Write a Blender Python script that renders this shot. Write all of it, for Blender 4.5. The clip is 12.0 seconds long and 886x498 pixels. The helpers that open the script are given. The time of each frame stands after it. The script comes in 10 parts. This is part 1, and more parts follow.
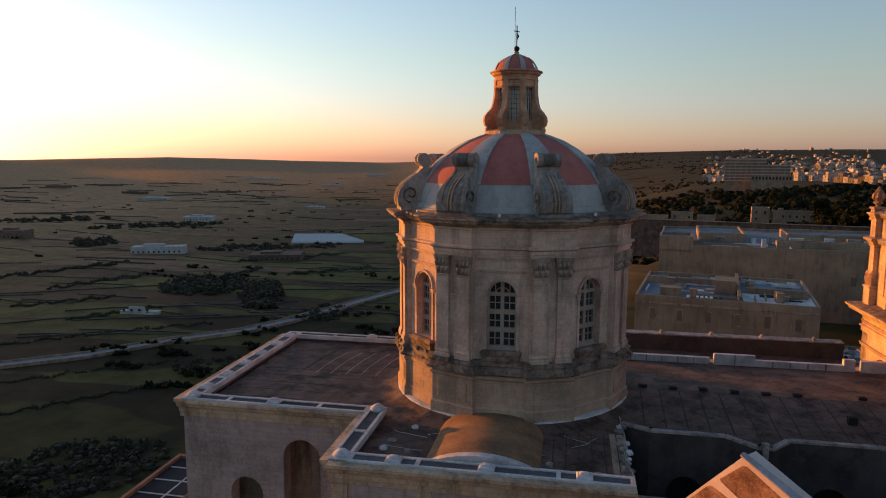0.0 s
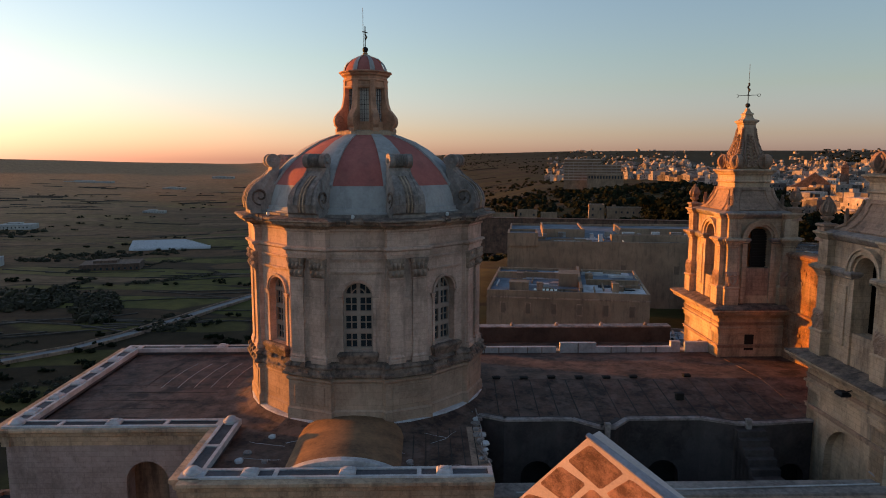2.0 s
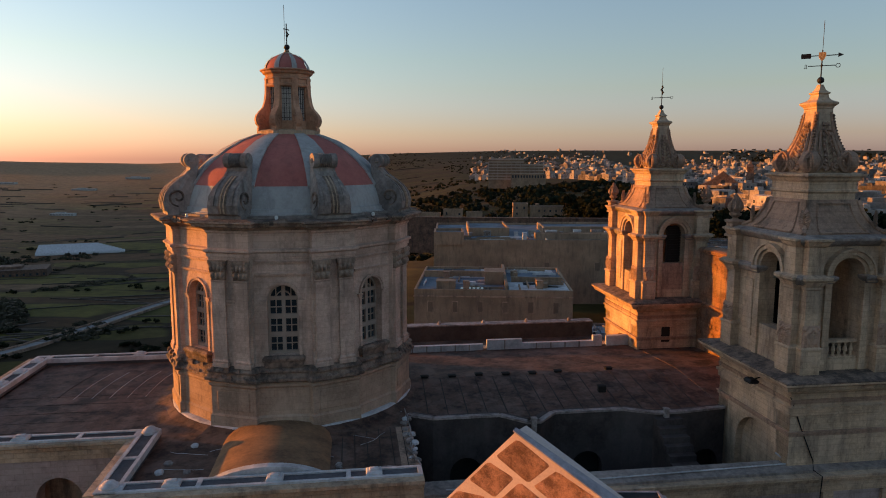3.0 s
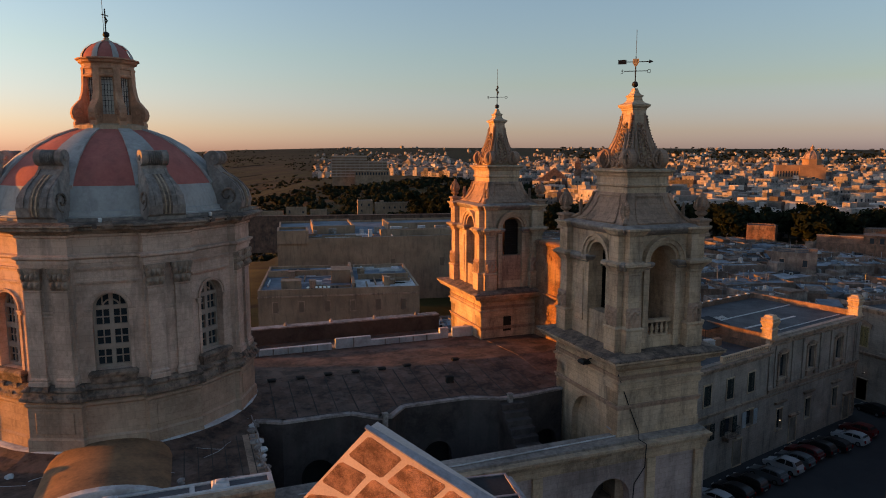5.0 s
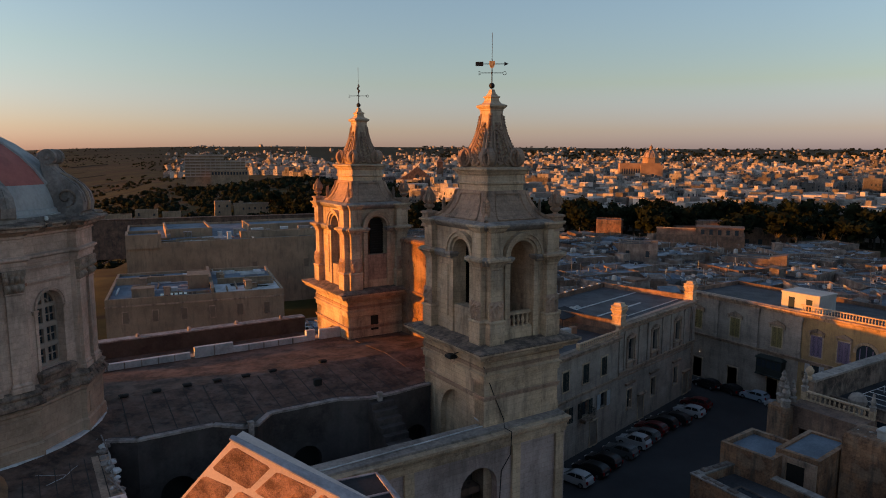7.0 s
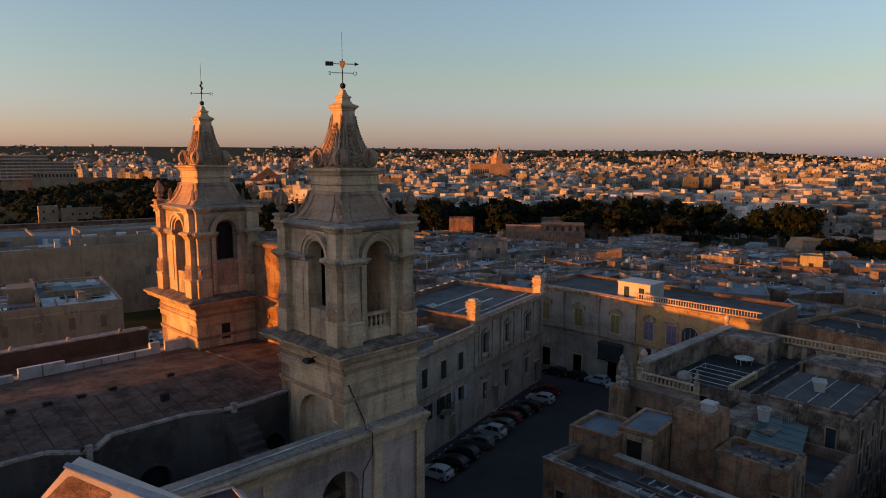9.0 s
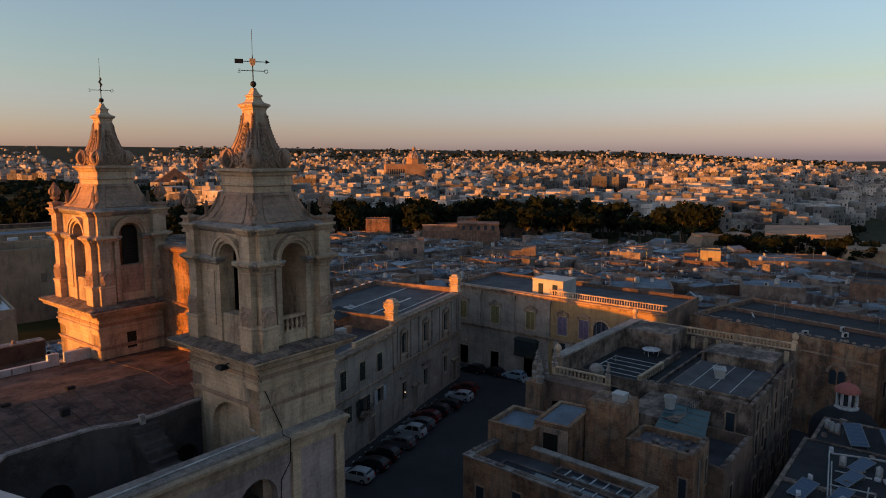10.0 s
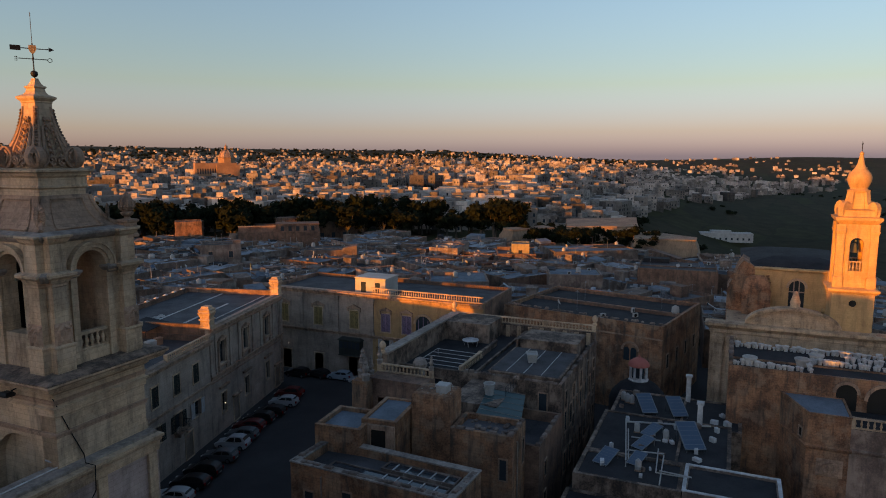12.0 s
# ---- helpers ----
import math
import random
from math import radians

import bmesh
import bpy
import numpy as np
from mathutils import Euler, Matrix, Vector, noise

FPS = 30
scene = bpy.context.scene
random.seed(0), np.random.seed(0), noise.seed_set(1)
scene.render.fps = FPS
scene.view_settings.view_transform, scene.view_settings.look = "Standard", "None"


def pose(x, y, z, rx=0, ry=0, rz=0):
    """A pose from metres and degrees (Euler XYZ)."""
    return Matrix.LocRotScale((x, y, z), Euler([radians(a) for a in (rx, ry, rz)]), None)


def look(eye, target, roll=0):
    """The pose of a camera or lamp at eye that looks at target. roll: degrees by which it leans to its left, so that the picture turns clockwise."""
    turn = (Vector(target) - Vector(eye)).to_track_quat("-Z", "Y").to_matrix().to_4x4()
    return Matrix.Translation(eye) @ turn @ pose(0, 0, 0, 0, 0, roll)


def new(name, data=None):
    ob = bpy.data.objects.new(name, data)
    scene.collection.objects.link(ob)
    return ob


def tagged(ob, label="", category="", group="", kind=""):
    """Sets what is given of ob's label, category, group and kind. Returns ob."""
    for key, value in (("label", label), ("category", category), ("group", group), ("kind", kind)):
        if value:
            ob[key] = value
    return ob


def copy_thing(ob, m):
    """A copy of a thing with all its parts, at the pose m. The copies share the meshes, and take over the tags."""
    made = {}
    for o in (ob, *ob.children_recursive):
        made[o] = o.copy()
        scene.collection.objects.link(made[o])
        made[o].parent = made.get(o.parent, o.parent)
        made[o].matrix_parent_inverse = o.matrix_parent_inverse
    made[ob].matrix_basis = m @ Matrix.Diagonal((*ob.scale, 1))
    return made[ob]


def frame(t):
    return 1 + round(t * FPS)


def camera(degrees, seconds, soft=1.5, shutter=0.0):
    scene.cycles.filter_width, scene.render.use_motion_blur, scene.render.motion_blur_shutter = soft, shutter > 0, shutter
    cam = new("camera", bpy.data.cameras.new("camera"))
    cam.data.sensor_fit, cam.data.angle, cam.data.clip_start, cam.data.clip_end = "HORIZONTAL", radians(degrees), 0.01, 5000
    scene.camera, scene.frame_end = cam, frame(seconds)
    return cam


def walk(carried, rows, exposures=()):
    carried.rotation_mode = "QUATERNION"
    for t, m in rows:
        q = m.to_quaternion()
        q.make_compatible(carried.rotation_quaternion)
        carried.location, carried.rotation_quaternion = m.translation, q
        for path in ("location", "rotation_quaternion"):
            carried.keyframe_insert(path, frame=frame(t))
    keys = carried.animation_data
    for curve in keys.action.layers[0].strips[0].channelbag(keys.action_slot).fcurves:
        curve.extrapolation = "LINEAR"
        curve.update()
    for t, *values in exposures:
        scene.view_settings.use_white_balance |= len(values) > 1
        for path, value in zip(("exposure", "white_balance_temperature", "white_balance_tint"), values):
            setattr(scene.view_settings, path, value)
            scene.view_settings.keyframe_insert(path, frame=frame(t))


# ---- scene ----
# The drone hovers in one spot and turns to its right.
cam = camera(66.4, 12.0, soft=1.0)
EYE = (0.0, 0.0, 36.0)
# seconds, yaw, pitch, roll
ROWS = [
    (0.0, 11.00, -7.61, -0.18),
    (0.5, 7.91, -7.61, -0.17),
    (1.0, 4.80, -7.53, -0.13),
    (1.5, 1.73, -7.51, -0.10),
    (2.0, -1.38, -7.51, -0.08),
    (2.5, -4.53, -7.51, -0.08),
    (3.0, -7.64, -7.53, -0.07),
    (3.2, -8.95, -7.55, -0.07),
    (4.8, -19.38, -7.73, -0.06),
    (5.0, -20.73, -7.76, -0.06),
    (5.5, -24.18, -7.80, -0.08),
    (6.0, -27.38, -7.82, -0.08),
    (6.5, -29.75, -7.84, -0.04),
    (6.7, -30.70, -7.84, -0.04),
    (8.3, -39.64, -7.81, -0.04),
    (8.5, -40.99, -7.80, -0.04),
    (9.0, -44.46, -7.77, -0.06),
    (9.5, -47.98, -7.74, -0.06),
    (10.0, -51.53, -7.75, -0.07),
    (10.5, -55.20, -7.74, -0.08),
    (11.0, -58.98, -7.77, -0.10),
    (11.5, -62.82, -7.78, -0.10),
    (12.0, -66.70, -7.81, -0.12),
]
walk(cam, [(t, pose(*EYE, 90 + pitch, roll, yaw)) for t, yaw, pitch, roll in ROWS], [(0.0, 1.44, 7150, 18), (12.0, 1.44, 7150, 18)])

# ---- sky and sun: a low evening sun, seen past the dome's far side ----
SUN_AZ, SUN_EL = -67.0, 2.4
world = bpy.data.worlds.new("evening_sky")
scene.world = world
world.use_nodes = True
wn, wl = world.node_tree.nodes, world.node_tree.links
sky = wn.new("ShaderNodeTexSky")
sky.sky_type, sky.sun_disc = "NISHITA", False
sky.sun_elevation, sky.sun_rotation = radians(SUN_EL), radians(SUN_AZ)
sky.altitude, sky.air_density, sky.dust_density, sky.ozone_density = 200, 1.0, 0.8, 2.2
# the evening's thin haze pales the sky and turns it rosy towards the horizon
wco, wsep, wramp, wmul, whsv = wn.new("ShaderNodeTexCoord"), wn.new("ShaderNodeSeparateXYZ"), wn.new("ShaderNodeValToRGB"), wn.new("ShaderNodeMix"), wn.new("ShaderNodeHueSaturation")
wmul.data_type, wmul.blend_type = "RGBA", "MULTIPLY"
wmul.inputs[0].default_value = 1.0
whsv.inputs["Saturation"].default_value = 0.9
wdot, wglow, wsel = wn.new("ShaderNodeVectorMath"), wn.new("ShaderNodeValToRGB"), wn.new("ShaderNodeMix")
wdot.operation, wdot.inputs[1].default_value = "DOT_PRODUCT", (math.sin(radians(SUN_AZ)), math.cos(radians(SUN_AZ)), 0.0)
for ramp_node, stops in ((wramp, ((0.0, (0.74, 1.08, 3.8)), (0.10, (0.92, 0.945, 1.05)), (0.32, (0.97, 1.06, 1.11)), (0.035, (0.84, 0.94, 2.0)))), (wglow, ((0.0, (1.1, 1.05, 2.25)), (0.14, (1.25, 1.27, 1.32)), (0.4, (1.25, 1.33, 1.39)), (0.04, (1.14, 1.1, 1.66))))):
    for k, (p, c) in enumerate(stops):
        el = ramp_node.color_ramp.elements[k] if k < 2 else ramp_node.color_ramp.elements.new(p)
        el.position, el.color = p, (*c, 1)
wnear = wn.new("ShaderNodeMapRange")
wnear.inputs[1].default_value, wnear.inputs[2].default_value = -0.55, 0.7
wsel.data_type = "RGBA"
wl.new(wco.outputs["Generated"], wdot.inputs[0]), wl.new(wdot.outputs["Value"], wnear.inputs[0]), wl.new(wnear.outputs[0], wsel.inputs[0])
wl.new(wramp.outputs[0], wsel.inputs[6]), wl.new(wglow.outputs[0], wsel.inputs[7]), wl.new(wsep.outputs[2], wglow.inputs[0])
wl.new(wco.outputs["Generated"], wsep.inputs[0]), wl.new(wsep.outputs[2], wramp.inputs[0])
wl.new(sky.outputs[0], whsv.inputs["Color"]), wl.new(whsv.outputs[0], wmul.inputs[6]), wl.new(wsel.outputs[2], wmul.inputs[7])
wl.new(wmul.outputs[2], wn["Background"].inputs[0])
wn["Background"].inputs[1].default_value = 0.15

sun = new("sun", bpy.data.lights.new("sun", "SUN"))
sun.data.energy, sun.data.angle, sun.data.color = 2.8, radians(0.6), (1.0, 0.34, 0.018)
to_sun = Vector((math.sin(radians(SUN_AZ)) * math.cos(radians(SUN_EL)), math.cos(radians(SUN_AZ)) * math.cos(radians(SUN_EL)), math.sin(radians(SUN_EL))))
sun.matrix_world = look(to_sun * 200, (0, 0, 0))

# ---- materials ----
def surface(name, base, other, rough=0.85, big=0.25, fine=6.0, bump=0.25, streak=0.0, streak_color=(0.05, 0.045, 0.04), metal=0.0, island=0.0, objects=0.0, relief=0.03, courses=None, coursing=0.5, patch=0.0, patch_color=(0.4, 0.34, 0.29), patch_size=0.5, hard=0.0):
    """Two tones mixed by large stains and fine grain, optional dark run-off streaks, and fine relief."""
    m = bpy.data.materials.new(name)
    m.use_nodes = True
    n, l = m.node_tree.nodes, m.node_tree.links
    bsdf = n["Principled BSDF"]
    bsdf.inputs["Roughness"].default_value, bsdf.inputs["Metallic"].default_value = rough, metal
    bsdf.inputs["Specular IOR Level"].default_value = 0.3
    co = n.new("ShaderNodeTexCoord")
    a, b = n.new("ShaderNodeTexNoise"), n.new("ShaderNodeTexNoise")
    a.inputs["Scale"].default_value, a.inputs["Detail"].default_value, a.inputs["Roughness"].default_value = big, 6, 0.65
    b.inputs["Scale"].default_value, b.inputs["Detail"].default_value, b.inputs["Roughness"].default_value = fine, 4, 0.7
    l.new(co.outputs["Object"], a.inputs["Vector"]), l.new(co.outputs["Object"], b.inputs["Vector"])
    add = n.new("ShaderNodeMath")
    add.operation, add.inputs[1].default_value = "MULTIPLY_ADD", 0.45
    l.new(b.outputs["Fac"], add.inputs[0]), l.new(a.outputs["Fac"], add.inputs[2])
    ramp = n.new("ShaderNodeValToRGB")
    ramp.color_ramp.elements[0].position, ramp.color_ramp.elements[1].position = 0.56 + hard, 0.9 - hard
    ramp.color_ramp.elements[0].color, ramp.color_ramp.elements[1].color = (*other, 1), (*base, 1)
    l.new(add.outputs[0], ramp.inputs[0])
    color = ramp.outputs[0]
    if patch:
        # plaster or limewash left on the stone in torn patches
        pn, pr, pm, pk = n.new("ShaderNodeTexNoise"), n.new("ShaderNodeValToRGB"), n.new("ShaderNodeMix"), n.new("ShaderNodeMath")
        pn.inputs["Scale"].default_value, pn.inputs["Detail"].default_value, pn.inputs["Roughness"].default_value = patch_size, 10, 0.62
        pr.color_ramp.elements[0].position, pr.color_ramp.elements[1].position = 0.5, 0.58
        pm.data_type, pk.operation, pk.inputs[1].default_value = "RGBA", "MULTIPLY", patch
        pm.inputs[7].default_value = (*patch_color, 1)
        l.new(co.outputs["Object"], pn.inputs["Vector"]), l.new(pn.outputs["Fac"], pr.inputs[0]), l.new(pr.outputs[0], pk.inputs[0])
        l.new(pk.outputs[0], pm.inputs[0]), l.new(color, pm.inputs[6])
        color = pm.outputs[2]
    if courses:
        sep, k0, comb, brick, mul = n.new("ShaderNodeSeparateXYZ"), n.new("ShaderNodeMath"), n.new("ShaderNodeCombineXYZ"), n.new("ShaderNodeTexBrick"), n.new("ShaderNodeMix")
        k0.operation, k0.inputs[1].default_value = "MULTIPLY_ADD", 0.73
        l.new(co.outputs["Object"], sep.inputs[0]), l.new(sep.outputs[1], k0.inputs[0]), l.new(sep.outputs[0], k0.inputs[2])
        l.new(k0.outputs[0], comb.inputs[0]), l.new(sep.outputs[2], comb.inputs[1]), l.new(comb.outputs[0], brick.inputs["Vector"])
        brick.inputs["Scale"].default_value, brick.inputs["Brick Width"].default_value, brick.inputs["Row Height"].default_value = 1.0, courses[0], courses[1]
        brick.inputs["Mortar Size"].default_value, brick.inputs["Mortar Smooth"].default_value, brick.inputs["Bias"].default_value = 0.014, 0.3, -0.2
        brick.inputs["Color1"].default_value, brick.inputs["Color2"].default_value, brick.inputs["Mortar"].default_value = (1, 1, 1, 1), (0.72, 0.73, 0.75, 1), (0.55, 0.53, 0.5, 1)
        mul.data_type, mul.blend_type, mul.inputs[0].default_value = "RGBA", "MULTIPLY", coursing
        l.new(color, mul.inputs[6]), l.new(brick.outputs["Color"], mul.inputs[7])
        color = mul.outputs[2]
    if streak:
        mp, s, r2 = n.new("ShaderNodeMapping"), n.new("ShaderNodeTexNoise"), n.new("ShaderNodeValToRGB")
        mp.inputs["Scale"].default_value = (1.5, 1.5, 0.3)
        s.inputs["Scale"].default_value, s.inputs["Detail"].default_value, s.inputs["Roughness"].default_value = 0.8, 9, 0.68
        r2.color_ramp.elements[0].position, r2.color_ramp.elements[1].position = 0.5, 0.66
        mix = n.new("ShaderNodeMix")
        mix.data_type = "RGBA"
        k = n.new("ShaderNodeMath")
        k.operation, k.inputs[1].default_value = "MULTIPLY", streak
        l.new(co.outputs["Object"], mp.inputs[0]), l.new(mp.outputs[0], s.inputs["Vector"]), l.new(s.outputs["Fac"], r2.inputs[0])
        l.new(r2.outputs[0], k.inputs[0]), l.new(k.outputs[0], mix.inputs[0]), l.new(color, mix.inputs[6])
        mix.inputs[7].default_value = (*streak_color, 1)
        color = mix.outputs[2]
    if island or objects:
        g = n.new("ShaderNodeNewGeometry" if island else "ShaderNodeObjectInfo")
        hsv, mr = n.new("ShaderNodeHueSaturation"), n.new("ShaderNodeMapRange")
        w = island or objects
        mr.inputs[3].default_value, mr.inputs[4].default_value = 1 - w, 1 + w
        l.new(g.outputs["Random Per Island" if island else "Random"], mr.inputs[0])
        l.new(mr.outputs[0], hsv.inputs["Value"]), l.new(color, hsv.inputs["Color"])
        color = hsv.outputs[0]
    l.new(color, bsdf.inputs["Base Color"])
    joint = None
    if courses:
        joint = n.new("ShaderNodeBump")
        joint.invert = True
        joint.inputs["Strength"].default_value, joint.inputs["Distance"].default_value = 0.6 * coursing, 0.03
        l.new(brick.outputs["Fac"], joint.inputs["Height"])
    if bump:
        bp = n.new("ShaderNodeBump")
        bp.inputs["Strength"].default_value, bp.inputs["Distance"].default_value = bump, relief
        l.new(b.outputs["Fac"], bp.inputs["Height"]), l.new(bp.outputs[0], bsdf.inputs["Normal"])
        if joint:
            l.new(joint.outputs[0], bp.inputs["Normal"])
    return m


STONE = surface("pale_limestone", (0.66, 0.468, 0.312), (0.27, 0.188, 0.126), streak=0.62, streak_color=(0.075, 0.058, 0.048), bump=0.55, courses=(0.85, 0.29), coursing=0.55, patch=0.3, patch_color=(0.5, 0.39, 0.3), patch_size=0.7)
STONE_B = surface("weathered_limestone", (0.47, 0.305, 0.215), (0.2, 0.13, 0.094), streak=0.75, bump=0.5, courses=(0.7, 0.27), coursing=0.45)
STONE_G = surface("grey_lichened_stone", (0.38, 0.32, 0.28), (0.15, 0.125, 0.112), streak=0.55, fine=4.0, bump=0.5)
PLASTER = surface("cream_plaster", (0.43, 0.335, 0.275), (0.22, 0.17, 0.14), streak=0.45, bump=0.15, courses=(0.9, 0.3))
PINK = surface("terracotta_red_paint", (0.46, 0.15, 0.12), (0.34, 0.10, 0.085), big=0.6, bump=0.12, streak=0.25)
LEADW = surface("grey_white_dome_paint", (0.42, 0.41, 0.39), (0.31, 0.30, 0.29), big=0.6, bump=0.1, streak=0.3)
ROOF = surface("brown_roof_screed", (0.135, 0.078, 0.057), (0.033, 0.021, 0.017), big=0.55, fine=3.0, bump=0.4, hard=0.05, patch=0.28, patch_color=(0.23, 0.16, 0.13), patch_size=0.9)
COPE = surface("whitewashed_coping", (0.6, 0.6, 0.61), (0.34, 0.33, 0.33), big=0.8, bump=0.25, streak=0.2)
IRON = surface("dark_iron", (0.03, 0.03, 0.032), (0.015, 0.015, 0.016), rough=0.6, metal=0.6, bump=0.1)
# near-black; also stands in for the shade inside openings and recesses
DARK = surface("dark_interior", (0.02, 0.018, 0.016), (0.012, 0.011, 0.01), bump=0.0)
WHITE = surface("faded_window_paint", (0.38, 0.3, 0.245), (0.26, 0.205, 0.17), bump=0.1)
BRONZE = surface("green_bronze", (0.26, 0.25, 0.19), (0.15, 0.15, 0.115), rough=0.55, metal=0.3, bump=0.2)
ASPHALT = surface("worn_asphalt", (0.04, 0.038, 0.04), (0.024, 0.023, 0.025), big=0.15, fine=9, bump=0.2)
ROOFG = surface("grey_roof_membrane", (0.095, 0.092, 0.1), (0.036, 0.035, 0.039), big=0.3, bump=0.3, objects=0.45)
ROOFB = surface("blue_grey_roof_paint", (0.17, 0.205, 0.25), (0.08, 0.1, 0.125), big=0.3, bump=0.25)
ROOFPALE = surface("pale_blue_white_roof_paint", (0.34, 0.37, 0.41), (0.17, 0.19, 0.22), big=0.4, bump=0.25, streak=0.2)
HOUSE = surface("house_limestone", (0.27, 0.16, 0.112), (0.085, 0.05, 0.039), big=0.4, streak=0.75, bump=0.4, objects=0.3, courses=(0.6, 0.27))


def glass(name, tint=(0.03, 0.04, 0.05), rough=0.08):
    m = bpy.data.materials.new(name)
    m.use_nodes = True
    b = m.node_tree.nodes["Principled BSDF"]
    b.inputs["Base Color"].default_value, b.inputs["Roughness"].default_value = (*tint, 1), rough
    b.inputs["Specular IOR Level"].default_value = 0.6
    return m


GLASS = glass("dark_window_glass")


# ---- building tools ----
def box(bm, x0, x1, y0, y1, z0, z1, m=None):
    v = [bm.verts.new(Vector((x, y, z)) if m is None else m @ Vector((x, y, z))) for x, y, z in ((x0, y0, z0), (x1, y0, z0), (x1, y1, z0), (x0, y1, z0), (x0, y0, z1), (x1, y0, z1), (x1, y1, z1), (x0, y1, z1))]
    for f in ((0, 3, 2, 1), (4, 5, 6, 7), (0, 1, 5, 4), (1, 2, 6, 5), (2, 3, 7, 6), (3, 0, 4, 7)):
        bm.faces.new([v[i] for i in f])


def rect(x0, x1, y0, y1):
    return [(x0, y0), (x1, y0), (x1, y1), (x0, y1)]


def ngon(n, apothem, turn=0.0):
    r = apothem / math.cos(math.pi / n)
    return [(r * math.cos(turn + 2 * math.pi * (k + 0.5) / n), r * math.sin(turn + 2 * math.pi * (k + 0.5) / n)) for k in range(n)]


def grown(outline, d):
    """A closed counter-clockwise outline moved outwards by d, with mitred corners."""
    out, n = [], len(outline)
    for k in range(n):
        p, q, r = (Vector(outline[j % n]) for j in (k - 1, k, k + 1))
        a, b = (q - p).normalized(), (r - q).normalized()
        na, nb = Vector((a.y, -a.x)), Vector((b.y, -b.x))
        mid = na + nb
        s = d / max(0.25, mid.dot(na))
        out.append((q.x + mid.x * s, q.y + mid.y * s))
    return out


def stack(bm, outline, profile, m=None, cap=True):
    """A solid whose outline grows and shrinks with height: rows of (outwards, z)."""
    rings = []
    for d, z in profile:
        rings.append([bm.verts.new(Vector((x, y, z)) if m is None else m @ Vector((x, y, z))) for x, y in (grown(outline, d) if d else outline)])
    n = len(outline)
    for a, b in zip(rings, rings[1:]):
        for k in range(n):
            bm.faces.new((a[k], a[(k + 1) % n], b[(k + 1) % n], b[k]))
    if cap:
        bm.faces.new(rings[0][::-1])
        bm.faces.new(rings[-1])


def lathe(bm, profile, n=24, m=None, turn=0.0):
    rings = []
    for r, z in profile:
        rings.append([bm.verts.new((m or Matrix()) @ Vector((max(r, 0.001) * math.cos(turn + 2 * math.pi * k / n), max(r, 0.001) * math.sin(turn + 2 * math.pi * k / n), z))) for k in range(n)])
    for a, b in zip(rings, rings[1:]):
        for k in range(n):
            bm.faces.new((a[k], a[(k + 1) % n], b[(k + 1) % n], b[k]))
    bm.faces.new(rings[0][::-1])
    bm.faces.new(rings[-1])


def panel(bm, width, height, holes, thick, m=None, steps=10):
    """A wall in x (0..width) and z (0..height), thick along +y, with real openings: (x0, x1, z0, z1, arched)."""
    m = m or Matrix()
    holes = sorted(holes)
    polys, rims = [], []
    x = 0.0
    for x0, x1, z0, z1, arched in holes:
        if x0 > x:
            polys.append([(x, 0), (x0, 0), (x0, height), (x, height)])
        if z0 > 0:
            polys.append([(x0, 0), (x1, 0), (x1, z0), (x0, z0)])
        r, c = (x1 - x0) / 2, (x0 + x1) / 2
        top = [(c - r * math.cos(math.pi * k / steps), z1 - r + r * math.sin(math.pi * k / steps)) for k in range(steps + 1)] if arched else [(x0, z1), (x1, z1)]
        for (a, za), (b, zb) in zip(top, top[1:]):
            polys.append([(a, za), (b, zb), (b, height), (a, height)])
        loop = [(x0, z0)] + top + [(x1, z0)]
        rims += list(zip(loop, loop[1:]))
        if z0 > 0:
            rims.append(((x1, z0), (x0, z0)))
        x = x1
    if x < width:
        polys.append([(x, 0), (width, 0), (width, height), (x, height)])
    edge = [(0, 0), (0, height), (width, height), (width, 0)]
    rims += [(b, a) for a, b in zip(edge, edge[1:])]
    put = lambda p, y: bm.verts.new(m @ Vector((p[0], y, p[1])))
    for p in polys:
        bm.faces.new([put(q, 0) for q in p])
        bm.faces.new([put(q, thick) for q in reversed(p)])
    for a, b in rims:
        bm.faces.new([put(a, 0), put(a, thick), put(b, thick), put(b, 0)])


def tube(bm, points, radius, n=6, taper=None):
    """A round bar along points."""
    rings = []
    for k, p in enumerate(points):
        p = Vector(p)
        d = (Vector(points[min(k + 1, len(points) - 1)]) - Vector(points[max(k - 1, 0)])).normalized()
        side = d.cross(Vector((0, 0, 1)) if abs(d.z) < 0.9 else Vector((1, 0, 0))).normalized()
        up = side.cross(d)
        r = radius * (1 if taper is None else taper[k])
        rings.append([bm.verts.new(p + r * (math.cos(2 * math.pi * j / n) * side + math.sin(2 * math.pi * j / n) * up)) for j in range(n)])
    for a, b in zip(rings, rings[1:]):
        for j in range(n):
            bm.faces.new((a[j], b[j], b[(j + 1) % n], a[(j + 1) % n]))
    bm.faces.new(rings[0])
    bm.faces.new(rings[-1][::-1])


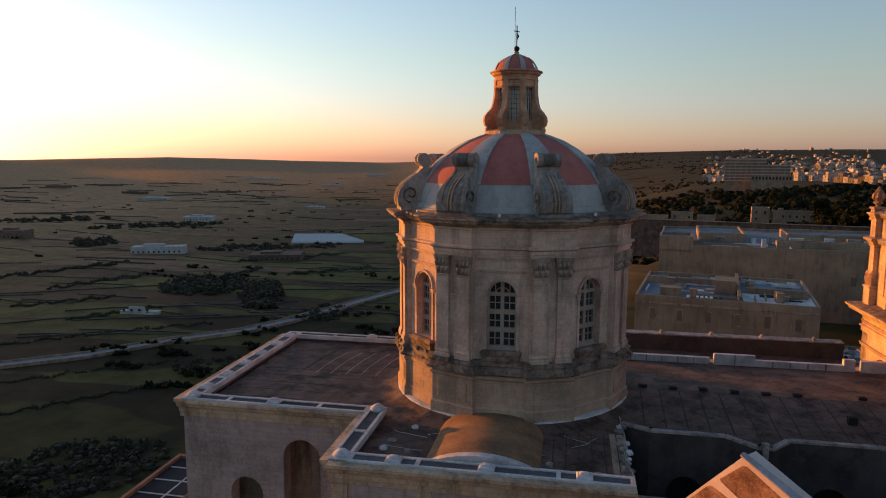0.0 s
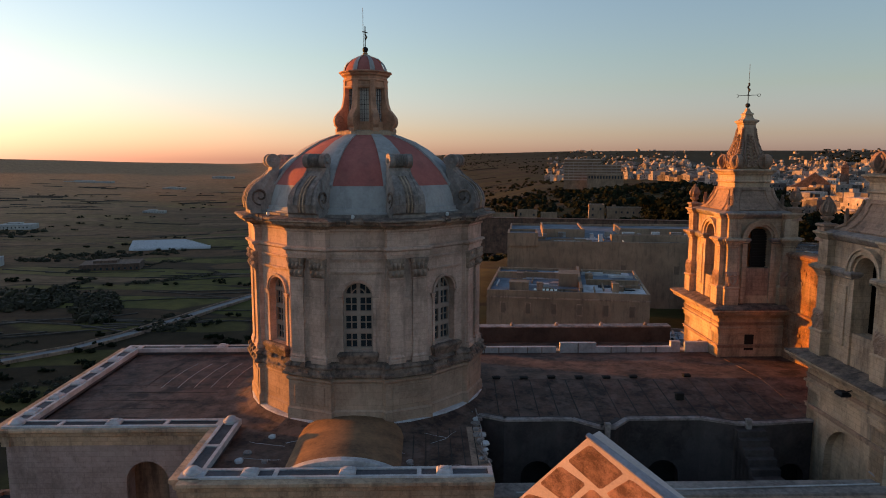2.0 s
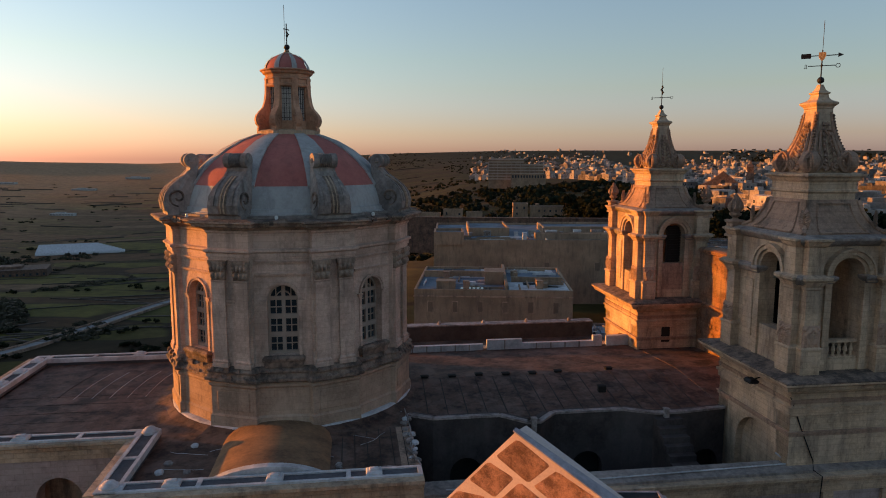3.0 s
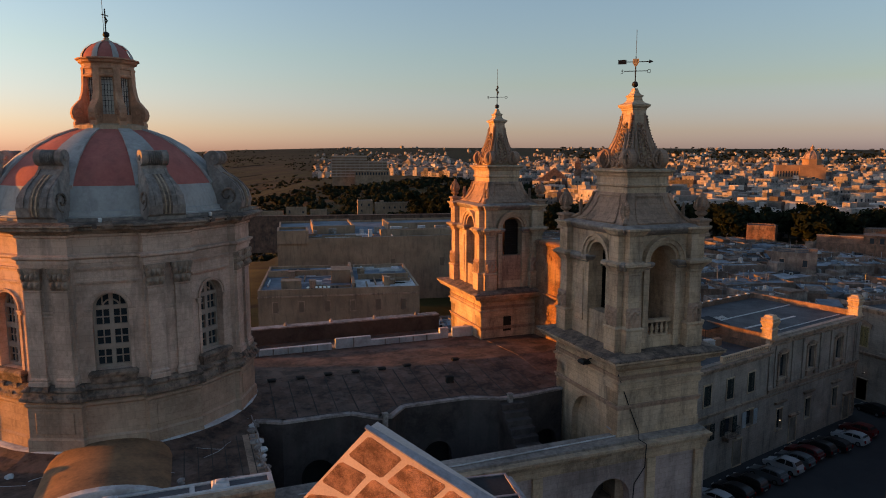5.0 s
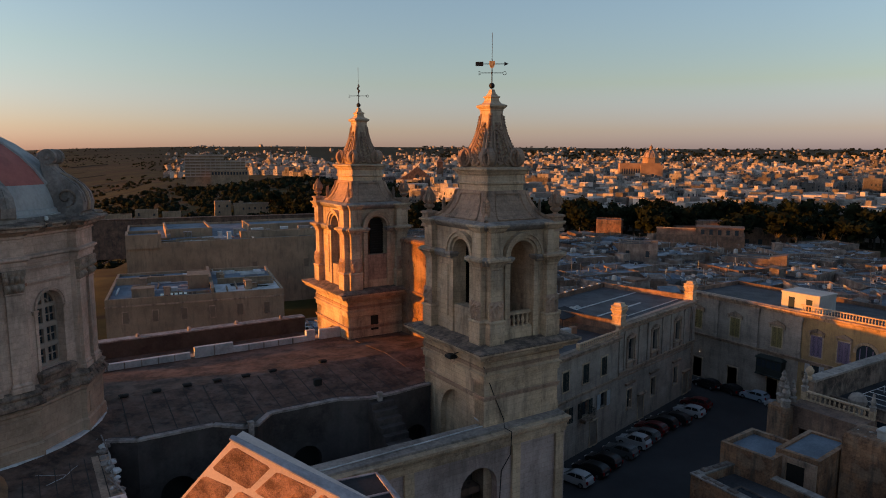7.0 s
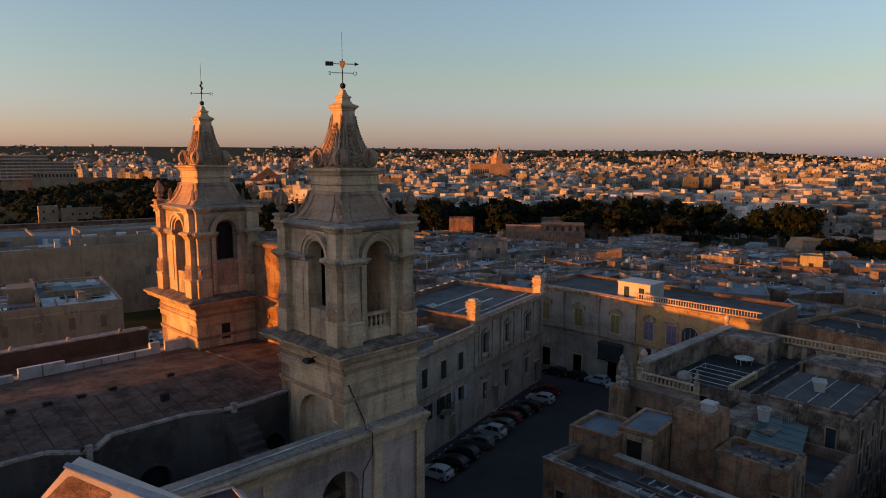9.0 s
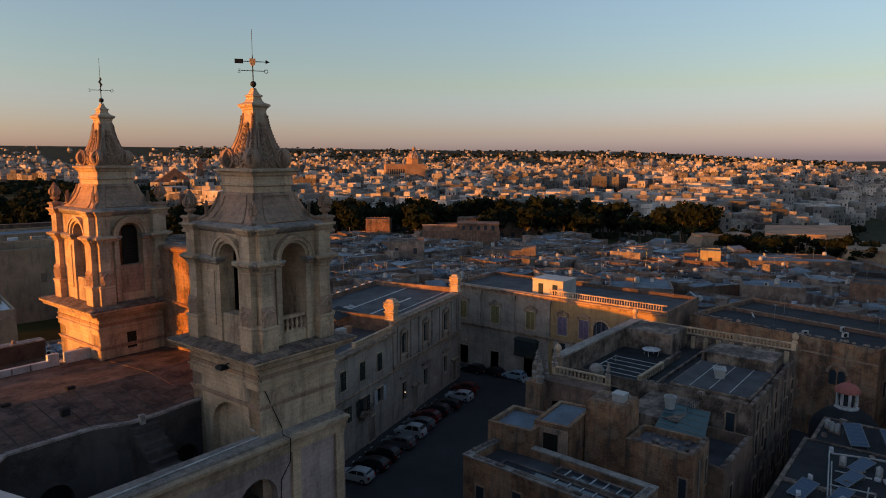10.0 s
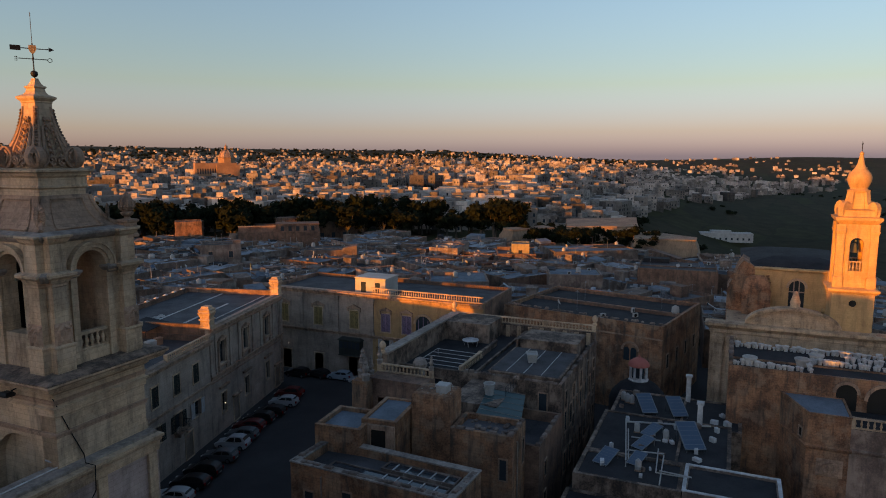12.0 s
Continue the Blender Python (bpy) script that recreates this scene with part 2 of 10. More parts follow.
def ribbon(bm, pts, width, depth, m=None):
    """A flat bar of the given width (along local y) that follows a path in the local x-z plane, as thick as depth on its inner side."""
    m = m or Matrix()
    rings = []
    for k, (x, z) in enumerate(pts):
        a, b = Vector(pts[max(k - 1, 0)]), Vector(pts[min(k + 1, len(pts) - 1)])
        d = (b - a).normalized()
        nx, nz = d.y, -d.x
        rings.append([bm.verts.new(m @ Vector(q)) for q in ((x, -width / 2, z), (x, width / 2, z), (x + nx * depth, width / 2, z + nz * depth), (x + nx * depth, -width / 2, z + nz * depth))])
    for a, b in zip(rings, rings[1:]):
        for j in range(4):
            bm.faces.new((a[j], a[(j + 1) % 4], b[(j + 1) % 4], b[j]))
    bm.faces.new(rings[0][::-1])
    bm.faces.new(rings[-1])


def mesh_of(name, bm, material, smooth=False):
    bmesh.ops.recalc_face_normals(bm, faces=bm.faces)
    me = bpy.data.meshes.new(name)
    bm.to_mesh(me)
    bm.free()
    me.materials.append(material)
    if smooth:
        me.polygons.foreach_set("use_smooth", [True] * len(me.polygons))
        me.set_sharp_from_angle(angle=radians(35))
    return me


def part(name, bm, material, parent, label="", smooth=False, at=None):
    """One mesh object under a thing or a part, in its parent's frame."""
    ob = new(name, mesh_of(name, bm, material, smooth) if isinstance(bm, bmesh.types.BMesh) else bm)
    ob.parent = parent
    if at is not None:
        ob.matrix_basis = at
    return tagged(ob, label)


def thing(name, at, label, category, group="", kind=""):
    ob = new(name)
    ob.empty_display_size = 0.3
    ob.matrix_basis = at
    return tagged(ob, label, category, group, kind)


def single(name, bm, material, label, category, group="", kind="", at=None, smooth=False):
    """A thing that is one mesh."""
    ob = new(name, mesh_of(name, bm, material, smooth))
    if at is not None:
        ob.matrix_basis = at
    return tagged(ob, label, category, group, kind)


def fresh():
    return bmesh.new()
OCHRE = surface("ochre_rubble_masonry", (0.4, 0.2, 0.11), (0.125, 0.064, 0.04), streak=0.8, big=0.4, fine=6.0, bump=0.8, relief=0.07, courses=(0.55, 0.26), coursing=0.7, hard=0.05, patch=0.45, patch_color=(0.38, 0.26, 0.18), patch_size=0.45)
ROOFD = surface("dark_bitumen_roof", (0.034, 0.034, 0.038), (0.014, 0.014, 0.017), big=0.4, bump=0.3, rough=0.95)
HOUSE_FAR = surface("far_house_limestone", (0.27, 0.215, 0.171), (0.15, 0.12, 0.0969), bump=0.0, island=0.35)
TEAL = glass("teal_sheet_glass", (0.02, 0.06, 0.07), 0.4)
TEAL.node_tree.nodes["Principled BSDF"].inputs["Specular IOR Level"].default_value = 0.2
CLUTTER = surface("mixed_pale_clutter", (0.36, 0.36, 0.37), (0.22, 0.21, 0.2), bump=0.0, island=0.7)

HONEY = surface("honey_limestone", (0.60, 0.39, 0.19), (0.40, 0.25, 0.12), streak=0.35, bump=0.3, courses=(0.8, 0.3), coursing=0.3)
CLUTTERB = surface("blue_grey_clutter", (0.26, 0.29, 0.33), (0.14, 0.16, 0.19), bump=0.0, island=0.6)
GRIMY = surface("soot_streaked_plaster", (0.25, 0.17, 0.128), (0.05, 0.036, 0.03), big=0.5, streak=0.85, streak_color=(0.03, 0.025, 0.022), bump=0.5, hard=0.05, patch=0.35, patch_color=(0.3, 0.235, 0.19), patch_size=0.5)
HOUSE_GREY = surface("greyed_house_limestone", (0.25, 0.18, 0.15), (0.085, 0.062, 0.054), streak=0.6, bump=0.5, objects=0.35, patch=0.4, patch_color=(0.3, 0.25, 0.21))
DRUM = surface("pale_pinkish_ashlar", (0.62, 0.44, 0.35), (0.37, 0.262, 0.205), big=0.4, streak=0.4, bump=0.5, courses=(0.9, 0.3), coursing=0.38, hard=0.04)
PLINTH = surface("tan_weathered_ashlar", (0.47, 0.33, 0.24), (0.27, 0.185, 0.132), big=0.5, streak=0.35, bump=0.5, courses=(0.9, 0.36), coursing=0.4)
# lichened ledges; also the tone that paints shade in the scrolls' grooves
LEDGE = surface("lichen_and_shade_black_stone", (0.27, 0.19, 0.145), (0.075, 0.056, 0.046), big=1.4, fine=5.0, streak=0.6, bump=0.9, relief=0.06, hard=0.05)
CARVED = surface("carved_stained_stone", (0.4, 0.295, 0.225), (0.2, 0.145, 0.11), big=1.6, fine=8.0, streak=0.5, bump=0.6)
PLASTIC_WHITE = surface("white_globe_glass", (0.75, 0.75, 0.74), (0.65, 0.65, 0.64), rough=0.3, bump=0.0)
STAINED = surface("rain_stained_ashlar", (0.42, 0.31, 0.235), (0.16, 0.118, 0.09), big=0.9, streak=0.75, bump=0.5, hard=0.05)
LANTERN_STONE = surface("russet_weathered_stone", (0.6, 0.325, 0.2), (0.32, 0.168, 0.104), big=0.9, streak=0.4, bump=0.35)
BEIGE = surface("beige_rendered_stone", (0.36, 0.245, 0.163), (0.19, 0.128, 0.086), big=0.15, streak=0.45, bump=0.25)
ROSE = surface("rosy_weathered_ashlar", (0.47, 0.355, 0.325), (0.27, 0.2, 0.18), streak=0.38, bump=0.5, courses=(0.85, 0.29), coursing=0.5, hard=0.03, patch=0.3, patch_color=(0.46, 0.37, 0.33), patch_size=0.6)
DARK_RENDER = surface("dark_grey_render", (0.085, 0.066, 0.062), (0.034, 0.027, 0.026), big=0.5, streak=0.6, bump=0.3, patch=0.3, patch_color=(0.13, 0.108, 0.104), patch_size=0.35)

# ---- ground: one sheet from the old town's hill to the horizon ----
# the rise between -78 and -58 is unseen, added to shade the low ground
SKYLINE = [(-180, 0.2), (-88, 0.2), (-78, 1.45), (-58, 1.45), (-49, 0.1), (-44, -0.2), (-33, 0.05), (-24, -0.2), (-15.5, -0.36), (-6, 0.1), (5, 0.53), (12, 0.7), (20, 0.75), (39, 0.69), (55, 0.5), (67, 0.45), (75, -0.06), (81, -0.33), (86, -0.24), (94, 0.0), (100, -0.07), (180, 0.2)]
VALLEY = [(-180, -60), (-8, -62), (2, -40), (9, -14), (18, -2), (76, -2), (82, -14), (87, -32), (92, -45), (180, -60)]
BRINK = [(-180, 40), (-25, 44), (-8, 60), (4, 240), (12, 300), (20, 300), (60, 290), (76, 275), (90, 250), (110, 200), (180, 70)]


def along(table, a):
    return float(np.interp(a, [p[0] for p in table], [p[1] for p in table]))


def step(a, b, v):
    v = min(1.0, max(0.0, (v - a) / (b - a)))
    return v * v * (3 - 2 * v)


def ground_height(x, y):
    r, a = math.hypot(x, y), math.degrees(math.atan2(x, y))
    low, edge = along(VALLEY, a), along(BRINK, a)
    ridge = 36 + 4300 * math.tan(radians(along(SKYLINE, a)))
    fall = step(edge, edge + max(60, abs(low) * 1.7), r)
    z = low * fall
    z += 9 * step(390, 1050, r) * step(26, 40, a) * (1 - step(78, 90, a))
    rise = step(900, 4300, r) * 0.62 + step(3300, 4300, r) * 0.38
    z += (ridge - z) * rise
    if r > 4300:
        z -= (r - 4300) * 0.02
    rough = noise.noise((x * 0.004, y * 0.004, 1.7)) * 7 + noise.noise((x * 0.0012, y * 0.0012, 4.1)) * 10
    return z + rough * step(edge + 40, edge + 500, r) * (1 - 0.8 * rise)


def field_material():
    """Dry-stone-walled fields: each plot its own green or brown, with furrows and dark hedges between."""
    m = bpy.data.materials.new("terraced_fields")
    m.use_nodes = True
    n, l = m.node_tree.nodes, m.node_tree.links
    b = n["Principled BSDF"]
    b.inputs["Roughness"].default_value, b.inputs["Specular IOR Level"].default_value = 0.95, 0.1
    co, mp, bend, mixv = n.new("ShaderNodeTexCoord"), n.new("ShaderNodeMapping"), n.new("ShaderNodeTexNoise"), n.new("ShaderNodeVectorMath")
    mp.inputs["Scale"].default_value, mp.inputs["Rotation"].default_value = (0.006, 0.024, 0.0), (0, 0, radians(12))
    bend.inputs["Scale"].default_value = 0.01
    mixv.operation = "MULTIPLY_ADD"
    mixv.inputs[1].default_value = (0.9, 0.9, 0)
    l.new(co.outputs["Object"], mp.inputs[0]), l.new(co.outputs["Object"], bend.inputs["Vector"])
    l.new(bend.outputs["Color"], mixv.inputs[0]), l.new(mp.outputs[0], mixv.inputs[2])
    v, e = n.new("ShaderNodeTexVoronoi"), n.new("ShaderNodeTexVoronoi")
    v.voronoi_dimensions = e.voronoi_dimensions = "2D"
    e.feature = "DISTANCE_TO_EDGE"
    for node in (v, e):
        node.inputs["Scale"].default_value = 1.0
        l.new(mixv.outputs[0], node.inputs["Vector"])
    sep, ramp = n.new("ShaderNodeSeparateColor"), n.new("ShaderNodeValToRGB")
    ramp.color_ramp.interpolation = "CONSTANT"
    tones = [(0.0, (0.06, 0.049, 0.016)), (0.2, (0.115, 0.062, 0.033)), (0.34, (0.095, 0.078, 0.023)), (0.5, (0.04, 0.026, 0.013)), (0.64, (0.15, 0.094, 0.054)), (0.74, (0.1, 0.092, 0.023)), (0.88, (0.068, 0.038, 0.02))]
    for k, (p, c) in enumerate(tones):
        el = ramp.color_ramp.elements[k] if k < 2 else ramp.color_ramp.elements.new(p)
        el.position, el.color = p, (*c, 1)
    l.new(v.outputs["Color"], sep.inputs[0]), l.new(sep.outputs[0], ramp.inputs[0])
    edge, mix, grain, mul = n.new("ShaderNodeValToRGB"), n.new("ShaderNodeMix"), n.new("ShaderNodeTexNoise"), n.new("ShaderNodeMix")
    edge.color_ramp.elements[0].position, edge.color_ramp.elements[1].position = 0.02, 0.06
    edge.color_ramp.elements[0].color, edge.color_ramp.elements[1].color = (1, 1, 1, 1), (0, 0, 0, 1)
    l.new(e.outputs["Distance"], edge.inputs[0])
    mix.data_type = mul.data_type = "RGBA"
    l.new(edge.outputs[0], mix.inputs[0]), l.new(ramp.outputs[0], mix.inputs[6])
    mix.inputs[7].default_value = (0.035, 0.024, 0.014, 1)
    grain.inputs["Scale"].default_value, grain.inputs["Detail"].default_value, grain.inputs["Roughness"].default_value = 0.06, 8, 0.75
    l.new(co.outputs["Object"], grain.inputs["Vector"])
    mul.blend_type = "MULTIPLY"
    mul.inputs[0].default_value = 0.9
    gr = n.new("ShaderNodeValToRGB")
    gr.color_ramp.elements[0].position, gr.color_ramp.elements[1].position = 0.3, 0.7
    gr.color_ramp.elements[0].color, gr.color_ramp.elements[1].color = (0.3, 0.3, 0.3, 1), (1.25, 1.25, 1.25, 1)
    l.new(grain.outputs["Fac"], gr.inputs[0])
    l.new(mix.outputs[2], mul.inputs[6]), l.new(gr.outputs[0], mul.inputs[7])
    color = mul.outputs[2]
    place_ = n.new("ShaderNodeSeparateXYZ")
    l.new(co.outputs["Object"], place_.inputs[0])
    # haze put into colour: soil pales westward; middle and eastern fields a darker green
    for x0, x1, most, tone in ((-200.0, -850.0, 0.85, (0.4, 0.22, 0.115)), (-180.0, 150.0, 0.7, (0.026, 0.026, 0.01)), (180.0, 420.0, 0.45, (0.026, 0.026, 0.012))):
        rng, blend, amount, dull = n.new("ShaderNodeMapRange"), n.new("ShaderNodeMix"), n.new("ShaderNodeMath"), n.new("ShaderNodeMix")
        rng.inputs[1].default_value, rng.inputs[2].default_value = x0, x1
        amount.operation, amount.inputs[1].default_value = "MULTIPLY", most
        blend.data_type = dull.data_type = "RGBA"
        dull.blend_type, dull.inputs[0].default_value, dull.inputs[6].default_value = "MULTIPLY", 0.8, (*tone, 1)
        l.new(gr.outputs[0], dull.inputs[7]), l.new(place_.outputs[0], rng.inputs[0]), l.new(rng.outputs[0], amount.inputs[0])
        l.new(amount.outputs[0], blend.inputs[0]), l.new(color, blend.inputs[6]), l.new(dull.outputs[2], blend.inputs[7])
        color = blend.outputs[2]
    l.new(color, b.inputs["Base Color"])
    return m


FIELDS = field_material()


def build_ground():
    radii = [0.0, 25, 45, 60, 75, 90, 110, 135, 165, 200, 240, 280, 320, 360, 400, 450, 500, 560, 630, 700, 800, 900, 1050, 1200, 1400, 1600, 1900, 2200, 2600, 3000, 3400, 3800, 4100, 4300, 4600, 4950]
    bm, rings = fresh(), []
    n = 240
    for r in radii[1:]:
        ring = []
        for k in range(n):
            a = 2 * math.pi * k / n
            x, y = r * math.sin(a), r * math.cos(a)
            ring.append(bm.verts.new((x, y, ground_height(x, y))))
        rings.append(ring)
    c = bm.verts.new((0, 0, 0))
    for k in range(n):
        bm.faces.new((c, rings[0][(k + 1) % n], rings[0][k]))
    for a, b in zip(rings, rings[1:]):
        for k in range(n):
            bm.faces.new((a[k], a[(k + 1) % n], b[(k + 1) % n], b[k]))
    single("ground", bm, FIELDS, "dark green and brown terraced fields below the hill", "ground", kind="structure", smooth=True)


build_ground()

bm = fresh()
box(bm, 10, 135, -60, 78, -0.6, 0.02)
single("pavement", bm, ASPHALT, "dark worn asphalt of the square and lanes", "pavement", kind="structure")

# ---- the dome ----
DOME = (-3.6, 41.2)
AP = 6.5  # apothem of the sixteen-sided roof apron round the drum
RC, HB, HP = 6.62, radians(13.0), radians(9.5)  # drum: corner radius, half angles of its window bays and piers


def turned(k):
    """The frame of the k-th of sixteen sides: x along the side, y inwards, z up; even sides hold windows."""
    a = -math.pi / 2 + k * math.pi / 8
    return Matrix.Rotation(a + math.pi / 2, 4, "Z") @ Matrix.Translation((0, -RC * math.cos(HP if k % 2 else HB), 0))


BAY, PIER = 2 * RC * math.sin(HB), 2 * RC * math.sin(HP)


def drum_outline(proud):
    """The drum's plan, its piers standing out from the bays."""
    out = []
    for k in range(16):
        m, d = turned(k), -proud if k % 2 else 0.0
        h = PIER / 2 + 0.04 if k % 2 else BAY / 2 - 0.1
        out += [(m @ Vector((s * h, d, 0))).to_2d()[:] for s in (-1, 1)]
    return out


def build_dome():
    dome = thing("church_dome", pose(DOME[0], DOME[1], 22.0), "weathered limestone drum with a red and grey-white striped dome", "dome")
    L = Matrix.Translation((0, 0, -22.0))
    # plinth with its moulded, lichen-dark ledge; it breaks forward under the piers
    bm = fresh()
    stack(bm, drum_outline(0.16), [(0.28, 21.6), (0.28, 22.75), (0.2, 22.85), (0.2, 24.3), (0.3, 24.4), (0.3, 24.52), (0.22, 24.58)], L)
    part("plinth", bm, PLINTH, dome)
    bm = fresh()
    stack(bm, drum_outline(0.2), [(0.2, 24.58), (0.44, 24.7), (0.44, 24.84), (0.34, 24.9), (0.26, 25.08), (0.34, 25.14), (0.34, 25.22), (0.12, 25.4), (-0.1, 25.42)], L)
    ledge = part("ledge", bm, LEDGE, dome, "dark lichened stone ledge")
    # worn stones that lie uneven along the ledge, and raised fields on the plinth
    rnd = random.Random(21)
    for k in range(16):
        m = L @ turned(k)
        side = PIER if k % 2 else BAY
        out = -0.54 if k % 2 else -0.32
        for j in range(9):
            x, s = (j - 4) * side / 9 + rnd.uniform(-0.08, 0.08), rnd.uniform(0.08, 0.17)
            bm = fresh()
            z = 24.82 if j % 3 else 25.2
            stack(bm, rect(x - s, x + s, out - 0.08 + rnd.uniform(-0.05, 0.04), out + 0.25), [(0, z - 0.03), (rnd.uniform(-0.03, 0.02), z + rnd.uniform(0.02, 0.1)), (-0.06, z + rnd.uniform(0.1, 0.2))], m)
            part("ledge_stone", bm, LEDGE, ledge)
        bm = fresh()
        stack(bm, [(-side * 0.42, 23.05), (side * 0.42, 23.05), (side * 0.42, 24.1), (-side * 0.42, 24.1)], [(0.0, -out - 0.2), (0.0, -out - 0.14), (-0.03, -out - 0.13)], m @ Matrix.Rotation(math.pi / 2, 4, "X"))
        part("plinth_field", bm, PLINTH, dome)
    # sides: window bays and piers
    for k in range(16):
        m = L @ turned(k)
        bm = fresh()
        if k % 2 == 0:
            panel(bm, BAY, 5.6, [(BAY / 2 - 0.78, BAY / 2 + 0.78, 0.62, 4.32, True)], 0.75, m @ Matrix.Translation((-BAY / 2, 0, 25.35)), 14)
            wall = part("window_bay", bm, DRUM, dome)
            # slim moulded arch, imposts with short returns, and the sunk field above
            bm = fresh()
            for j in range(16):
                a0, a1 = math.pi * j / 16, math.pi * (j + 1) / 16
                for r0, r1, d in ((0.78, 0.88, 0.05), (0.88, 0.95, 0.1)):
                    q = [(-r * math.cos(a), z, 28.89 + r * math.sin(a)) for a in (a0, a1) for r in (r0, r1) for z in (0.02, -d)]
                    v = [bm.verts.new(m @ Vector(p)) for p in q]
                    for f in ((0, 2, 3, 1), (4, 5, 7, 6), (1, 3, 7, 5), (2, 6, 7, 3), (0, 1, 5, 4)):
                        bm.faces.new([v[i] for i in f])
            for s in (-1, 1):
                box(bm, min(s * 0.78, s * 1.1), max(s * 0.78, s * 1.1), -0.14, 0.02, 28.8, 28.88, m)
                box(bm, min(s * 0.78, s * 1.05), max(s * 0.78, s * 1.05), -0.09, 0.02, 28.66, 28.8, m)
                box(bm, min(s * 0.78, s * 0.95), max(s * 0.78, s * 0.95), -0.05, 0.02, 25.6, 28.66, m)
            part("arch_moulding", bm, DRUM, wall)
            for z in (30.12, 30.78):
                bm = fresh()
                stack(bm, rect(-BAY / 2 + 0.22, BAY / 2 - 0.22, -0.07, 0.02), [(0, z), (0.02, z + 0.05), (0.05, z + 0.1), (0.05, z + 0.15)], m)
                part("wall_band", bm, DRUM, wall)
            bm = fresh()
            stack(bm, rect(-1.02, 1.02, -0.3, 0.3), [(-0.04, 25.4), (0.0, 25.66), (0.06, 25.76), (0.06, 25.88), (-0.05, 25.97)], m)
            part("sill", bm, LEDGE, wall, "dark stained window sill")
            # the window itself
            win = part("window", bm_pane(m), GLASS, dome, "dark glass behind pale glazing bars")
            bm = fresh()
            for x, w, top in ((-0.73, 0.06, 28.95), (0.0, 0.095, 29.66), (0.73, 0.06, 28.95)):
                box(bm, x - w, x + w, 0.36, 0.5, 25.95, top, m)
            for x in (-0.38, 0.38):
                box(bm, x - 0.028, x + 0.028, 0.42, 0.48, 25.95, 29.5, m)
            for z, w in ((26.04, 0.09), (26.98, 0.13), (27.95, 0.13), (28.9, 0.1)):
                box(bm, -0.77, 0.77, 0.365, 0.495, z - w, z + w, m)
            for z in (26.5, 27.46, 28.43):
                box(bm, -0.7, 0.7, 0.425, 0.475, z - 0.028, z + 0.028, m)
            for j in range(12):
                a0, a1 = math.pi * j / 12, math.pi * (j + 1) / 12
                for r0, r1 in ((0.66, 0.8), (0.34, 0.4)):
                    q = [(-r * math.cos(a), z, 28.89 + r * math.sin(a)) for a in (a0, a1) for r in (r0, r1) for z in (0.5, 0.38)]
                    v = [bm.verts.new(m @ Vector(p)) for p in q]
                    for f in ((1, 3, 7, 5), (2, 6, 7, 3), (0, 1, 5, 4)):
                        bm.faces.new([v[i] for i in f])
            part("lattice", bm, WHITE, win, "pale wooden glazing bars")
        else:
            # pier with two shallow pilasters, capitals and a sunk strip between
            box(bm, -PIER / 2 - 0.06, PIER / 2 + 0.06, -0.2, 0.7, 25.35, 30.95, m)
            pier = part("pier", bm, DRUM, dome)
            for s in (-1, 1):
                x, w = s * PIER * 0.295, 0.37
                bm = fresh()
                stack(bm, rect(x - w, x + w, -0.34, -0.16), [(0.1, 25.36), (0.1, 25.55), (0.05, 25.6), (0.07, 25.68), (0.0, 25.78), (0.0, 29.82), (0.04, 29.86), (0.04, 29.92)], m)
                part("pilaster", bm, DRUM, pier)
                bm = fresh()
                stack(bm, rect(x - w, x + w, -0.34, -0.16), [(0.0, 29.92), (0.04, 30.2), (0.02, 30.24), (0.09, 30.55), (0.06, 30.6), (0.13, 30.8), (0.13, 30.94)], m)
                # one carved face: two rows of leaves that curl outwards, under corner scrolls
                grid = []
                for gz in range(13):
                    v_, row = gz / 12, []
                    for gx in range(17):
                        u_ = gx / 16
                        n_ = 3 if v_ < 0.42 else 4
                        leaf = abs(math.sin(math.pi * n_ * u_)) * (math.sin(math.pi * (v_ / 0.42)) if v_ < 0.42 else math.sin(math.pi * min(1.0, (v_ - 0.42) / 0.38)) if v_ < 0.8 else abs(2 * u_ - 1) ** 2)
                        row.append(bm.verts.new(m @ Vector((x + (2 * u_ - 1) * (w + 0.02 + 0.1 * v_), -0.36 - 0.08 * v_ - 0.17 * max(0.0, leaf), 29.92 + 0.98 * v_))))
                    grid.append(row)
                for p_, q_ in zip(grid, grid[1:]):
                    for gx in range(16):
                        bm.faces.new((p_[gx], p_[gx + 1], q_[gx + 1], q_[gx]))
                part("capital", bm, CARVED, pier, "carved foliage capital")
            for z in (28.62, 28.8):
                bm = fresh()
                box(bm, -PIER * 0.135, PIER * 0.135, -0.27, -0.18, z, z + 0.09, m)
                part("band", bm, DRUM, pier)
    # entablature, stepping out over the piers
    outline = drum_outline(0.34)
    bm = fresh()
    stack(bm, outline, [(0.02, 30.95), (0.02, 31.1), (0.08, 31.12), (0.08, 31.3), (0.2, 31.38), (0.2, 31.48), (0.02, 31.54), (0.02, 32.3), (0.1, 32.36), (0.1, 32.45), (-0.2, 32.46)], L)
    part("entablature", bm, DRUM, dome, smooth=False)
    bm = fresh()
    stack(bm, outline, [(-0.2, 32.45), (0.1, 32.455), (0.2, 32.53), (0.28, 32.6), (0.56, 32.68), (0.6, 32.8), (0.72, 32.87), (0.72, 32.93)], L)
    part("cornice", bm, STAINED, dome, "rain-stained projecting cornice", smooth=False)
    bm = fresh()
    stack(bm, outline, [(0.72, 32.93), (0.66, 32.99), (0.2, 33.04), (-0.6, 33.06)], L)
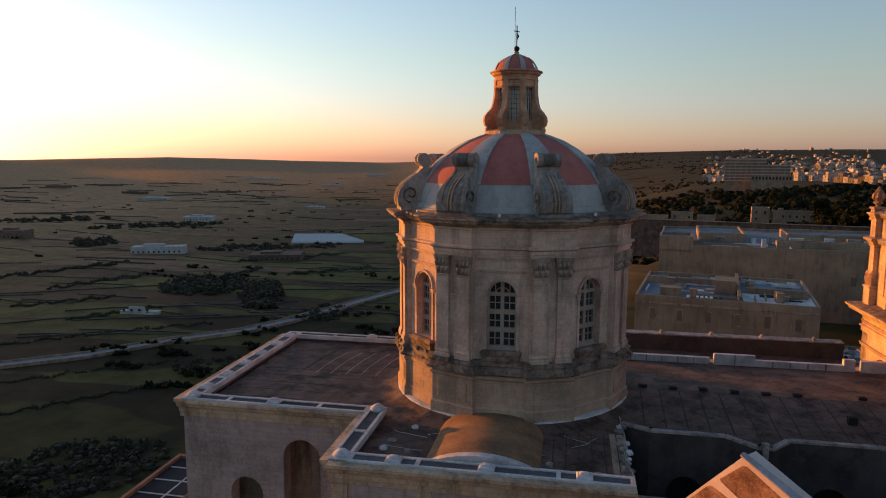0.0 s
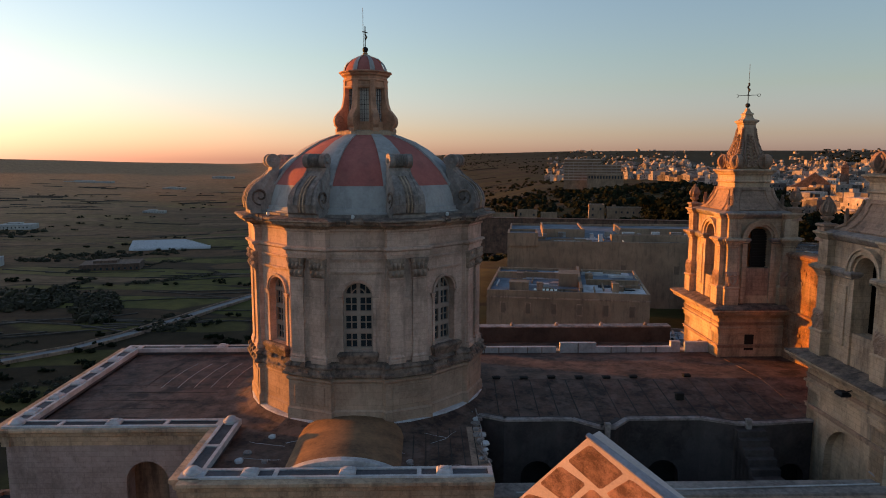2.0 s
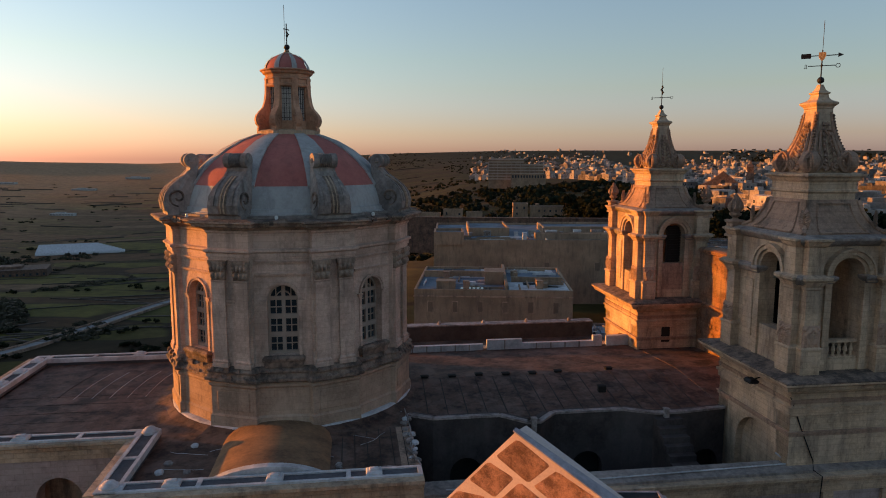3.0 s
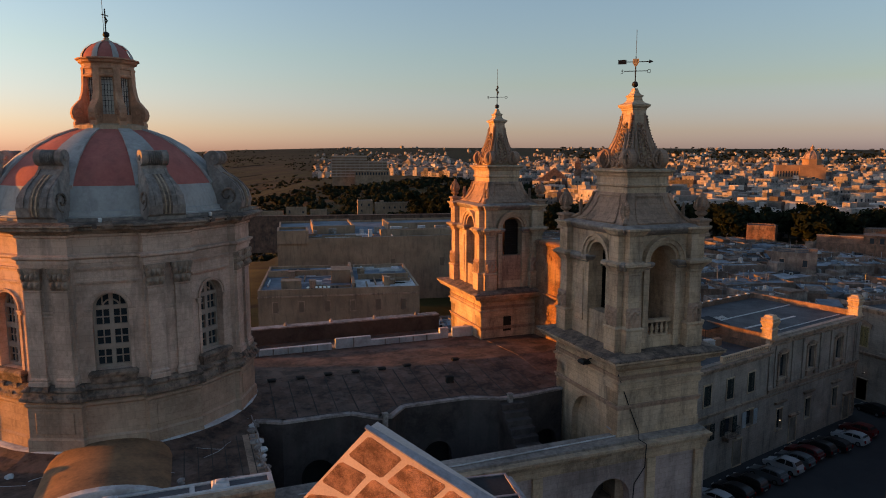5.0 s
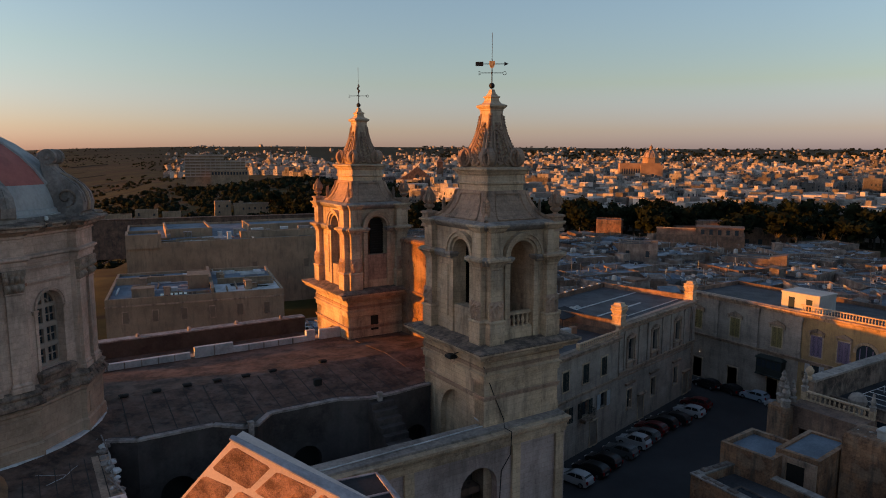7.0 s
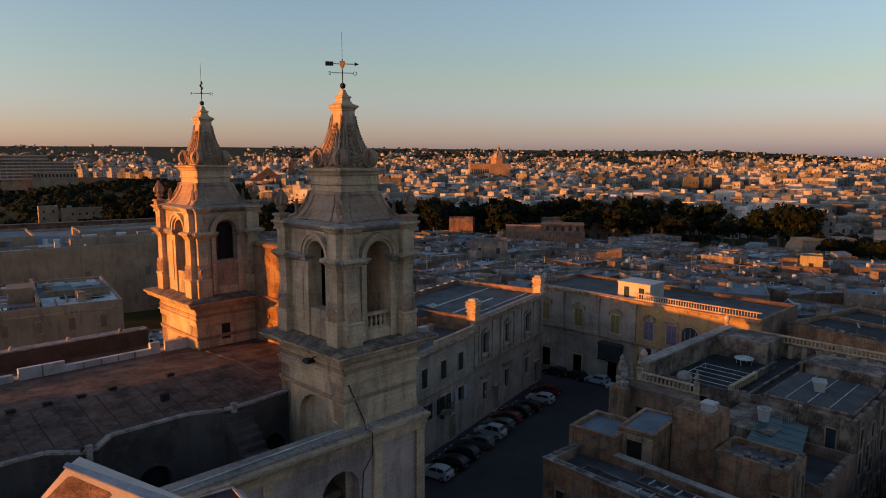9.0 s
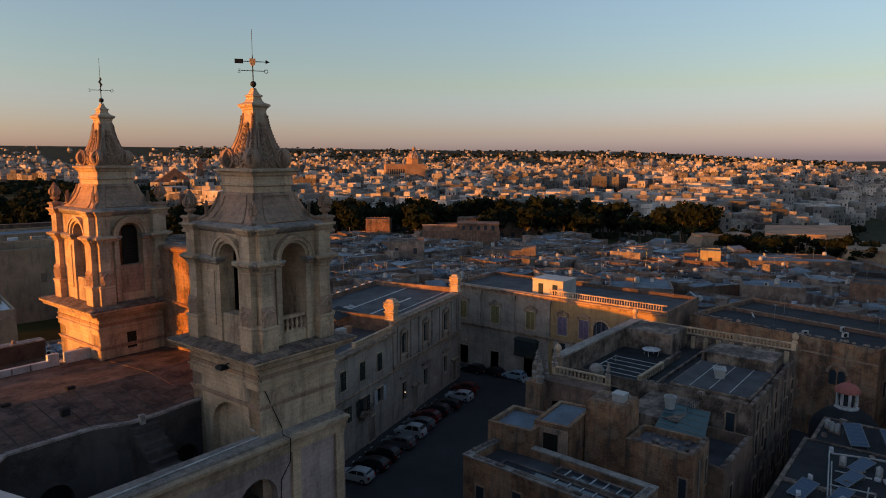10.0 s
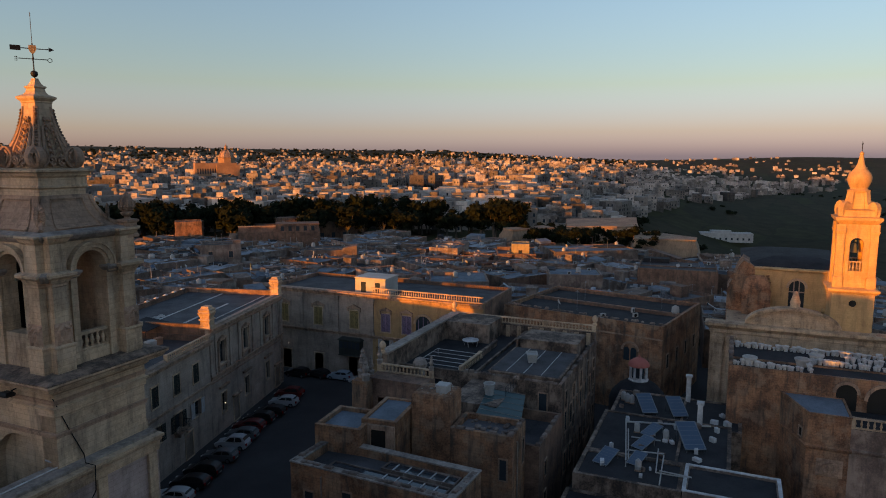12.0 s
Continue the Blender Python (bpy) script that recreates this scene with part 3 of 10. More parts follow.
    part("cornice_top", bm, LEDGE, dome, "lichen-black weathering on top of the cornice")
    rnd = random.Random(33)
    for k in range(0, 16, 2):
        m = L @ turned(k)
        bm = fresh()
        lathe(bm, [(0.06, 0.0), (0.08, 0.03), (0.09, 0.1), (0.08, 0.17), (0.02, 0.2)], 10, m @ Matrix.Translation((-0.15, -0.35, 33.02)))
        part("globe_lamp", bm, PLASTIC_WHITE, dome, "small white globe lamp on the cornice", smooth=True)
        # broken, blackened stones on the cornice edge over each window
        for j in range(6):
            x, s = rnd.uniform(-0.9, 0.9), rnd.uniform(0.07, 0.16)
            bm = fresh()
            stack(bm, rect(x - s, x + s, -0.74, -0.5), [(0, 32.76), (rnd.uniform(-0.02, 0.03), 32.9), (-0.03, 32.98 + rnd.uniform(0, 0.1))], m)
            part("blackened_stone", bm, LEDGE, dome)
    bm = fresh()
    stack(bm, ngon(16, AP, -math.pi / 2), [(-0.05, 32.98), (-0.05, 33.16), (-0.3, 33.18), (-0.35, 33.0)], L)
    part("gutter", bm, STONE_G, dome, "dark damp gutter")
    # shell: grey-white band below, eight red fields between grey-white ribs
    prof = [(6.26, 33.05), (6.26, 33.24), (6.14, 33.28), (6.1, 33.46), (5.98, 33.5), (5.9, 33.9), (5.62, 34.62), (5.1, 35.35), (4.5, 35.95), (3.75, 36.52), (2.9, 37.0), (2.0, 37.34), (1.7, 37.42)]
    bm = fresh()
    lathe(bm, prof[:7] + [(5.3, 34.6)], 64, L)
    part("lower_band", bm, LEADW, dome, "grey-white painted band", smooth=True)
    for k in range(16):
        a = -math.pi / 2 + k * math.pi / 8
        half = math.pi / 16 * (1.22 if k % 2 == 0 else 0.78)
        bm, rows, lift = fresh(), [], 0.0 if k % 2 == 0 else 0.09
        for r, z in prof[6:]:
            rows.append([bm.verts.new(L @ Vector(((r + lift) * math.cos(a + half * s), (r + lift) * math.sin(a + half * s), z + lift * 0.6))) for s in (-1, -0.5, 0, 0.5, 1)])
        inner = [[bm.verts.new(v.co * 0.985 - Vector((0, 0, 0.12))) for v in (row[0], row[-1])] for row in rows]
        for p, q in zip(rows, rows[1:]):
            for j in range(4):
                bm.faces.new((p[j], p[j + 1], q[j + 1], q[j]))
        for i in range(len(rows) - 1):
            bm.faces.new((rows[i][0], rows[i + 1][0], inner[i + 1][0], inner[i][0]))
            bm.faces.new((rows[i][-1], inner[i][1], inner[i + 1][1], rows[i + 1][-1]))
        bm.faces.new(rows[0][::-1] + [inner[0][0], inner[0][1]])
        part("rib" if k % 2 else "field", bm, LEADW if k % 2 else PINK, dome, "grey-white painted rib" if k % 2 else "terracotta-red field", smooth=True)
    # volute buttresses over the piers
    for k in range(1, 16, 2):
        a = -math.pi / 2 + k * math.pi / 8
        m = L @ Matrix.Rotation(a, 4, "Z")
        outer = [(7.04, 33.0), (7.04, 33.2), (7.18, 33.3), (7.24, 33.72), (7.12, 34.18), (6.84, 34.58), (6.42, 34.9), (6.0, 35.16), (5.76, 35.42), (5.7, 35.66)]
        body = [(5.75, 33.0)] + outer + [(5.3, 35.8), (5.35, 35.2), (5.6, 34.4)]

        def half_width(z):
            return 0.6 + 0.24 * (1 - step(33.9, 35.3, z)) + (0.08 if z < 33.25 else 0.0)

        bm = fresh()
        v0 = [bm.verts.new(m @ Vector((x, -half_width(z), z))) for x, z in body]
        v1 = [bm.verts.new(m @ Vector((x, half_width(z), z))) for x, z in body]
        bm.faces.new(v0[::-1]), bm.faces.new(v1)
        for i in range(len(body)):
            j = (i + 1) % len(body)
            bm.faces.new((v0[i], v0[j], v1[j], v1[i]))
        buttress = part("volute_buttress", bm, STONE_G, dome, "grey lichened stone scroll buttress")
        # rolled head, reeded round its middle
        bm = fresh()
        roll = m @ Matrix.Translation((5.66, 0, 35.94)) @ Matrix.Rotation(math.pi / 2, 4, "X")
        reeds = [(0.37 if j % 2 else 0.31, -0.3 + 0.6 * j / 12) for j in range(13)]
        lathe(bm, [(0.1, -0.72), (0.14, -0.68), (0.14, -0.64), (0.38, -0.64), (0.38, -0.34)] + reeds + [(0.38, 0.34), (0.38, 0.64), (0.14, 0.64), (0.14, 0.68), (0.1, 0.72)], 18, roll)
        part("top_scroll", bm, STONE_G, buttress, "reeded rolled scroll head")
        for s in (-1, 1):
            # dark raised spiral stands in for the shade of an incised line
            bm = fresh()
            curl(bm, m @ Matrix.Translation((6.46, s * 0.83, 33.98)), 0.5, 0.065, 1.2)
            part("side_volute", bm, LEDGE, buttress, "dark spiral for the shade of an incised line", smooth=True)
            bm = fresh()
            ribbon(bm, [(p + 0.05, z) for p, z in outer[3:9]], 0.12, -0.14, m @ Matrix.Translation((0, s * 0.52, 0)))
            part("edge_roll", bm, STONE_G, buttress)
        # dark strips paint the shade of grooves down the scroll's face
        for x in (-0.19, 0.0, 0.19):
            bm = fresh()
            ribbon(bm, [(p + 0.012, z + 0.004) for p, z in outer[2:8]], 0.085, -0.1, m @ Matrix.Translation((0, x, 0)))
            part("flute", bm, LEDGE, buttress, "dark strip for the shade of a groove")
        for x in (-0.095, 0.095):
            bm = fresh()
            ribbon(bm, [(p + 0.05, z + 0.01) for p, z in outer[2:8]], 0.07, -0.12, m @ Matrix.Translation((0, x, 0)))
            part("fillet", bm, STONE, buttress)
    build_lantern(dome, L)


def bm_pane(m):
    bm = fresh()
    panel(bm, 1.6, 3.9, [], 0.05, m @ Matrix.Translation((-0.8, 0.52, 25.8)))
    return bm


def curl(bm, m, r, thick, turns=1.35):
    """A spiral moulding in the local x-z plane."""
    pts = []
    for k in range(22):
        f = k / 21
        a = -math.pi / 2 + f * turns * 2 * math.pi
        q = r * (1 - 0.78 * f)
        pts.append(m @ Vector((q * math.cos(a), 0, q * math.sin(a))))
    tube(bm, pts, thick, 5)


def build_lantern(dome, L):
    bm = fresh()
    stack(bm, ngon(8, 1.75, -math.pi / 2), [(0, 37.2), (0, 37.62), (-0.2, 37.7), (-0.55, 37.72)], L)
    lantern = part("lantern", bm, STONE, dome, "stone lantern with glazed openings")
    for k in range(8):
        a = -math.pi / 2 + k * math.pi / 4
        m = L @ Matrix.Rotation(a + math.pi / 2, 4, "Z") @ Matrix.Translation((0, -1.18, 0))
        w = 2 * 1.18 * math.tan(math.pi / 8)
        bm = fresh()
        panel(bm, w, 3.0, [(w / 2 - 0.27, w / 2 + 0.27, 0.55, 2.55, False)], 0.2, m @ Matrix.Translation((-w / 2, 0, 37.65)))
        part("side", bm, LANTERN_STONE, lantern)
        bm = fresh()
        box(bm, -0.28, 0.28, 0.12, 0.15, 38.15, 40.2, m)
        part("pane", bm, LIT_PANE, lantern, "leaded window pane, sky light put into its pale colour")
        bm = fresh()
        for x in (-0.14, 0, 0.14):
            box(bm, x - 0.012, x + 0.012, 0.09, 0.12, 38.15, 40.2, m)
        for j in range(7):
            box(bm, -0.28, 0.28, 0.09, 0.12, 38.35 + j * 0.27, 38.37 + j * 0.27, m)
        part("leading", bm, IRON, lantern)
        # corner scrolls
        m = L @ Matrix.Rotation(a + math.pi / 8, 4, "Z")
        body = [(1.15, 37.6), (1.85, 37.6), (1.85, 37.78), (1.78, 37.84), (1.92, 38.0), (1.98, 38.25), (1.92, 38.5), (1.74, 38.72), (1.52, 38.95), (1.4, 39.3), (1.33, 39.8), (1.31, 40.55), (1.15, 40.55)]
        bm = fresh()
        v0, v1 = ([bm.verts.new(m @ Vector((x, s * 0.17, z))) for x, z in body] for s in (-1, 1))
        bm.faces.new(v0[::-1]), bm.faces.new(v1)
        for i in range(len(body)):
            j = (i + 1) % len(body)
            bm.faces.new((v0[i], v0[j], v1[j], v1[i]))
        for s in (-1, 1):
            curl(bm, m @ Matrix.Translation((1.6, s * 0.17, 38.3)), 0.32, 0.05, 1.2)
        part("corner_scroll", bm, LANTERN_STONE, lantern)
    bm = fresh()
    stack(bm, ngon(16, 1.22, 0), [(0.0, 40.1), (0.08, 40.16), (0.08, 40.26), (0.02, 40.3), (0.02, 40.5), (0.09, 40.55), (0.09, 40.62), (0.03, 40.66), (0.05, 40.8), (0.18, 40.88), (0.22, 40.98), (0.32, 41.02), (0.32, 41.08), (0.0, 41.14)], L)
    part("cornice", bm, LANTERN_STONE, lantern)
    for k in range(16):
        a = k * math.pi / 8
        half = math.pi / 16 * (1.4 if k % 2 == 0 else 0.6)
        bm, rows = fresh(), []
        for r, z in ((1.3, 41.1), (1.25, 41.3), (1.08, 41.58), (0.8, 41.83), (0.45, 42.0), (0.15, 42.07)):
            lift = 0.03 * (k % 2)
            rows.append([bm.verts.new(L @ Vector(((r + lift) * math.cos(a + half * s), (r + lift) * math.sin(a + half * s), z + lift))) for s in (-1, 0, 1)])
        for p, q in zip(rows, rows[1:]):
            for j in range(2):
                bm.faces.new((p[j], p[j + 1], q[j + 1], q[j]))
        part("cap_rib" if k % 2 else "cap_field", bm, LEADW if k % 2 else PINK, lantern, smooth=True)
    bm = fresh()
    lathe(bm, [(0.3, 42.0), (0.26, 42.1), (0.12, 42.16), (0.16, 42.22), (0.08, 42.28)], 12, L)
    part("finial", bm, STONE, dome)
    bm = fresh()
    lathe(bm, [(0.17 * math.sin(math.pi * k / 8), 42.42 - 0.17 * math.cos(math.pi * k / 8)) for k in range(9)], 12, L)
    tube(bm, [(0, 0, 20.5), (0, 0, 21.75)], 0.035)
    tube(bm, [(-0.13, -0.2, 21.42), (0.13, 0.2, 21.42)], 0.03)
    tube(bm, [(0.0, 0.1, 21.0), (0.1, 0.0, 21.15), (0.0, -0.1, 21.3)], 0.045)
    part("iron_cross", bm, IRON, dome, "black iron cross on a ball")
    bm = fresh()
    tube(bm, [(-0.1, 0, 20.4), (-0.12, 0, 22.8)], 0.014, 5)
    part("lightning_rod", bm, IRON, dome)


def clear_glass(name):
    """Thin old panes: partly see-through, with some shine; sky light put into their pale colour."""
    m = bpy.data.materials.new(name)
    m.use_nodes = True
    n, l = m.node_tree.nodes, m.node_tree.links
    tr, mix = n.new("ShaderNodeBsdfTransparent"), n.new("ShaderNodeMixShader")
    n["Principled BSDF"].inputs["Base Color"].default_value, n["Principled BSDF"].inputs["Roughness"].default_value = (0.5, 0.48, 0.45, 1), 0.2
    mix.inputs[0].default_value = 0.6
    l.new(tr.outputs[0], mix.inputs[1]), l.new(n["Principled BSDF"].outputs[0], mix.inputs[2]), l.new(mix.outputs[0], n["Material Output"].inputs[0])
    return m


LIT_PANE = clear_glass("sky_paled_glass")
build_dome()

# ---- the two bell towers, alike ----
def urn(bm, m):
    stack(bm, rect(-0.32, 0.32, -0.32, 0.32), [(0.06, 0), (0.06, 0.12), (0, 0.2), (0, 0.75), (0.08, 0.82), (0.08, 0.92), (0, 0.95)], m)
    lathe(bm, [(0.2, 0.95), (0.13, 1.06), (0.3, 1.18), (0.34, 1.3), (0.2, 1.36), (0.26, 1.4), (0.36, 1.6), (0.34, 1.78), (0.24, 2.05), (0.12, 2.26), (0.02, 2.42)], 10, m)


def urn_leaf(bm, m, a):
    tube(bm, [m @ Vector((r * math.cos(a + q), r * math.sin(a + q), z)) for r, z, q in ((0.27, 1.42, 0), (0.37, 1.6, 0.15), (0.33, 1.85, 0.3), (0.2, 2.12, 0.5))], 0.06, 5, (1, 1.1, 0.9, 0.5))


def baluster(bm, m):
    lathe(bm, [(0.09, 0), (0.09, 0.06), (0.05, 0.1), (0.11, 0.3), (0.05, 0.55), (0.05, 0.6), (0.09, 0.66), (0.09, 0.7)], 8, m)


def carved_plate(bm, m, w, h, seed):
    """One carved block: a face of curling lobes, mirrored about its middle (local x-z, standing off to -y)."""
    nx, nz, rings = 12, 12, []
    for k in range(nz + 1):
        row = []
        for j in range(nx + 1):
            u, v = 2 * j / nx - 1, k / nz
            lobe = 0.5 + 0.5 * math.sin(9 * abs(u) + 7 * v + 2.5 * math.sin(8 * v))
            rim = min(1.0, 4 * (1 - abs(u)), 5 * v, 5 * (1 - v))
            row.append(bm.verts.new(m @ Vector((u * w / 2, -0.02 - 0.16 * rim * (0.35 + 0.65 * lobe) - 0.02 * rim * noise.noise((u * 3, v * 3, seed)), v * h))))
        rings.append(row)
    for a, b in zip(rings, rings[1:]):
        for j in range(nx):
            bm.faces.new((a[j], a[j + 1], b[j + 1], b[j]))


def leaf_relief(bm, m, w, h, seed):
    """Carved foliage: a bunch of curling lobes standing off a face (local x-z)."""
    rnd = random.Random(seed)
    for k in range(9):
        z = h * (k + 0.5) / 9
        spread = w * 0.5 * math.sin(math.pi * (0.15 + 0.75 * k / 9))
        for s in (-1, 1):
            pts = [m @ Vector((0, 0, z - 0.1)), m @ Vector((s * spread * 0.5, -0.09, z + 0.02)), m @ Vector((s * spread, -0.05 - rnd.random() * 0.05, z + 0.12)), m @ Vector((s * spread * 0.95, -0.01, z - 0.02))]
            tube(bm, pts, 0.06 + rnd.random() * 0.03, 5, (0.7, 1.0, 0.9, 0.3))


def bell(bm, m):
    lathe(bm, [(0.05, 1.15), (0.2, 1.12), (0.28, 0.95), (0.32, 0.55), (0.42, 0.2), (0.55, 0.0), (0.5, 0.0), (0.3, 0.3)], 16, m)
    tube(bm, [m @ Vector((0, 0, 1.1)), m @ Vector((0, 0, 1.5))], 0.06)
    tube(bm, [m @ Vector((-1.2, 0, 1.55)), m @ Vector((1.2, 0, 1.55))], 0.09)


ARCH_OFF = 0.65  # the arch on the church side sits off the middle, towards the aisle


def build_tower():
    """Built round its own axis; hw and hd are half the bell stage's width and depth."""
    hw, hd = 2.4, 2.95
    t = thing("bell_tower", pose(23.63, 32.27, 0), "limestone bell tower with a carved spire and weather vane", "bell tower", "bell towers of the church")
    low = rect(-hw - 0.25, hw + 0.25, -hd - 0.25, hd + 0.25)
    bm = fresh()
    hx, hy = hw + 0.25, hd + 0.25
    for m, w, hole in ((Matrix.Translation((-hx, -hy, 0)), 2 * hx, []), (Matrix.Translation((hx, hy, 0)) @ Matrix.Rotation(math.pi, 4, "Z"), 2 * hx, []), (Matrix.Translation((-hx, hy, 0)) @ Matrix.Rotation(-math.pi / 2, 4, "Z"), 2 * hy, [(1.9, 5.3, 16.5, 22.4, True)]), (Matrix.Translation((hx, -hy, 0)) @ Matrix.Rotation(math.pi / 2, 4, "Z"), 2 * hy, [])):
        panel(bm, w, 23.6, hole, 1.0, m, 14)
    box(bm, -hx + 0.4, hx - 1.0, -hy + 1.0, hy - 1.0, 15, 23.5)
    part("lower_shaft", bm, STONE, t)
    bm = fresh()
    stack(bm, low, [(0.0, 23.6), (0.08, 23.65), (0.08, 23.95), (0.18, 24.0), (0.18, 24.1), (0.05, 24.15), (0.05, 24.75), (0.2, 24.85), (0.25, 25.0), (0.75, 25.15), (0.8, 25.3), (0.95, 25.42), (0.95, 25.52), (0.4, 25.53)])
    part("lower_stage", bm, STONE, t)
    bm = fresh()
    stack(bm, low, [(0.9, 25.5), (0.97, 25.52), (0.97, 25.58), (0.5, 25.7), (0.3, 25.73), (-0.4, 25.8)])
    part("weathered_ledge", bm, LEDGE, t, "lichen-black top of the cornice")
    for z in (22.55, 24.2):
        bm = fresh()
        stack(bm, low, [(0.0, z), (0.07, z + 0.04), (0.07, z + 0.16), (0.12, z + 0.2), (0.12, z + 0.27), (-0.1, z + 0.3)])
        part("string_course", bm, STONE_B, t)
    # bell stage: four walls with arched openings
    bm = fresh()
    H = 6.6
    for m, w, z0 in ((Matrix.Translation((-hw, -hd, 25.75)), 2 * hw, 0.6), (Matrix.Translation((hw, hd, 25.75)) @ Matrix.Rotation(math.pi, 4, "Z"), 2 * hw, 0.6), (Matrix.Translation((-hw, hd, 25.75)) @ Matrix.Rotation(-math.pi / 2, 4, "Z"), 2 * hd, 1.7), (Matrix.Translation((hw, -hd, 25.75)) @ Matrix.Rotation(math.pi / 2, 4, "Z"), 2 * hd, 1.7)):
        c = w / 2 + (ARCH_OFF if (m.to_3x3() @ Vector((1, 0, 0))).y < -0.9 else 0.0)
        panel(bm, w, H, [(c - 0.85, c + 0.85, z0, 5.6, True)] if (m.to_3x3() @ Vector((1, 0, 0))).y < 0.9 else [], 0.8, m, 12)
    stage = part("bell_stage", bm, STONE, t)
    bm = fresh()
    box(bm, -hw + 0.3, hw - 0.3, -hd + 0.3, hd - 0.3, 25.7, 26.3)
    part("bell_floor", bm, STONE_B, stage)
    for turn, w, off in ((0, hw, hd), (180, hw, hd), (-90, hd, hw), (90, hd, hw)):
        m = Matrix.Rotation(radians(turn), 4, "Z") @ Matrix.Translation((0, -off, 0))
        arch = m @ Matrix.Translation((ARCH_OFF if turn == -90 else 0.0, 0, 0))
        bm = fresh()
        for r0, r1, d in ((0.85, 1.0, 0.12), (1.0, 1.22, 0.26), (1.22, 1.32, 0.34)):
            for j in range(14):
                a0, a1 = math.pi * j / 14, math.pi * (j + 1) / 14
                v = [bm.verts.new(arch @ Vector((-r * math.cos(a), y, 30.5 + r * math.sin(a)))) for a in (a0, a1) for r in (r0, r1) for y in (0.03, -d)]
                for f in ((1, 3, 7, 5), (2, 6, 7, 3), (0, 1, 5, 4), (0, 2, 3, 1), (4, 5, 7, 6)):
                    bm.faces.new([v[i] for i in f])
        for s in (-1, 1):
            for x0, x1, d in ((0.85, 1.2, 0.12),):
                box(bm, min(s * x0, s * x1), max(s * x0, s * x1), -d, 0.03, 25.8, 30.2, arch)
            box(bm, min(s * 0.85, s * 1.3), max(s * 0.85, s * 1.3), -0.3, 0.03, 30.2, 30.5, arch)
        part("archivolt", bm, STONE, stage, "moulded arch")
        # paired corner pilasters with their own piece of cornice
        for s in (-1, 1):
            x = s * (w - 0.42)
            bm = fresh()
            stack(bm, rect(x - 0.36, x + 0.36, -0.34, 0.05), [(0.14, 25.72), (0.14, 26.9), (0.2, 26.95), (0.2, 27.05), (0.0, 27.15), (0.0, 29.85), (0.05, 29.9), (0.05, 30.0), (0.12, 30.1), (0.2, 30.25), (0.36, 30.38), (0.36, 30.5), (0.1, 30.58), (0.05, 30.6), (0.05, 31.9), (0.15, 32.0), (0.22, 32.15), (0.3, 32.2), (0.3, 32.3)], m)
            part("corner_pilaster", bm, STONE, stage)
            if turn in (0, -90):
                bm = fresh()
                carved_plate(bm, m @ Matrix.Translation((x, -0.38, 27.0)), 0.96, 1.15, turn + s)
                part("carved_console", bm, STONE_B, stage, "carved foliage console")
        for x0, x1 in ((-w - 0.3, -0.95 + (ARCH_OFF if turn == -90 else 0.0)), (0.95 + (ARCH_OFF if turn == -90 else 0.0), w + 0.3)):
            bm = fresh()
            stack(bm, rect(x0, x1, -0.16, 0.04), [(0.0, 30.1), (0.1, 30.2), (0.22, 30.38), (0.22, 30.48), (0.0, 30.56)], m)
            part("impost_cornice", bm, STONE_G, stage)
        if turn == -90:
            for x0, x1 in ((-1.75, -0.85), (1.98, 2.1)):
                bm = fresh()
                stack(bm, [(x0, 26.6), (x1, 26.6), (x1, 29.7), (x0, 29.7)], [(0.0, -0.02), (0.0, 0.05), (-0.03, 0.07)], m @ Matrix.Rotation(math.pi / 2, 4, "X"))
                part("raised_panel", bm, STONE, stage)
        if turn in (0, 180):
            for j in range(5):
                bm = fresh()
                baluster(bm, m @ Matrix.Translation((-0.64 + 0.32 * j, 0.2, 26.45)))
                part("baluster", bm, STONE, stage)
            bm = fresh()
            box(bm, -0.84, 0.84, 0.05, 0.35, 27.15, 27.3, m)
            box(bm, -0.84, 0.84, 0.05, 0.35, 26.36, 26.45, m)
            part("rail", bm, STONE, stage)
    bm = fresh()
    stack(bm, rect(-hw, hw, -hd, hd), [(0.0, 31.9), (0.2, 32.02), (0.35, 32.2), (0.35, 32.3), (0.0, 32.4), (-0.5, 32.42)])
    part("stage_cornice", bm, STONE_G, t)
    bm = fresh()
    bell(bm, Matrix.Translation((0, 0.2, 27.9)) @ Matrix.Diagonal((1.45, 1.45, 1.3, 1)))
    part("bell", bm, BRONZE, t, "green bronze bell on a beam", smooth=True)
    # concave roof
    def oblong(x, y):
        return rect(-x, x, -y, y)
    bm = fresh()
    rings = []
    for x, y, z in ((2.3, 2.75, 32.35), (2.12, 2.5, 32.45), (1.95, 2.28, 32.62), (1.72, 2.0, 32.95), (1.52, 1.76, 33.4), (1.4, 1.6, 33.85), (1.36, 1.52, 34.05)):
        rings.append([bm.verts.new((px, py, z)) for px, py in oblong(x, y)])
    for a, b in zip(rings, rings[1:]):
        for k in range(4):
            bm.faces.new((a[k], a[(k + 1) % 4], b[(k + 1) % 4], b[k]))
    bm.faces.new(rings[0][::-1]), bm.faces.new(rings[-1])
    part("concave_roof", bm, STONE_B, t)
    for sx, sy in ((-1, -1), (1, -1), (-1, 1), (1, 1)):
        bm = fresh()
        turn = math.atan2(sy, sx) + math.pi / 2
        m = Matrix.Translation((sx * 1.85, sy * 2.12, 32.5)) @ Matrix.Rotation(turn, 4, "Z")
        leaf_relief(bm, m, 0.45, 0.95, sx * 2 + sy)
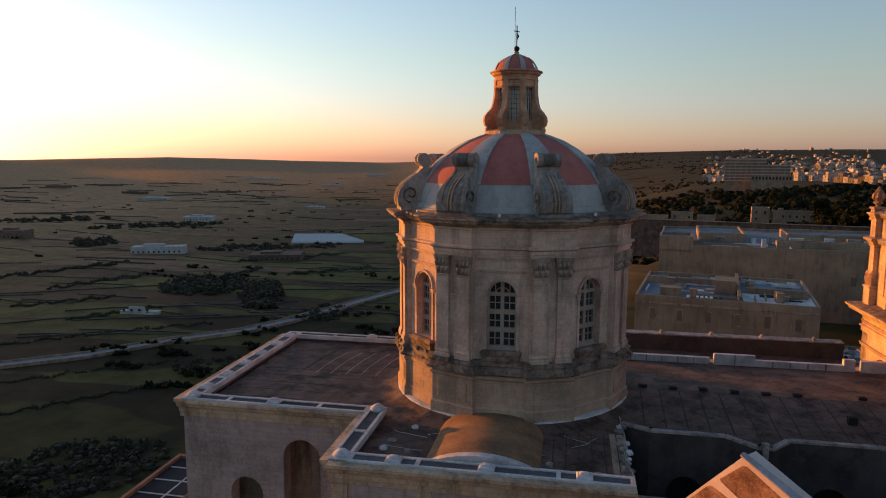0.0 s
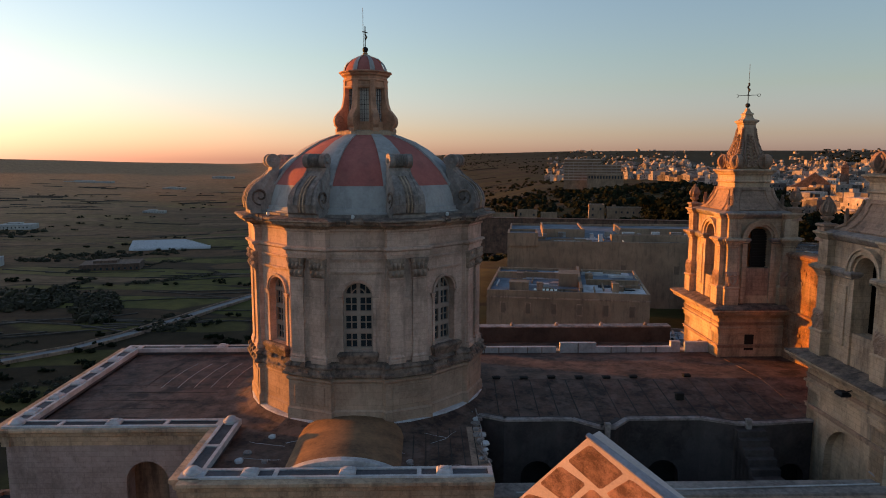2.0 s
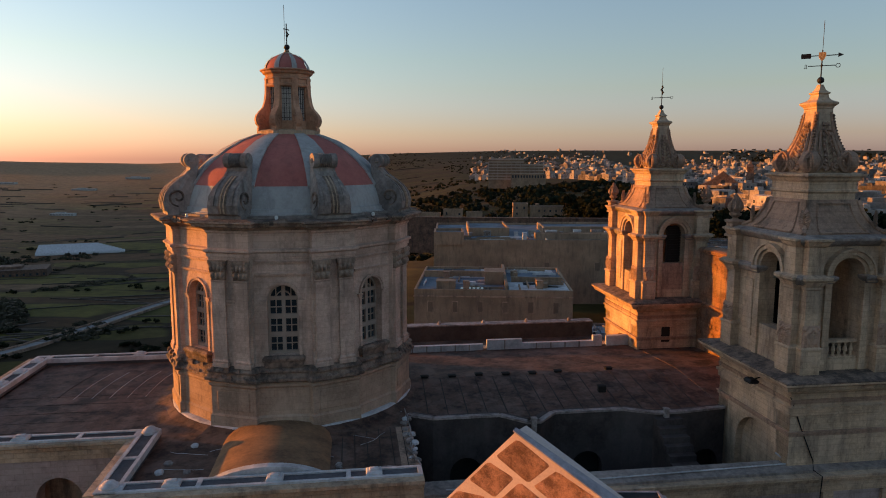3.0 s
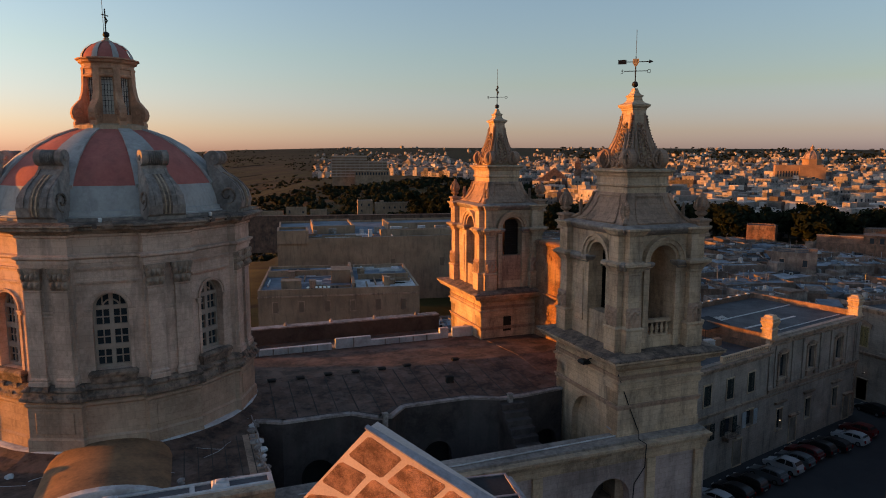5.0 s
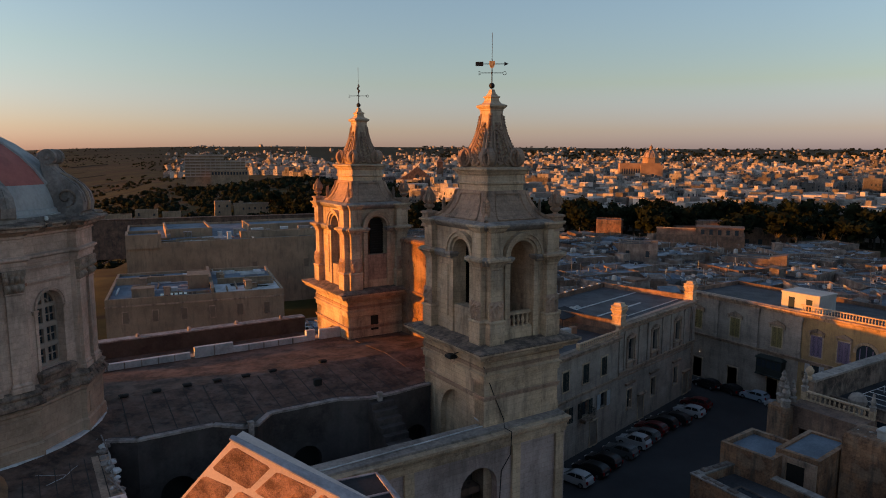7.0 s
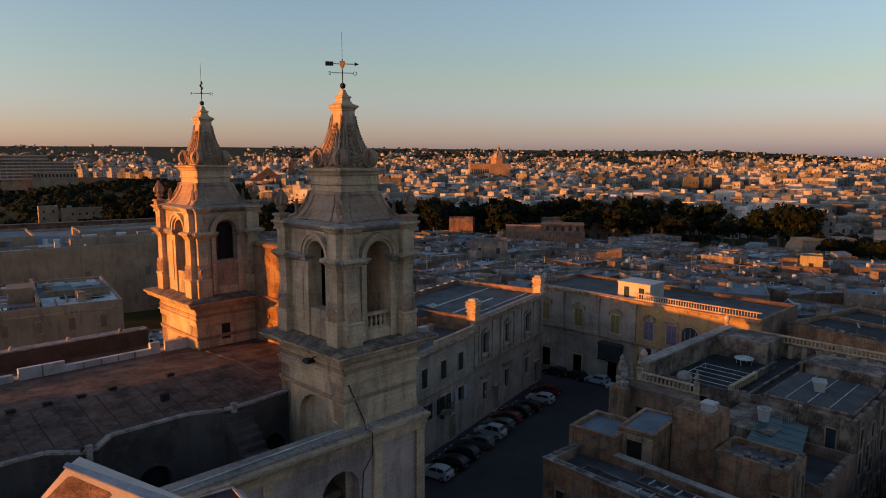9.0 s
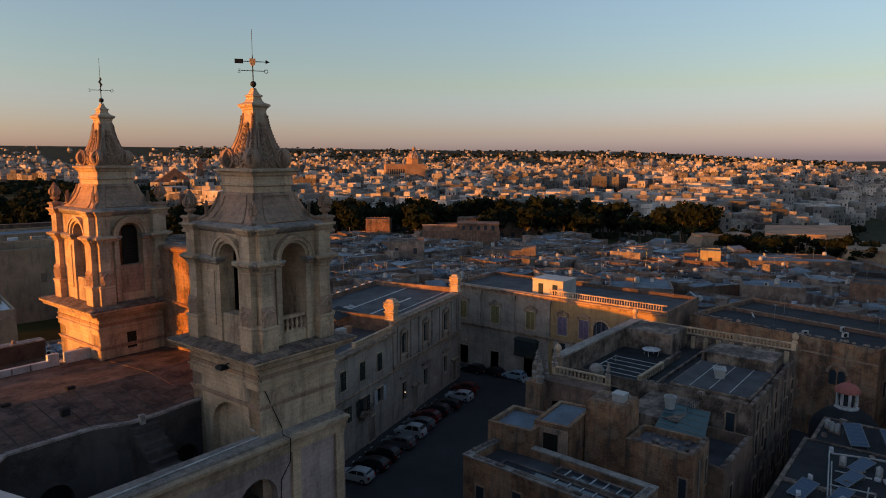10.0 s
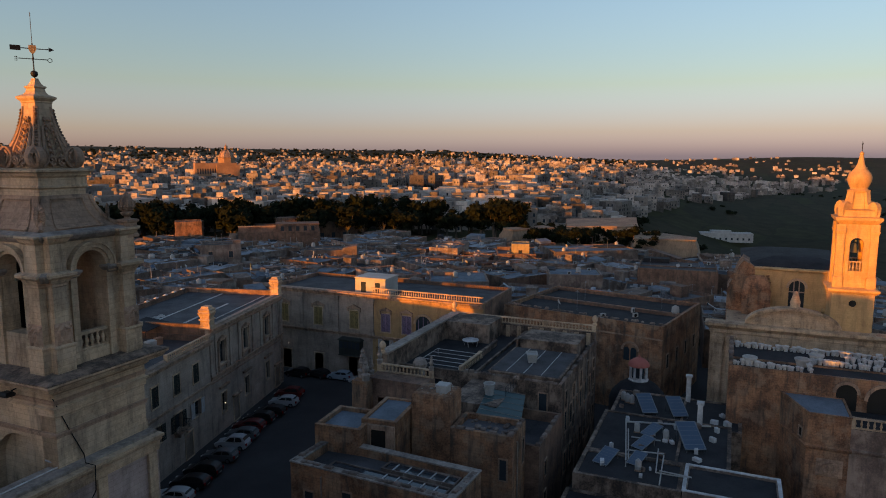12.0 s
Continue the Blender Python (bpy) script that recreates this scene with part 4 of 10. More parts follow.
        tube(bm, [(sx * 2.2, sy * 2.6, 32.45), (sx * 1.93, sy * 2.25, 32.66), (sx * 1.7, sy * 1.98, 33.0), (sx * 1.5, sy * 1.74, 33.45), (sx * 1.38, sy * 1.56, 34.0)], 0.12, 6)
        part("corner_leaf", bm, STONE_B, t, "carved leaf on the roof's corner")
    bm = fresh()
    stack(bm, oblong(1.28, 1.44), [(0.0, 34.0), (0.0, 34.35), (0.1, 34.42), (0.1, 34.5), (0.03, 34.56), (0.03, 34.9), (0.14, 35.0), (0.2, 35.14), (0.32, 35.2), (0.32, 35.3), (0.0, 35.36)])
    part("upper_cornice", bm, STONE, t)
    # spire: a slim concave body on great scrolls, with carved foliage up its faces
    bm = fresh()
    shape = [(0.94, 35.3), (0.99, 35.9), (0.96, 36.2), (0.85, 36.5), (0.72, 36.85), (0.6, 37.3), (0.51, 37.8), (0.465, 38.2), (0.45, 38.56)]
    stack(bm, oblong(0.4, 0.44), [(r - 0.4, z) for r, z in shape] + [(0.08, 38.6), (0.08, 38.66), (0.15, 38.72), (0.22, 38.8), (0.22, 38.88), (0.14, 38.92), (-0.02, 39.0), (-0.1, 39.12), (-0.13, 39.28), (-0.07, 39.33), (-0.07, 39.39), (-0.16, 39.43), (-0.22, 39.52), (-0.27, 39.64), (-0.31, 39.78)])
    spire = part("spire", bm, STONE, t)

    def reach(z):
        return float(np.interp(z, [p[1] for p in shape], [p[0] for p in shape]))

    for turn in (0, 90, 180, -90):
        wide = turn in (0, 180)
        side, off = (0.0, 0.04) if wide else (0.04, 0.0)
        m = Matrix.Rotation(radians(turn), 4, "Z")
        for s in (-1, 1):
            bm = fresh()
            at = m @ Matrix.Translation((s * (0.98 + side), -off - 1.02, 35.9))
            # a solid drum with a raised spiral on its face
            lathe(bm, [(0.02, -0.16), (0.56, -0.16), (0.56, 0.17), (0.5, 0.2), (0.44, 0.16), (0.02, 0.12)], 22, at @ Matrix.Rotation(math.pi / 2, 4, "X"))
            curl(bm, at @ Matrix.Translation((0, -0.19, 0)) @ Matrix.Diagonal((s, 1, 1, 1)), 0.5, 0.075, 1.7)
            pts = [(s * (side + reach(z) - 0.1), -off - reach(z) + 0.01, z) for z in (36.05, 36.4, 36.8, 37.2, 37.6, 38.0, 38.4)]
            tube(bm, [m @ Vector(p) for p in pts], 0.11, 6, (1.6, 1.3, 1.15, 1.0, 0.85, 0.7, 0.6))
            part("volute", bm, STONE_B, spire, "deeply carved scroll")
            # slender inner scroll that rises up the face and curls at both ends
            bm = fresh()
            zs = (35.72, 36.05, 36.4, 36.75, 37.1, 37.4)
            tube(bm, [m @ Vector((s * (0.62 * reach(z) - 0.06), -off - reach(z) - 0.05, z)) for z in zs], 0.1, 6, (1.25, 1.1, 0.95, 0.85, 0.75, 0.65))
            curl(bm, m @ Matrix.Translation((s * 0.3, -off - reach(35.9) - 0.14, 35.74)) @ Matrix.Diagonal((-s, 1, 1, 1)), 0.26, 0.065, 1.6)
            curl(bm, m @ Matrix.Translation((s * 0.17, -off - reach(37.4) - 0.07, 37.42)) @ Matrix.Diagonal((-s, 1, 1, 1)), 0.17, 0.05, 1.4)
            part("inner_scroll", bm, STONE_B, spire, "slender carved scroll")
            bm = fresh()
            zs = [36.3 + 2.0 * j / 26 for j in range(27)]
            tube(bm, [m @ Vector((s * (side + reach(z) + 0.01), -off - reach(z) - 0.01, z)) for z in zs], 0.095, 6, [(1.4 if j % 2 else 0.55) * (1 - 0.012 * j) for j in range(27)])
            part("crocket_strip", bm, STONE_B, spire)
        bm = fresh()
        for j in range(9):
            z = 35.5 + 2.3 * j / 9
            w = 0.3 * (1 - 0.55 * j / 9)
            for s in (-1, 1):
                tube(bm, [m @ Vector((s * 0.03, -off - reach(z) + 0.02, z)), m @ Vector((s * w, -off - reach(z + 0.2) - 0.13, z + 0.2)), m @ Vector((s * w * 0.75, -off - reach(z + 0.36) - 0.04, z + 0.38))], 0.085 - 0.004 * j, 5, (0.7, 1.2, 0.5))
        box(bm, -0.16, 0.16, -off - 0.64, -off - 0.45, 37.75, 37.87, m)
        part("foliage_panel", bm, STONE_B, spire, "carved foliage in relief")
        # sunk panel's moulding on the concave roof below
        bm = fresh()
        slope = [(2.12, 2.5, 32.47), (1.95, 2.28, 32.62), (1.72, 2.0, 32.95), (1.52, 1.76, 33.4), (1.4, 1.6, 33.85)]
        line = [((x if wide else y), (y if wide else x), z) for x, y, z in slope]
        edge = [(w * 0.62, -o - 0.02, z + 0.02) for w, o, z in line]
        loop = [m @ Vector(p) for p in edge] + [m @ Vector((-x, y, z)) for x, y, z in edge[::-1]]
        tube(bm, loop + loop[:1], 0.06, 5)
        part("panel_moulding", bm, STONE_B, t)
    # urns on three corners
    for sx, sy in ((-1, 1), (1, -1), (1, 1)):
        bm = fresh()
        m = Matrix.Translation((sx * (hw + 0.02), sy * (hd + 0.02), 31.75))
        urn(bm, m)
        whole = part("flame_urn", bm, STONE_B, t, "carved stone flame urn")
        for k in range(8):
            bm = fresh()
            urn_leaf(bm, m, k * math.pi / 4)
            part("carved_leaf", bm, STONE_B, whole)
    # weather vane
    bm = fresh()
    lathe(bm, [(0.17 * math.sin(math.pi * k / 8), 40.0 - 0.17 * math.cos(math.pi * k / 8)) for k in range(9)], 12)
    tube(bm, [(0, 0, 39.6), (0, 0, 41.5)], 0.03)
    tube(bm, [(0, 0, 41.4), (0, 0, 42.95)], 0.014, 5)
    vane = part("vane_pole", bm, IRON, t)
    d = Vector((math.cos(radians(-33)), math.sin(radians(-33)), 0))
    bm = fresh()
    tube(bm, [d * -0.62 + Vector((0, 0, 40.72)), d * 0.62 + Vector((0, 0, 40.72))], 0.022)
    tube(bm, [Vector((-d.y, d.x, 0)) * -0.5 + Vector((0, 0, 40.72)), Vector((-d.y, d.x, 0)) * 0.5 + Vector((0, 0, 40.72))], 0.022)
    part("compass_cross", bm, IRON, vane)
    bm = fresh()
    m = Matrix.Rotation(radians(-33), 4, "Z")
    tube(bm, [m @ Vector((-0.85, 0, 41.22)), m @ Vector((0.75, 0, 41.22))], 0.025)
    box(bm, -0.95, -0.5, -0.015, 0.015, 41.1, 41.34, m)
    v = [bm.verts.new(m @ Vector(p)) for p in ((0.95, 0, 41.22), (0.7, 0.02, 41.33), (0.7, 0.02, 41.11), (0.7, -0.02, 41.33), (0.7, -0.02, 41.11))]
    for f in ((0, 1, 2), (0, 4, 3), (0, 3, 1), (0, 2, 4), (1, 3, 4, 2)):
        bm.faces.new([v[i] for i in f])
    part("arrow", bm, IRON, vane, "iron arrow")
    bm = fresh()
    pts = [(-0.16, 41.38), (0.16, 41.38), (0.17, 41.2), (0.1, 41.04), (0, 40.96), (-0.1, 41.04), (-0.17, 41.2)]
    a, b = ([bm.verts.new(m @ Vector((x, y, z))) for x, z in pts] for y in (-0.04, 0.04))
    bm.faces.new(a), bm.faces.new(b[::-1])
    for i in range(7):
        bm.faces.new((a[i], b[i], b[(i + 1) % 7], a[(i + 1) % 7]))
    part("shield", bm, HONEY, vane, "small tan painted shield")
    for s, ch in ((-1, "E"), (1, "O")):
        font = bpy.data.curves.new("letter", "FONT")
        font.body, font.size, font.extrude, font.align_x = ch, 0.3, 0.012, "CENTER"
        lt = new("letter", font)
        lt.data.materials.append(IRON)
        lt.parent = vane
        lt.matrix_basis = m @ Matrix.Translation((s * 0.72, 0, 40.6)) @ Matrix.Rotation(math.pi / 2, 4, "X") @ Matrix.Diagonal((-1 if ch == "E" else 1, 1, 1, 1))
    return t


tower = build_tower()
far_tower = copy_thing(tower, pose(23.63, 50.2, 0))
bm = fresh()
box(bm, -0.75, -0.1, -3.24, -3.15, 22.4, 23.55)
part("slit_window", bm, DARK, far_tower)
# dark slats added behind the arch to keep its inside dark
bm = fresh()
for k in range(14):
    box(bm, -0.25, 0.9, -2.36, -2.28, 28.4 + k * 0.19, 28.53 + k * 0.19)
box(bm, -0.28, -0.2, -2.4, -2.24, 26.2, 31.1)
box(bm, -0.25, 0.9, -2.22, -2.18, 26.2, 31.1)
part("louvre_screen", bm, DARK, far_tower, "added dark slats that keep light out behind the arch")
# its nearer arch is walled up to half its height
for o in [o for o in far_tower.children_recursive if o.name.split(".")[0] in ("baluster", "rail") and o.data.vertices[0].co.y < -2]:
    bpy.data.objects.remove(o)
bm = fresh()
box(bm, -0.86, 0.86, -2.93, -2.4, 26.2, 28.35)
part("arch_infill", bm, STONE_B, far_tower, "stained infill wall")
# a dark block added in the nearer tower's facade-side arch darkens the bell chamber
bm = fresh()
box(bm, -0.86, 0.86, 2.4, 2.93, 26.2, 31.4)
part("arch_infill", bm, DARK, tower, "added dark block that shades the bell chamber")
# more dark slats, added to darken the chamber seen through the arch
bm = fresh()
for k in range(26):
    box(bm, 2.24, 2.34, -1.7, 1.7, 26.2 + k * 0.2, 26.37 + k * 0.2)
part("louvre_screen", bm, DARK, tower, "added dark slats that darken the bell chamber")
# the far tower's vane is plainer: no arrow and shield, but a small upright figure plate
plain = [o for o in far_tower.children_recursive if o.name.split(".")[0] in ("arrow", "shield")]
for o in plain:
    bpy.data.objects.remove(o)
bm = fresh()
tube(bm, [(0, 0, 40.95), (0.08, -0.05, 41.1), (-0.06, 0.04, 41.3), (0.05, -0.03, 41.45), (0, 0, 41.6)], 0.07, 5)
part("vane_plate", bm, IRON, far_tower)

# ---- the church's body: choir, transept, nave and aisle ----
ROOF_Z, PAR_Z = 21.85, 22.35


def parapet(parent, a, b, inward, knobs=0, width=0.85):
    """A low parapet from a to b (x, y): whitewashed rims round sunk grey panels, with plaster knobs at intervals."""
    a, b, n = Vector(a), Vector(b), Vector(inward)
    d = (b - a).normalized()
    length = (b - a).length
    m = Matrix(((d.x, n.x, 0, a.x), (d.y, n.y, 0, a.y), (0, 0, 1, 0), (0, 0, 0, 1)))
    bm = fresh()
    box(bm, 0, length, 0.02, width, ROOF_Z - 0.02, PAR_Z - 0.06, m)
    wall = part("parapet", bm, ROOFG, parent, "low parapet with grey sunk panels")
    bm = fresh()
    box(bm, 0, length, -0.05, 0.12, PAR_Z - 0.12, PAR_Z, m)
    box(bm, 0, length, width - 0.13, width + 0.04, PAR_Z - 0.3, PAR_Z, m)
    k = max(2, int(length / 2.6))
    for j in range(k + 1):
        x = (length - 0.2) * j / k
        box(bm, x, x + 0.2, 0.1, width - 0.1, PAR_Z - 0.12, PAR_Z + 0.003, m)
    part("coping", bm, COPE, wall, "whitewashed coping rims")
    for j in range(knobs):
        x = length * (j + 0.5) / knobs
        bm = fresh()
        stack(bm, rect(x - 0.36, x + 0.36, 0.12, width - 0.12), [(0, PAR_Z - 0.1), (0, PAR_Z + 0.05), (-0.06, PAR_Z + 0.12), (-0.16, PAR_Z + 0.14), (-0.18, PAR_Z + 0.2), (-0.24, PAR_Z + 0.22)], m)
        part("knob", bm, COPE, wall, "rounded plaster knob", smooth=True)


def cornice(bm, a, b, out, z):
    """An eaves moulding along a wall top, standing out to one side."""
    a, b, n = Vector(a), Vector(b), Vector(out)
    d = (b - a).normalized()
    m = Matrix(((d.x, n.x, 0, a.x), (d.y, n.y, 0, a.y), (0, 0, 1, z), (0, 0, 0, 1)))
    pts = [(-0.3, -1.0), (0.1, -1.0), (0.1, -0.75), (0.16, -0.72), (0.16, -0.5), (0.3, -0.42), (0.34, -0.25), (0.5, -0.15), (0.5, 0.0), (-0.3, 0.02)]
    length = (b - a).length
    u = [bm.verts.new(m @ Vector((-0.02, y, zz))) for y, zz in pts]
    v = [bm.verts.new(m @ Vector((length + 0.02, y, zz))) for y, zz in pts]
    bm.faces.new(u), bm.faces.new(v[::-1])
    for i in range(len(pts)):
        j = (i + 1) % len(pts)
        bm.faces.new((u[i], v[i], v[j], u[j]))


def build_body():
    body = thing("church", pose(-3.6, 41.2, 0), "limestone church choir, transept and nave with brown flat roofs", "church")
    W = Matrix.Translation((3.6, -41.2, 0))  # the parts below are laid out in the plan's own metres

    def put(name, bm, mat, parent=body, label="", smooth=False):
        bm.transform(W)
        return part(name, bm, mat, parent, label, smooth)

    x0, x1, y0, y1, yf = -21.9, 2.9, 33.9, 48.9, 28.0
    # walls
    bm = fresh()
    panel(bm, 11.2, ROOF_Z, [(2.8, 4.8, 12.0, 17.8, True), (6.1, 8.3, 9.0, 20.3, True)], 1.0, Matrix.Translation((x0, y0 + 0.2, 0)))
    put("choir_wall", bm, ROSE)
    bm = fresh()
    box(bm, x0 + 1.0, -10.9, y0 + 2.2, y0 + 2.4, 0, ROOF_Z - 0.5)
    put("niche_back", bm, STONE_B)
    bm = fresh()
    box(bm, x0, x0 + 1.0, y0 + 1.2, y1, 0, ROOF_Z)
    put("end_wall", bm, ROSE)
    bm = fresh()
    box(bm, x0, 26, y1, y1 + 0.8, 0, ROOF_Z)
    put("far_wall", bm, STONE)
    bm = fresh()
    box(bm, -10.7, -9.9, yf + 0.8, y0 + 0.2, 0, ROOF_Z)
    put("transept_side_wall", bm, STONE)
    bm = fresh()
    panel(bm, 13.6, ROOF_Z, [(5.0, 8.6, 10, 17.5, True)], 0.8, Matrix.Translation((-10.7, yf, 0)))
    put("transept_front_wall", bm, ROSE)
    bm = fresh()
    box(bm, x1 - 0.8, x1, yf + 0.8, 34.6, 0, ROOF_Z)
    put("transept_inner_wall", bm, STONE_B)
    for a, b, out in (((x0, y0 + 0.2), (-10.7, y0 + 0.2), (0, -1)), ((-10.7, y0), (-10.7, yf), (-1, 0)), ((-10.7, yf), (x1, yf), (0, -1)), ((x0, y1), (x0, y0), (-1, 0))):
        bm = fresh()
        cornice(bm, a, b, out, PAR_Z - 0.1)
        put("eaves_cornice", bm, STONE)
    # pilaster strips on the walls
    for x in (-10.55, -6.6, -1.4, 2.2):
        bm = fresh()
        box(bm, x, x + 0.7, yf - 0.16, yf + 0.02, 0, PAR_Z - 1.1)
        put("wall_strip", bm, STONE)
    # roofs
    bm = fresh()
    box(bm, x0 + 0.4, -9.6, y0 + 0.5, y1 + 0.2, ROOF_Z - 0.4, ROOF_Z)
    put("choir_roof", bm, ROOF, label="brown stained roof screed")
    bm = fresh()
    box(bm, -10.2, x1 - 0.2, yf + 0.4, y1 + 0.2, ROOF_Z - 0.42, ROOF_Z - 0.004)
    put("transept_roof", bm, ROOF)
    # seams across the roofs
    for k in range(8):
        bm = fresh()
        x = -17.6 + k * 1.02
        tube(bm, [(x, 41.2, ROOF_Z + 0.0), (x + 0.06, 42.8, ROOF_Z + 0.015), (x + 0.25, 44.6, ROOF_Z + 0.015), (x + 0.6, 46.2, ROOF_Z)], 0.022 if 0 < k < 6 else 0.014, 4)
        put("roof_seam", bm, COPE if 0 < k < 6 else SEAM, label="pale curved seam in the screed")
    for k in range(5):
        bm = fresh()
        y = 36.2 + k * 1.37
        tube(bm, [(-20.4, y, ROOF_Z), (-16, y + 0.05, ROOF_Z + 0.01), (-15.5 + 0.9 * k, y - 0.04, ROOF_Z)], 0.012, 4)
        put("roof_seam", bm, SEAM)
    for k in range(6):
        bm = fresh()
        box(bm, -0.7 + 0.62 * k, -0.66 + 0.62 * k, yf + 1.1, 34.6, ROOF_Z - 0.02, ROOF_Z + 0.012)
        put("roof_seam", bm, SEAM)
    # barrel vault showing above the transept roof
    bm = fresh()
    rows = []
    for y, s in ((29.3, 1.0), (31.0, 1.0), (33.0, 1.0), (35.2, 1.02)):
        rows.append([bm.verts.new((-3.9 + 2.75 * s * math.cos(math.pi * k / 16), y, ROOF_Z - 0.1 + 0.82 * s * math.sin(math.pi * k / 16) ** 1.35)) for k in range(17)])
    for a, b in zip(rows, rows[1:]):
        for k in range(16):
            bm.faces.new((a[k], a[k + 1], b[k + 1], b[k]))
    bm.faces.new(rows[0])
    vault = put("vault_hump", bm, VAULT, label="rounded vault back, ochre screed with sunlight put into its colour", smooth=True)
    bm = fresh()
    pts = [(-3.9 + 2.8 * math.cos(math.pi * k / 16), ROOF_Z - 0.12 + 0.88 * math.sin(math.pi * k / 16) ** 1.35) for k in range(17)]
    low = ROOF_Z - 0.2
    rows = [[bm.verts.new(p) for p in ((x, 29.0, low), (x, 29.0, max(z, low)), (x, 29.4, max(z, low)), (x, 29.4, low))] for x, z in pts]
    for p, q in zip(rows, rows[1:]):
        for k in range(3):
            bm.faces.new((p[k], p[k + 1], q[k + 1], q[k]))
    put("vault_coping", bm, COPE, vault)
    # the roof swells up to the drum, with a whitewashed fillet where they meet
    bm = fresh()
    stack(bm, ngon(16, AP, -math.pi / 2), [(2.0, ROOF_Z - 0.05), (1.5, ROOF_Z + 0.04), (1.0, ROOF_Z + 0.14), (0.6, ROOF_Z + 0.3), (0.2, ROOF_Z + 0.32)], Matrix.Translation((-3.6, 41.2, 0)))
    put("roof_apron", bm, ROOF)
    bm = fresh()
    stack(bm, ngon(40, 6.9, 0), [(0.24, ROOF_Z + 0.16), (0.22, ROOF_Z + 0.27), (0.12, ROOF_Z + 0.36), (-0.05, ROOF_Z + 0.4)], Matrix.Translation((-3.6, 41.2, 0)))
    put("drum_fillet", bm, COPE)

    # white drain pipes and loose stones along the transept's inner edge
    for pts in (((2.75, 36.8, 22.0), (2.85, 34.0, 22.0), (2.7, 31.2, 21.98), (2.95, 29.4, 22.1)), ((2.5, 31.6, 21.97), (2.9, 30.2, 22.0), (3.0, 29.2, 21.6))):
        bm = fresh()
        tube(bm, pts, 0.035, 6)
        put("drain_pipe", bm, WORNCOPE, label="pale plastic drain pipe")
    rnd = random.Random(17)
    for k in range(60):
        bm = fresh()
        if k < 30:
            x, y = 2.75 + rnd.uniform(-0.3, 0.2), rnd.uniform(29.2, 37.0)
        elif k < 45:
            x, y = rnd.uniform(-9.0, 1.8), rnd.uniform(29.4, 33.8)
        else:
            x, y = -3.6 + 7.9 * math.cos(2.2 + k * 0.14), 41.2 + 7.9 * math.sin(3.6 + k * 0.1)
        w = rnd.uniform(0.06, 0.18)
        stack(bm, ngon(5, w, rnd.uniform(0, 3)), [(0, 0), (rnd.uniform(-0.02, 0.02), w * 0.6), (-w * 0.4, w)], Matrix.Translation((x, y, ROOF_Z - 0.01)))
        put("loose_stone", bm, COPE if k % 3 == 0 else WORNCOPE)
    # pale cracks filled with lime across the screed
    for k in range(14):
        x, y, a = rnd.uniform(-9.2, 1.5), rnd.uniform(29.2, 33.5), rnd.uniform(0, math.pi)
        pts = [(x, y, ROOF_Z + 0.002)]
        for j in range(5):
            a += rnd.uniform(-0.5, 0.5)
            pts.append((min(2.0, max(-9.6, pts[-1][0] + 0.4 * math.cos(a))), min(34.0, max(29.2, pts[-1][1] + 0.4 * math.sin(a))), ROOF_Z + 0.002))
        bm = fresh()
        tube(bm, pts, 0.012, 4)
        put("lime_crack", bm, COPE, label="pale lime-filled crack")

    # nave
    bm = fresh()
    edge = [(2.9, 35.9), (4.2, 35.2), (7.9, 35.2), (9.2, 34.0), (9.9, 34.0), (11.0, 35.2), (15.0, 35.2), (16.6, 34.4), (18.2, 34.4), (21.3, 34.8)]
    rows = []
    for x, y in edge:
        y = y + 0.25
        rows.append([bm.verts.new((x, y, 21.75)), bm.verts.new((x, 41.2, 22.25)), bm.verts.new((x, y1 + 0.1, 21.75)), bm.verts.new((x, y1 + 0.1, 20.9)), bm.verts.new((x, y, 20.9))])
    for a, b in zip(rows, rows[1:]):
        for k in range(5):
            bm.faces.new((a[k], a[(k + 1) % 5], b[(k + 1) % 5], b[k]))
    bm.faces.new(rows[0]), bm.faces.new(rows[-1][::-1])
    put("nave_roof", bm, ROOF, label="brown sloping nave roof with dark seams")
    for k in range(15):
        x = 4.0 + k * 1.12
        bm = fresh()
        y = float(np.interp(x, [p[0] for p in edge], [p[1] for p in edge]))
        v = [bm.verts.new(p) for p in ((x, y + 0.4, 21.79), (x + 0.05, y + 0.4, 21.79), (x + 0.25, 41.1, 22.26), (x + 0.2, 41.1, 22.26))]
        w = [bm.verts.new(q.co - Vector((0, 0, 0.06))) for q in v]
        bm.faces.new(v)
        for i in range(4):
            bm.faces.new((v[i], w[i], w[(i + 1) % 4], v[(i + 1) % 4]))
        put("roof_seam", bm, SEAM)
    # clerestory wall below the roof edge; a dark sheet paints the shade in its openings
    for (xa, ya), (xb, yb) in zip(edge, edge[1:]):
        bm = fresh()
        d = Vector((xb - xa, yb - ya))
        m = Matrix(((d.x / d.length, -d.y / d.length, 0, xa), (d.y / d.length, d.x / d.length, 0, ya), (0, 0, 1, 0), (0, 0, 0, 1)))
        wide = d.length > 3
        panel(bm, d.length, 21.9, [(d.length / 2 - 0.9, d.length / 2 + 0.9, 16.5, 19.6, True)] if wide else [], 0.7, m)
        put("clerestory_wall", bm, DARK_RENDER)
        if wide:
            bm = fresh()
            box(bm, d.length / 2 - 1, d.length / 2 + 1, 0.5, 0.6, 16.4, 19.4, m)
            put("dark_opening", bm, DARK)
        bm = fresh()
        box(bm, -0.02, d.length + 0.02, -0.08, 0.24, 21.9, 22.02, m)
        put("edge_coping", bm, WORNCOPE)
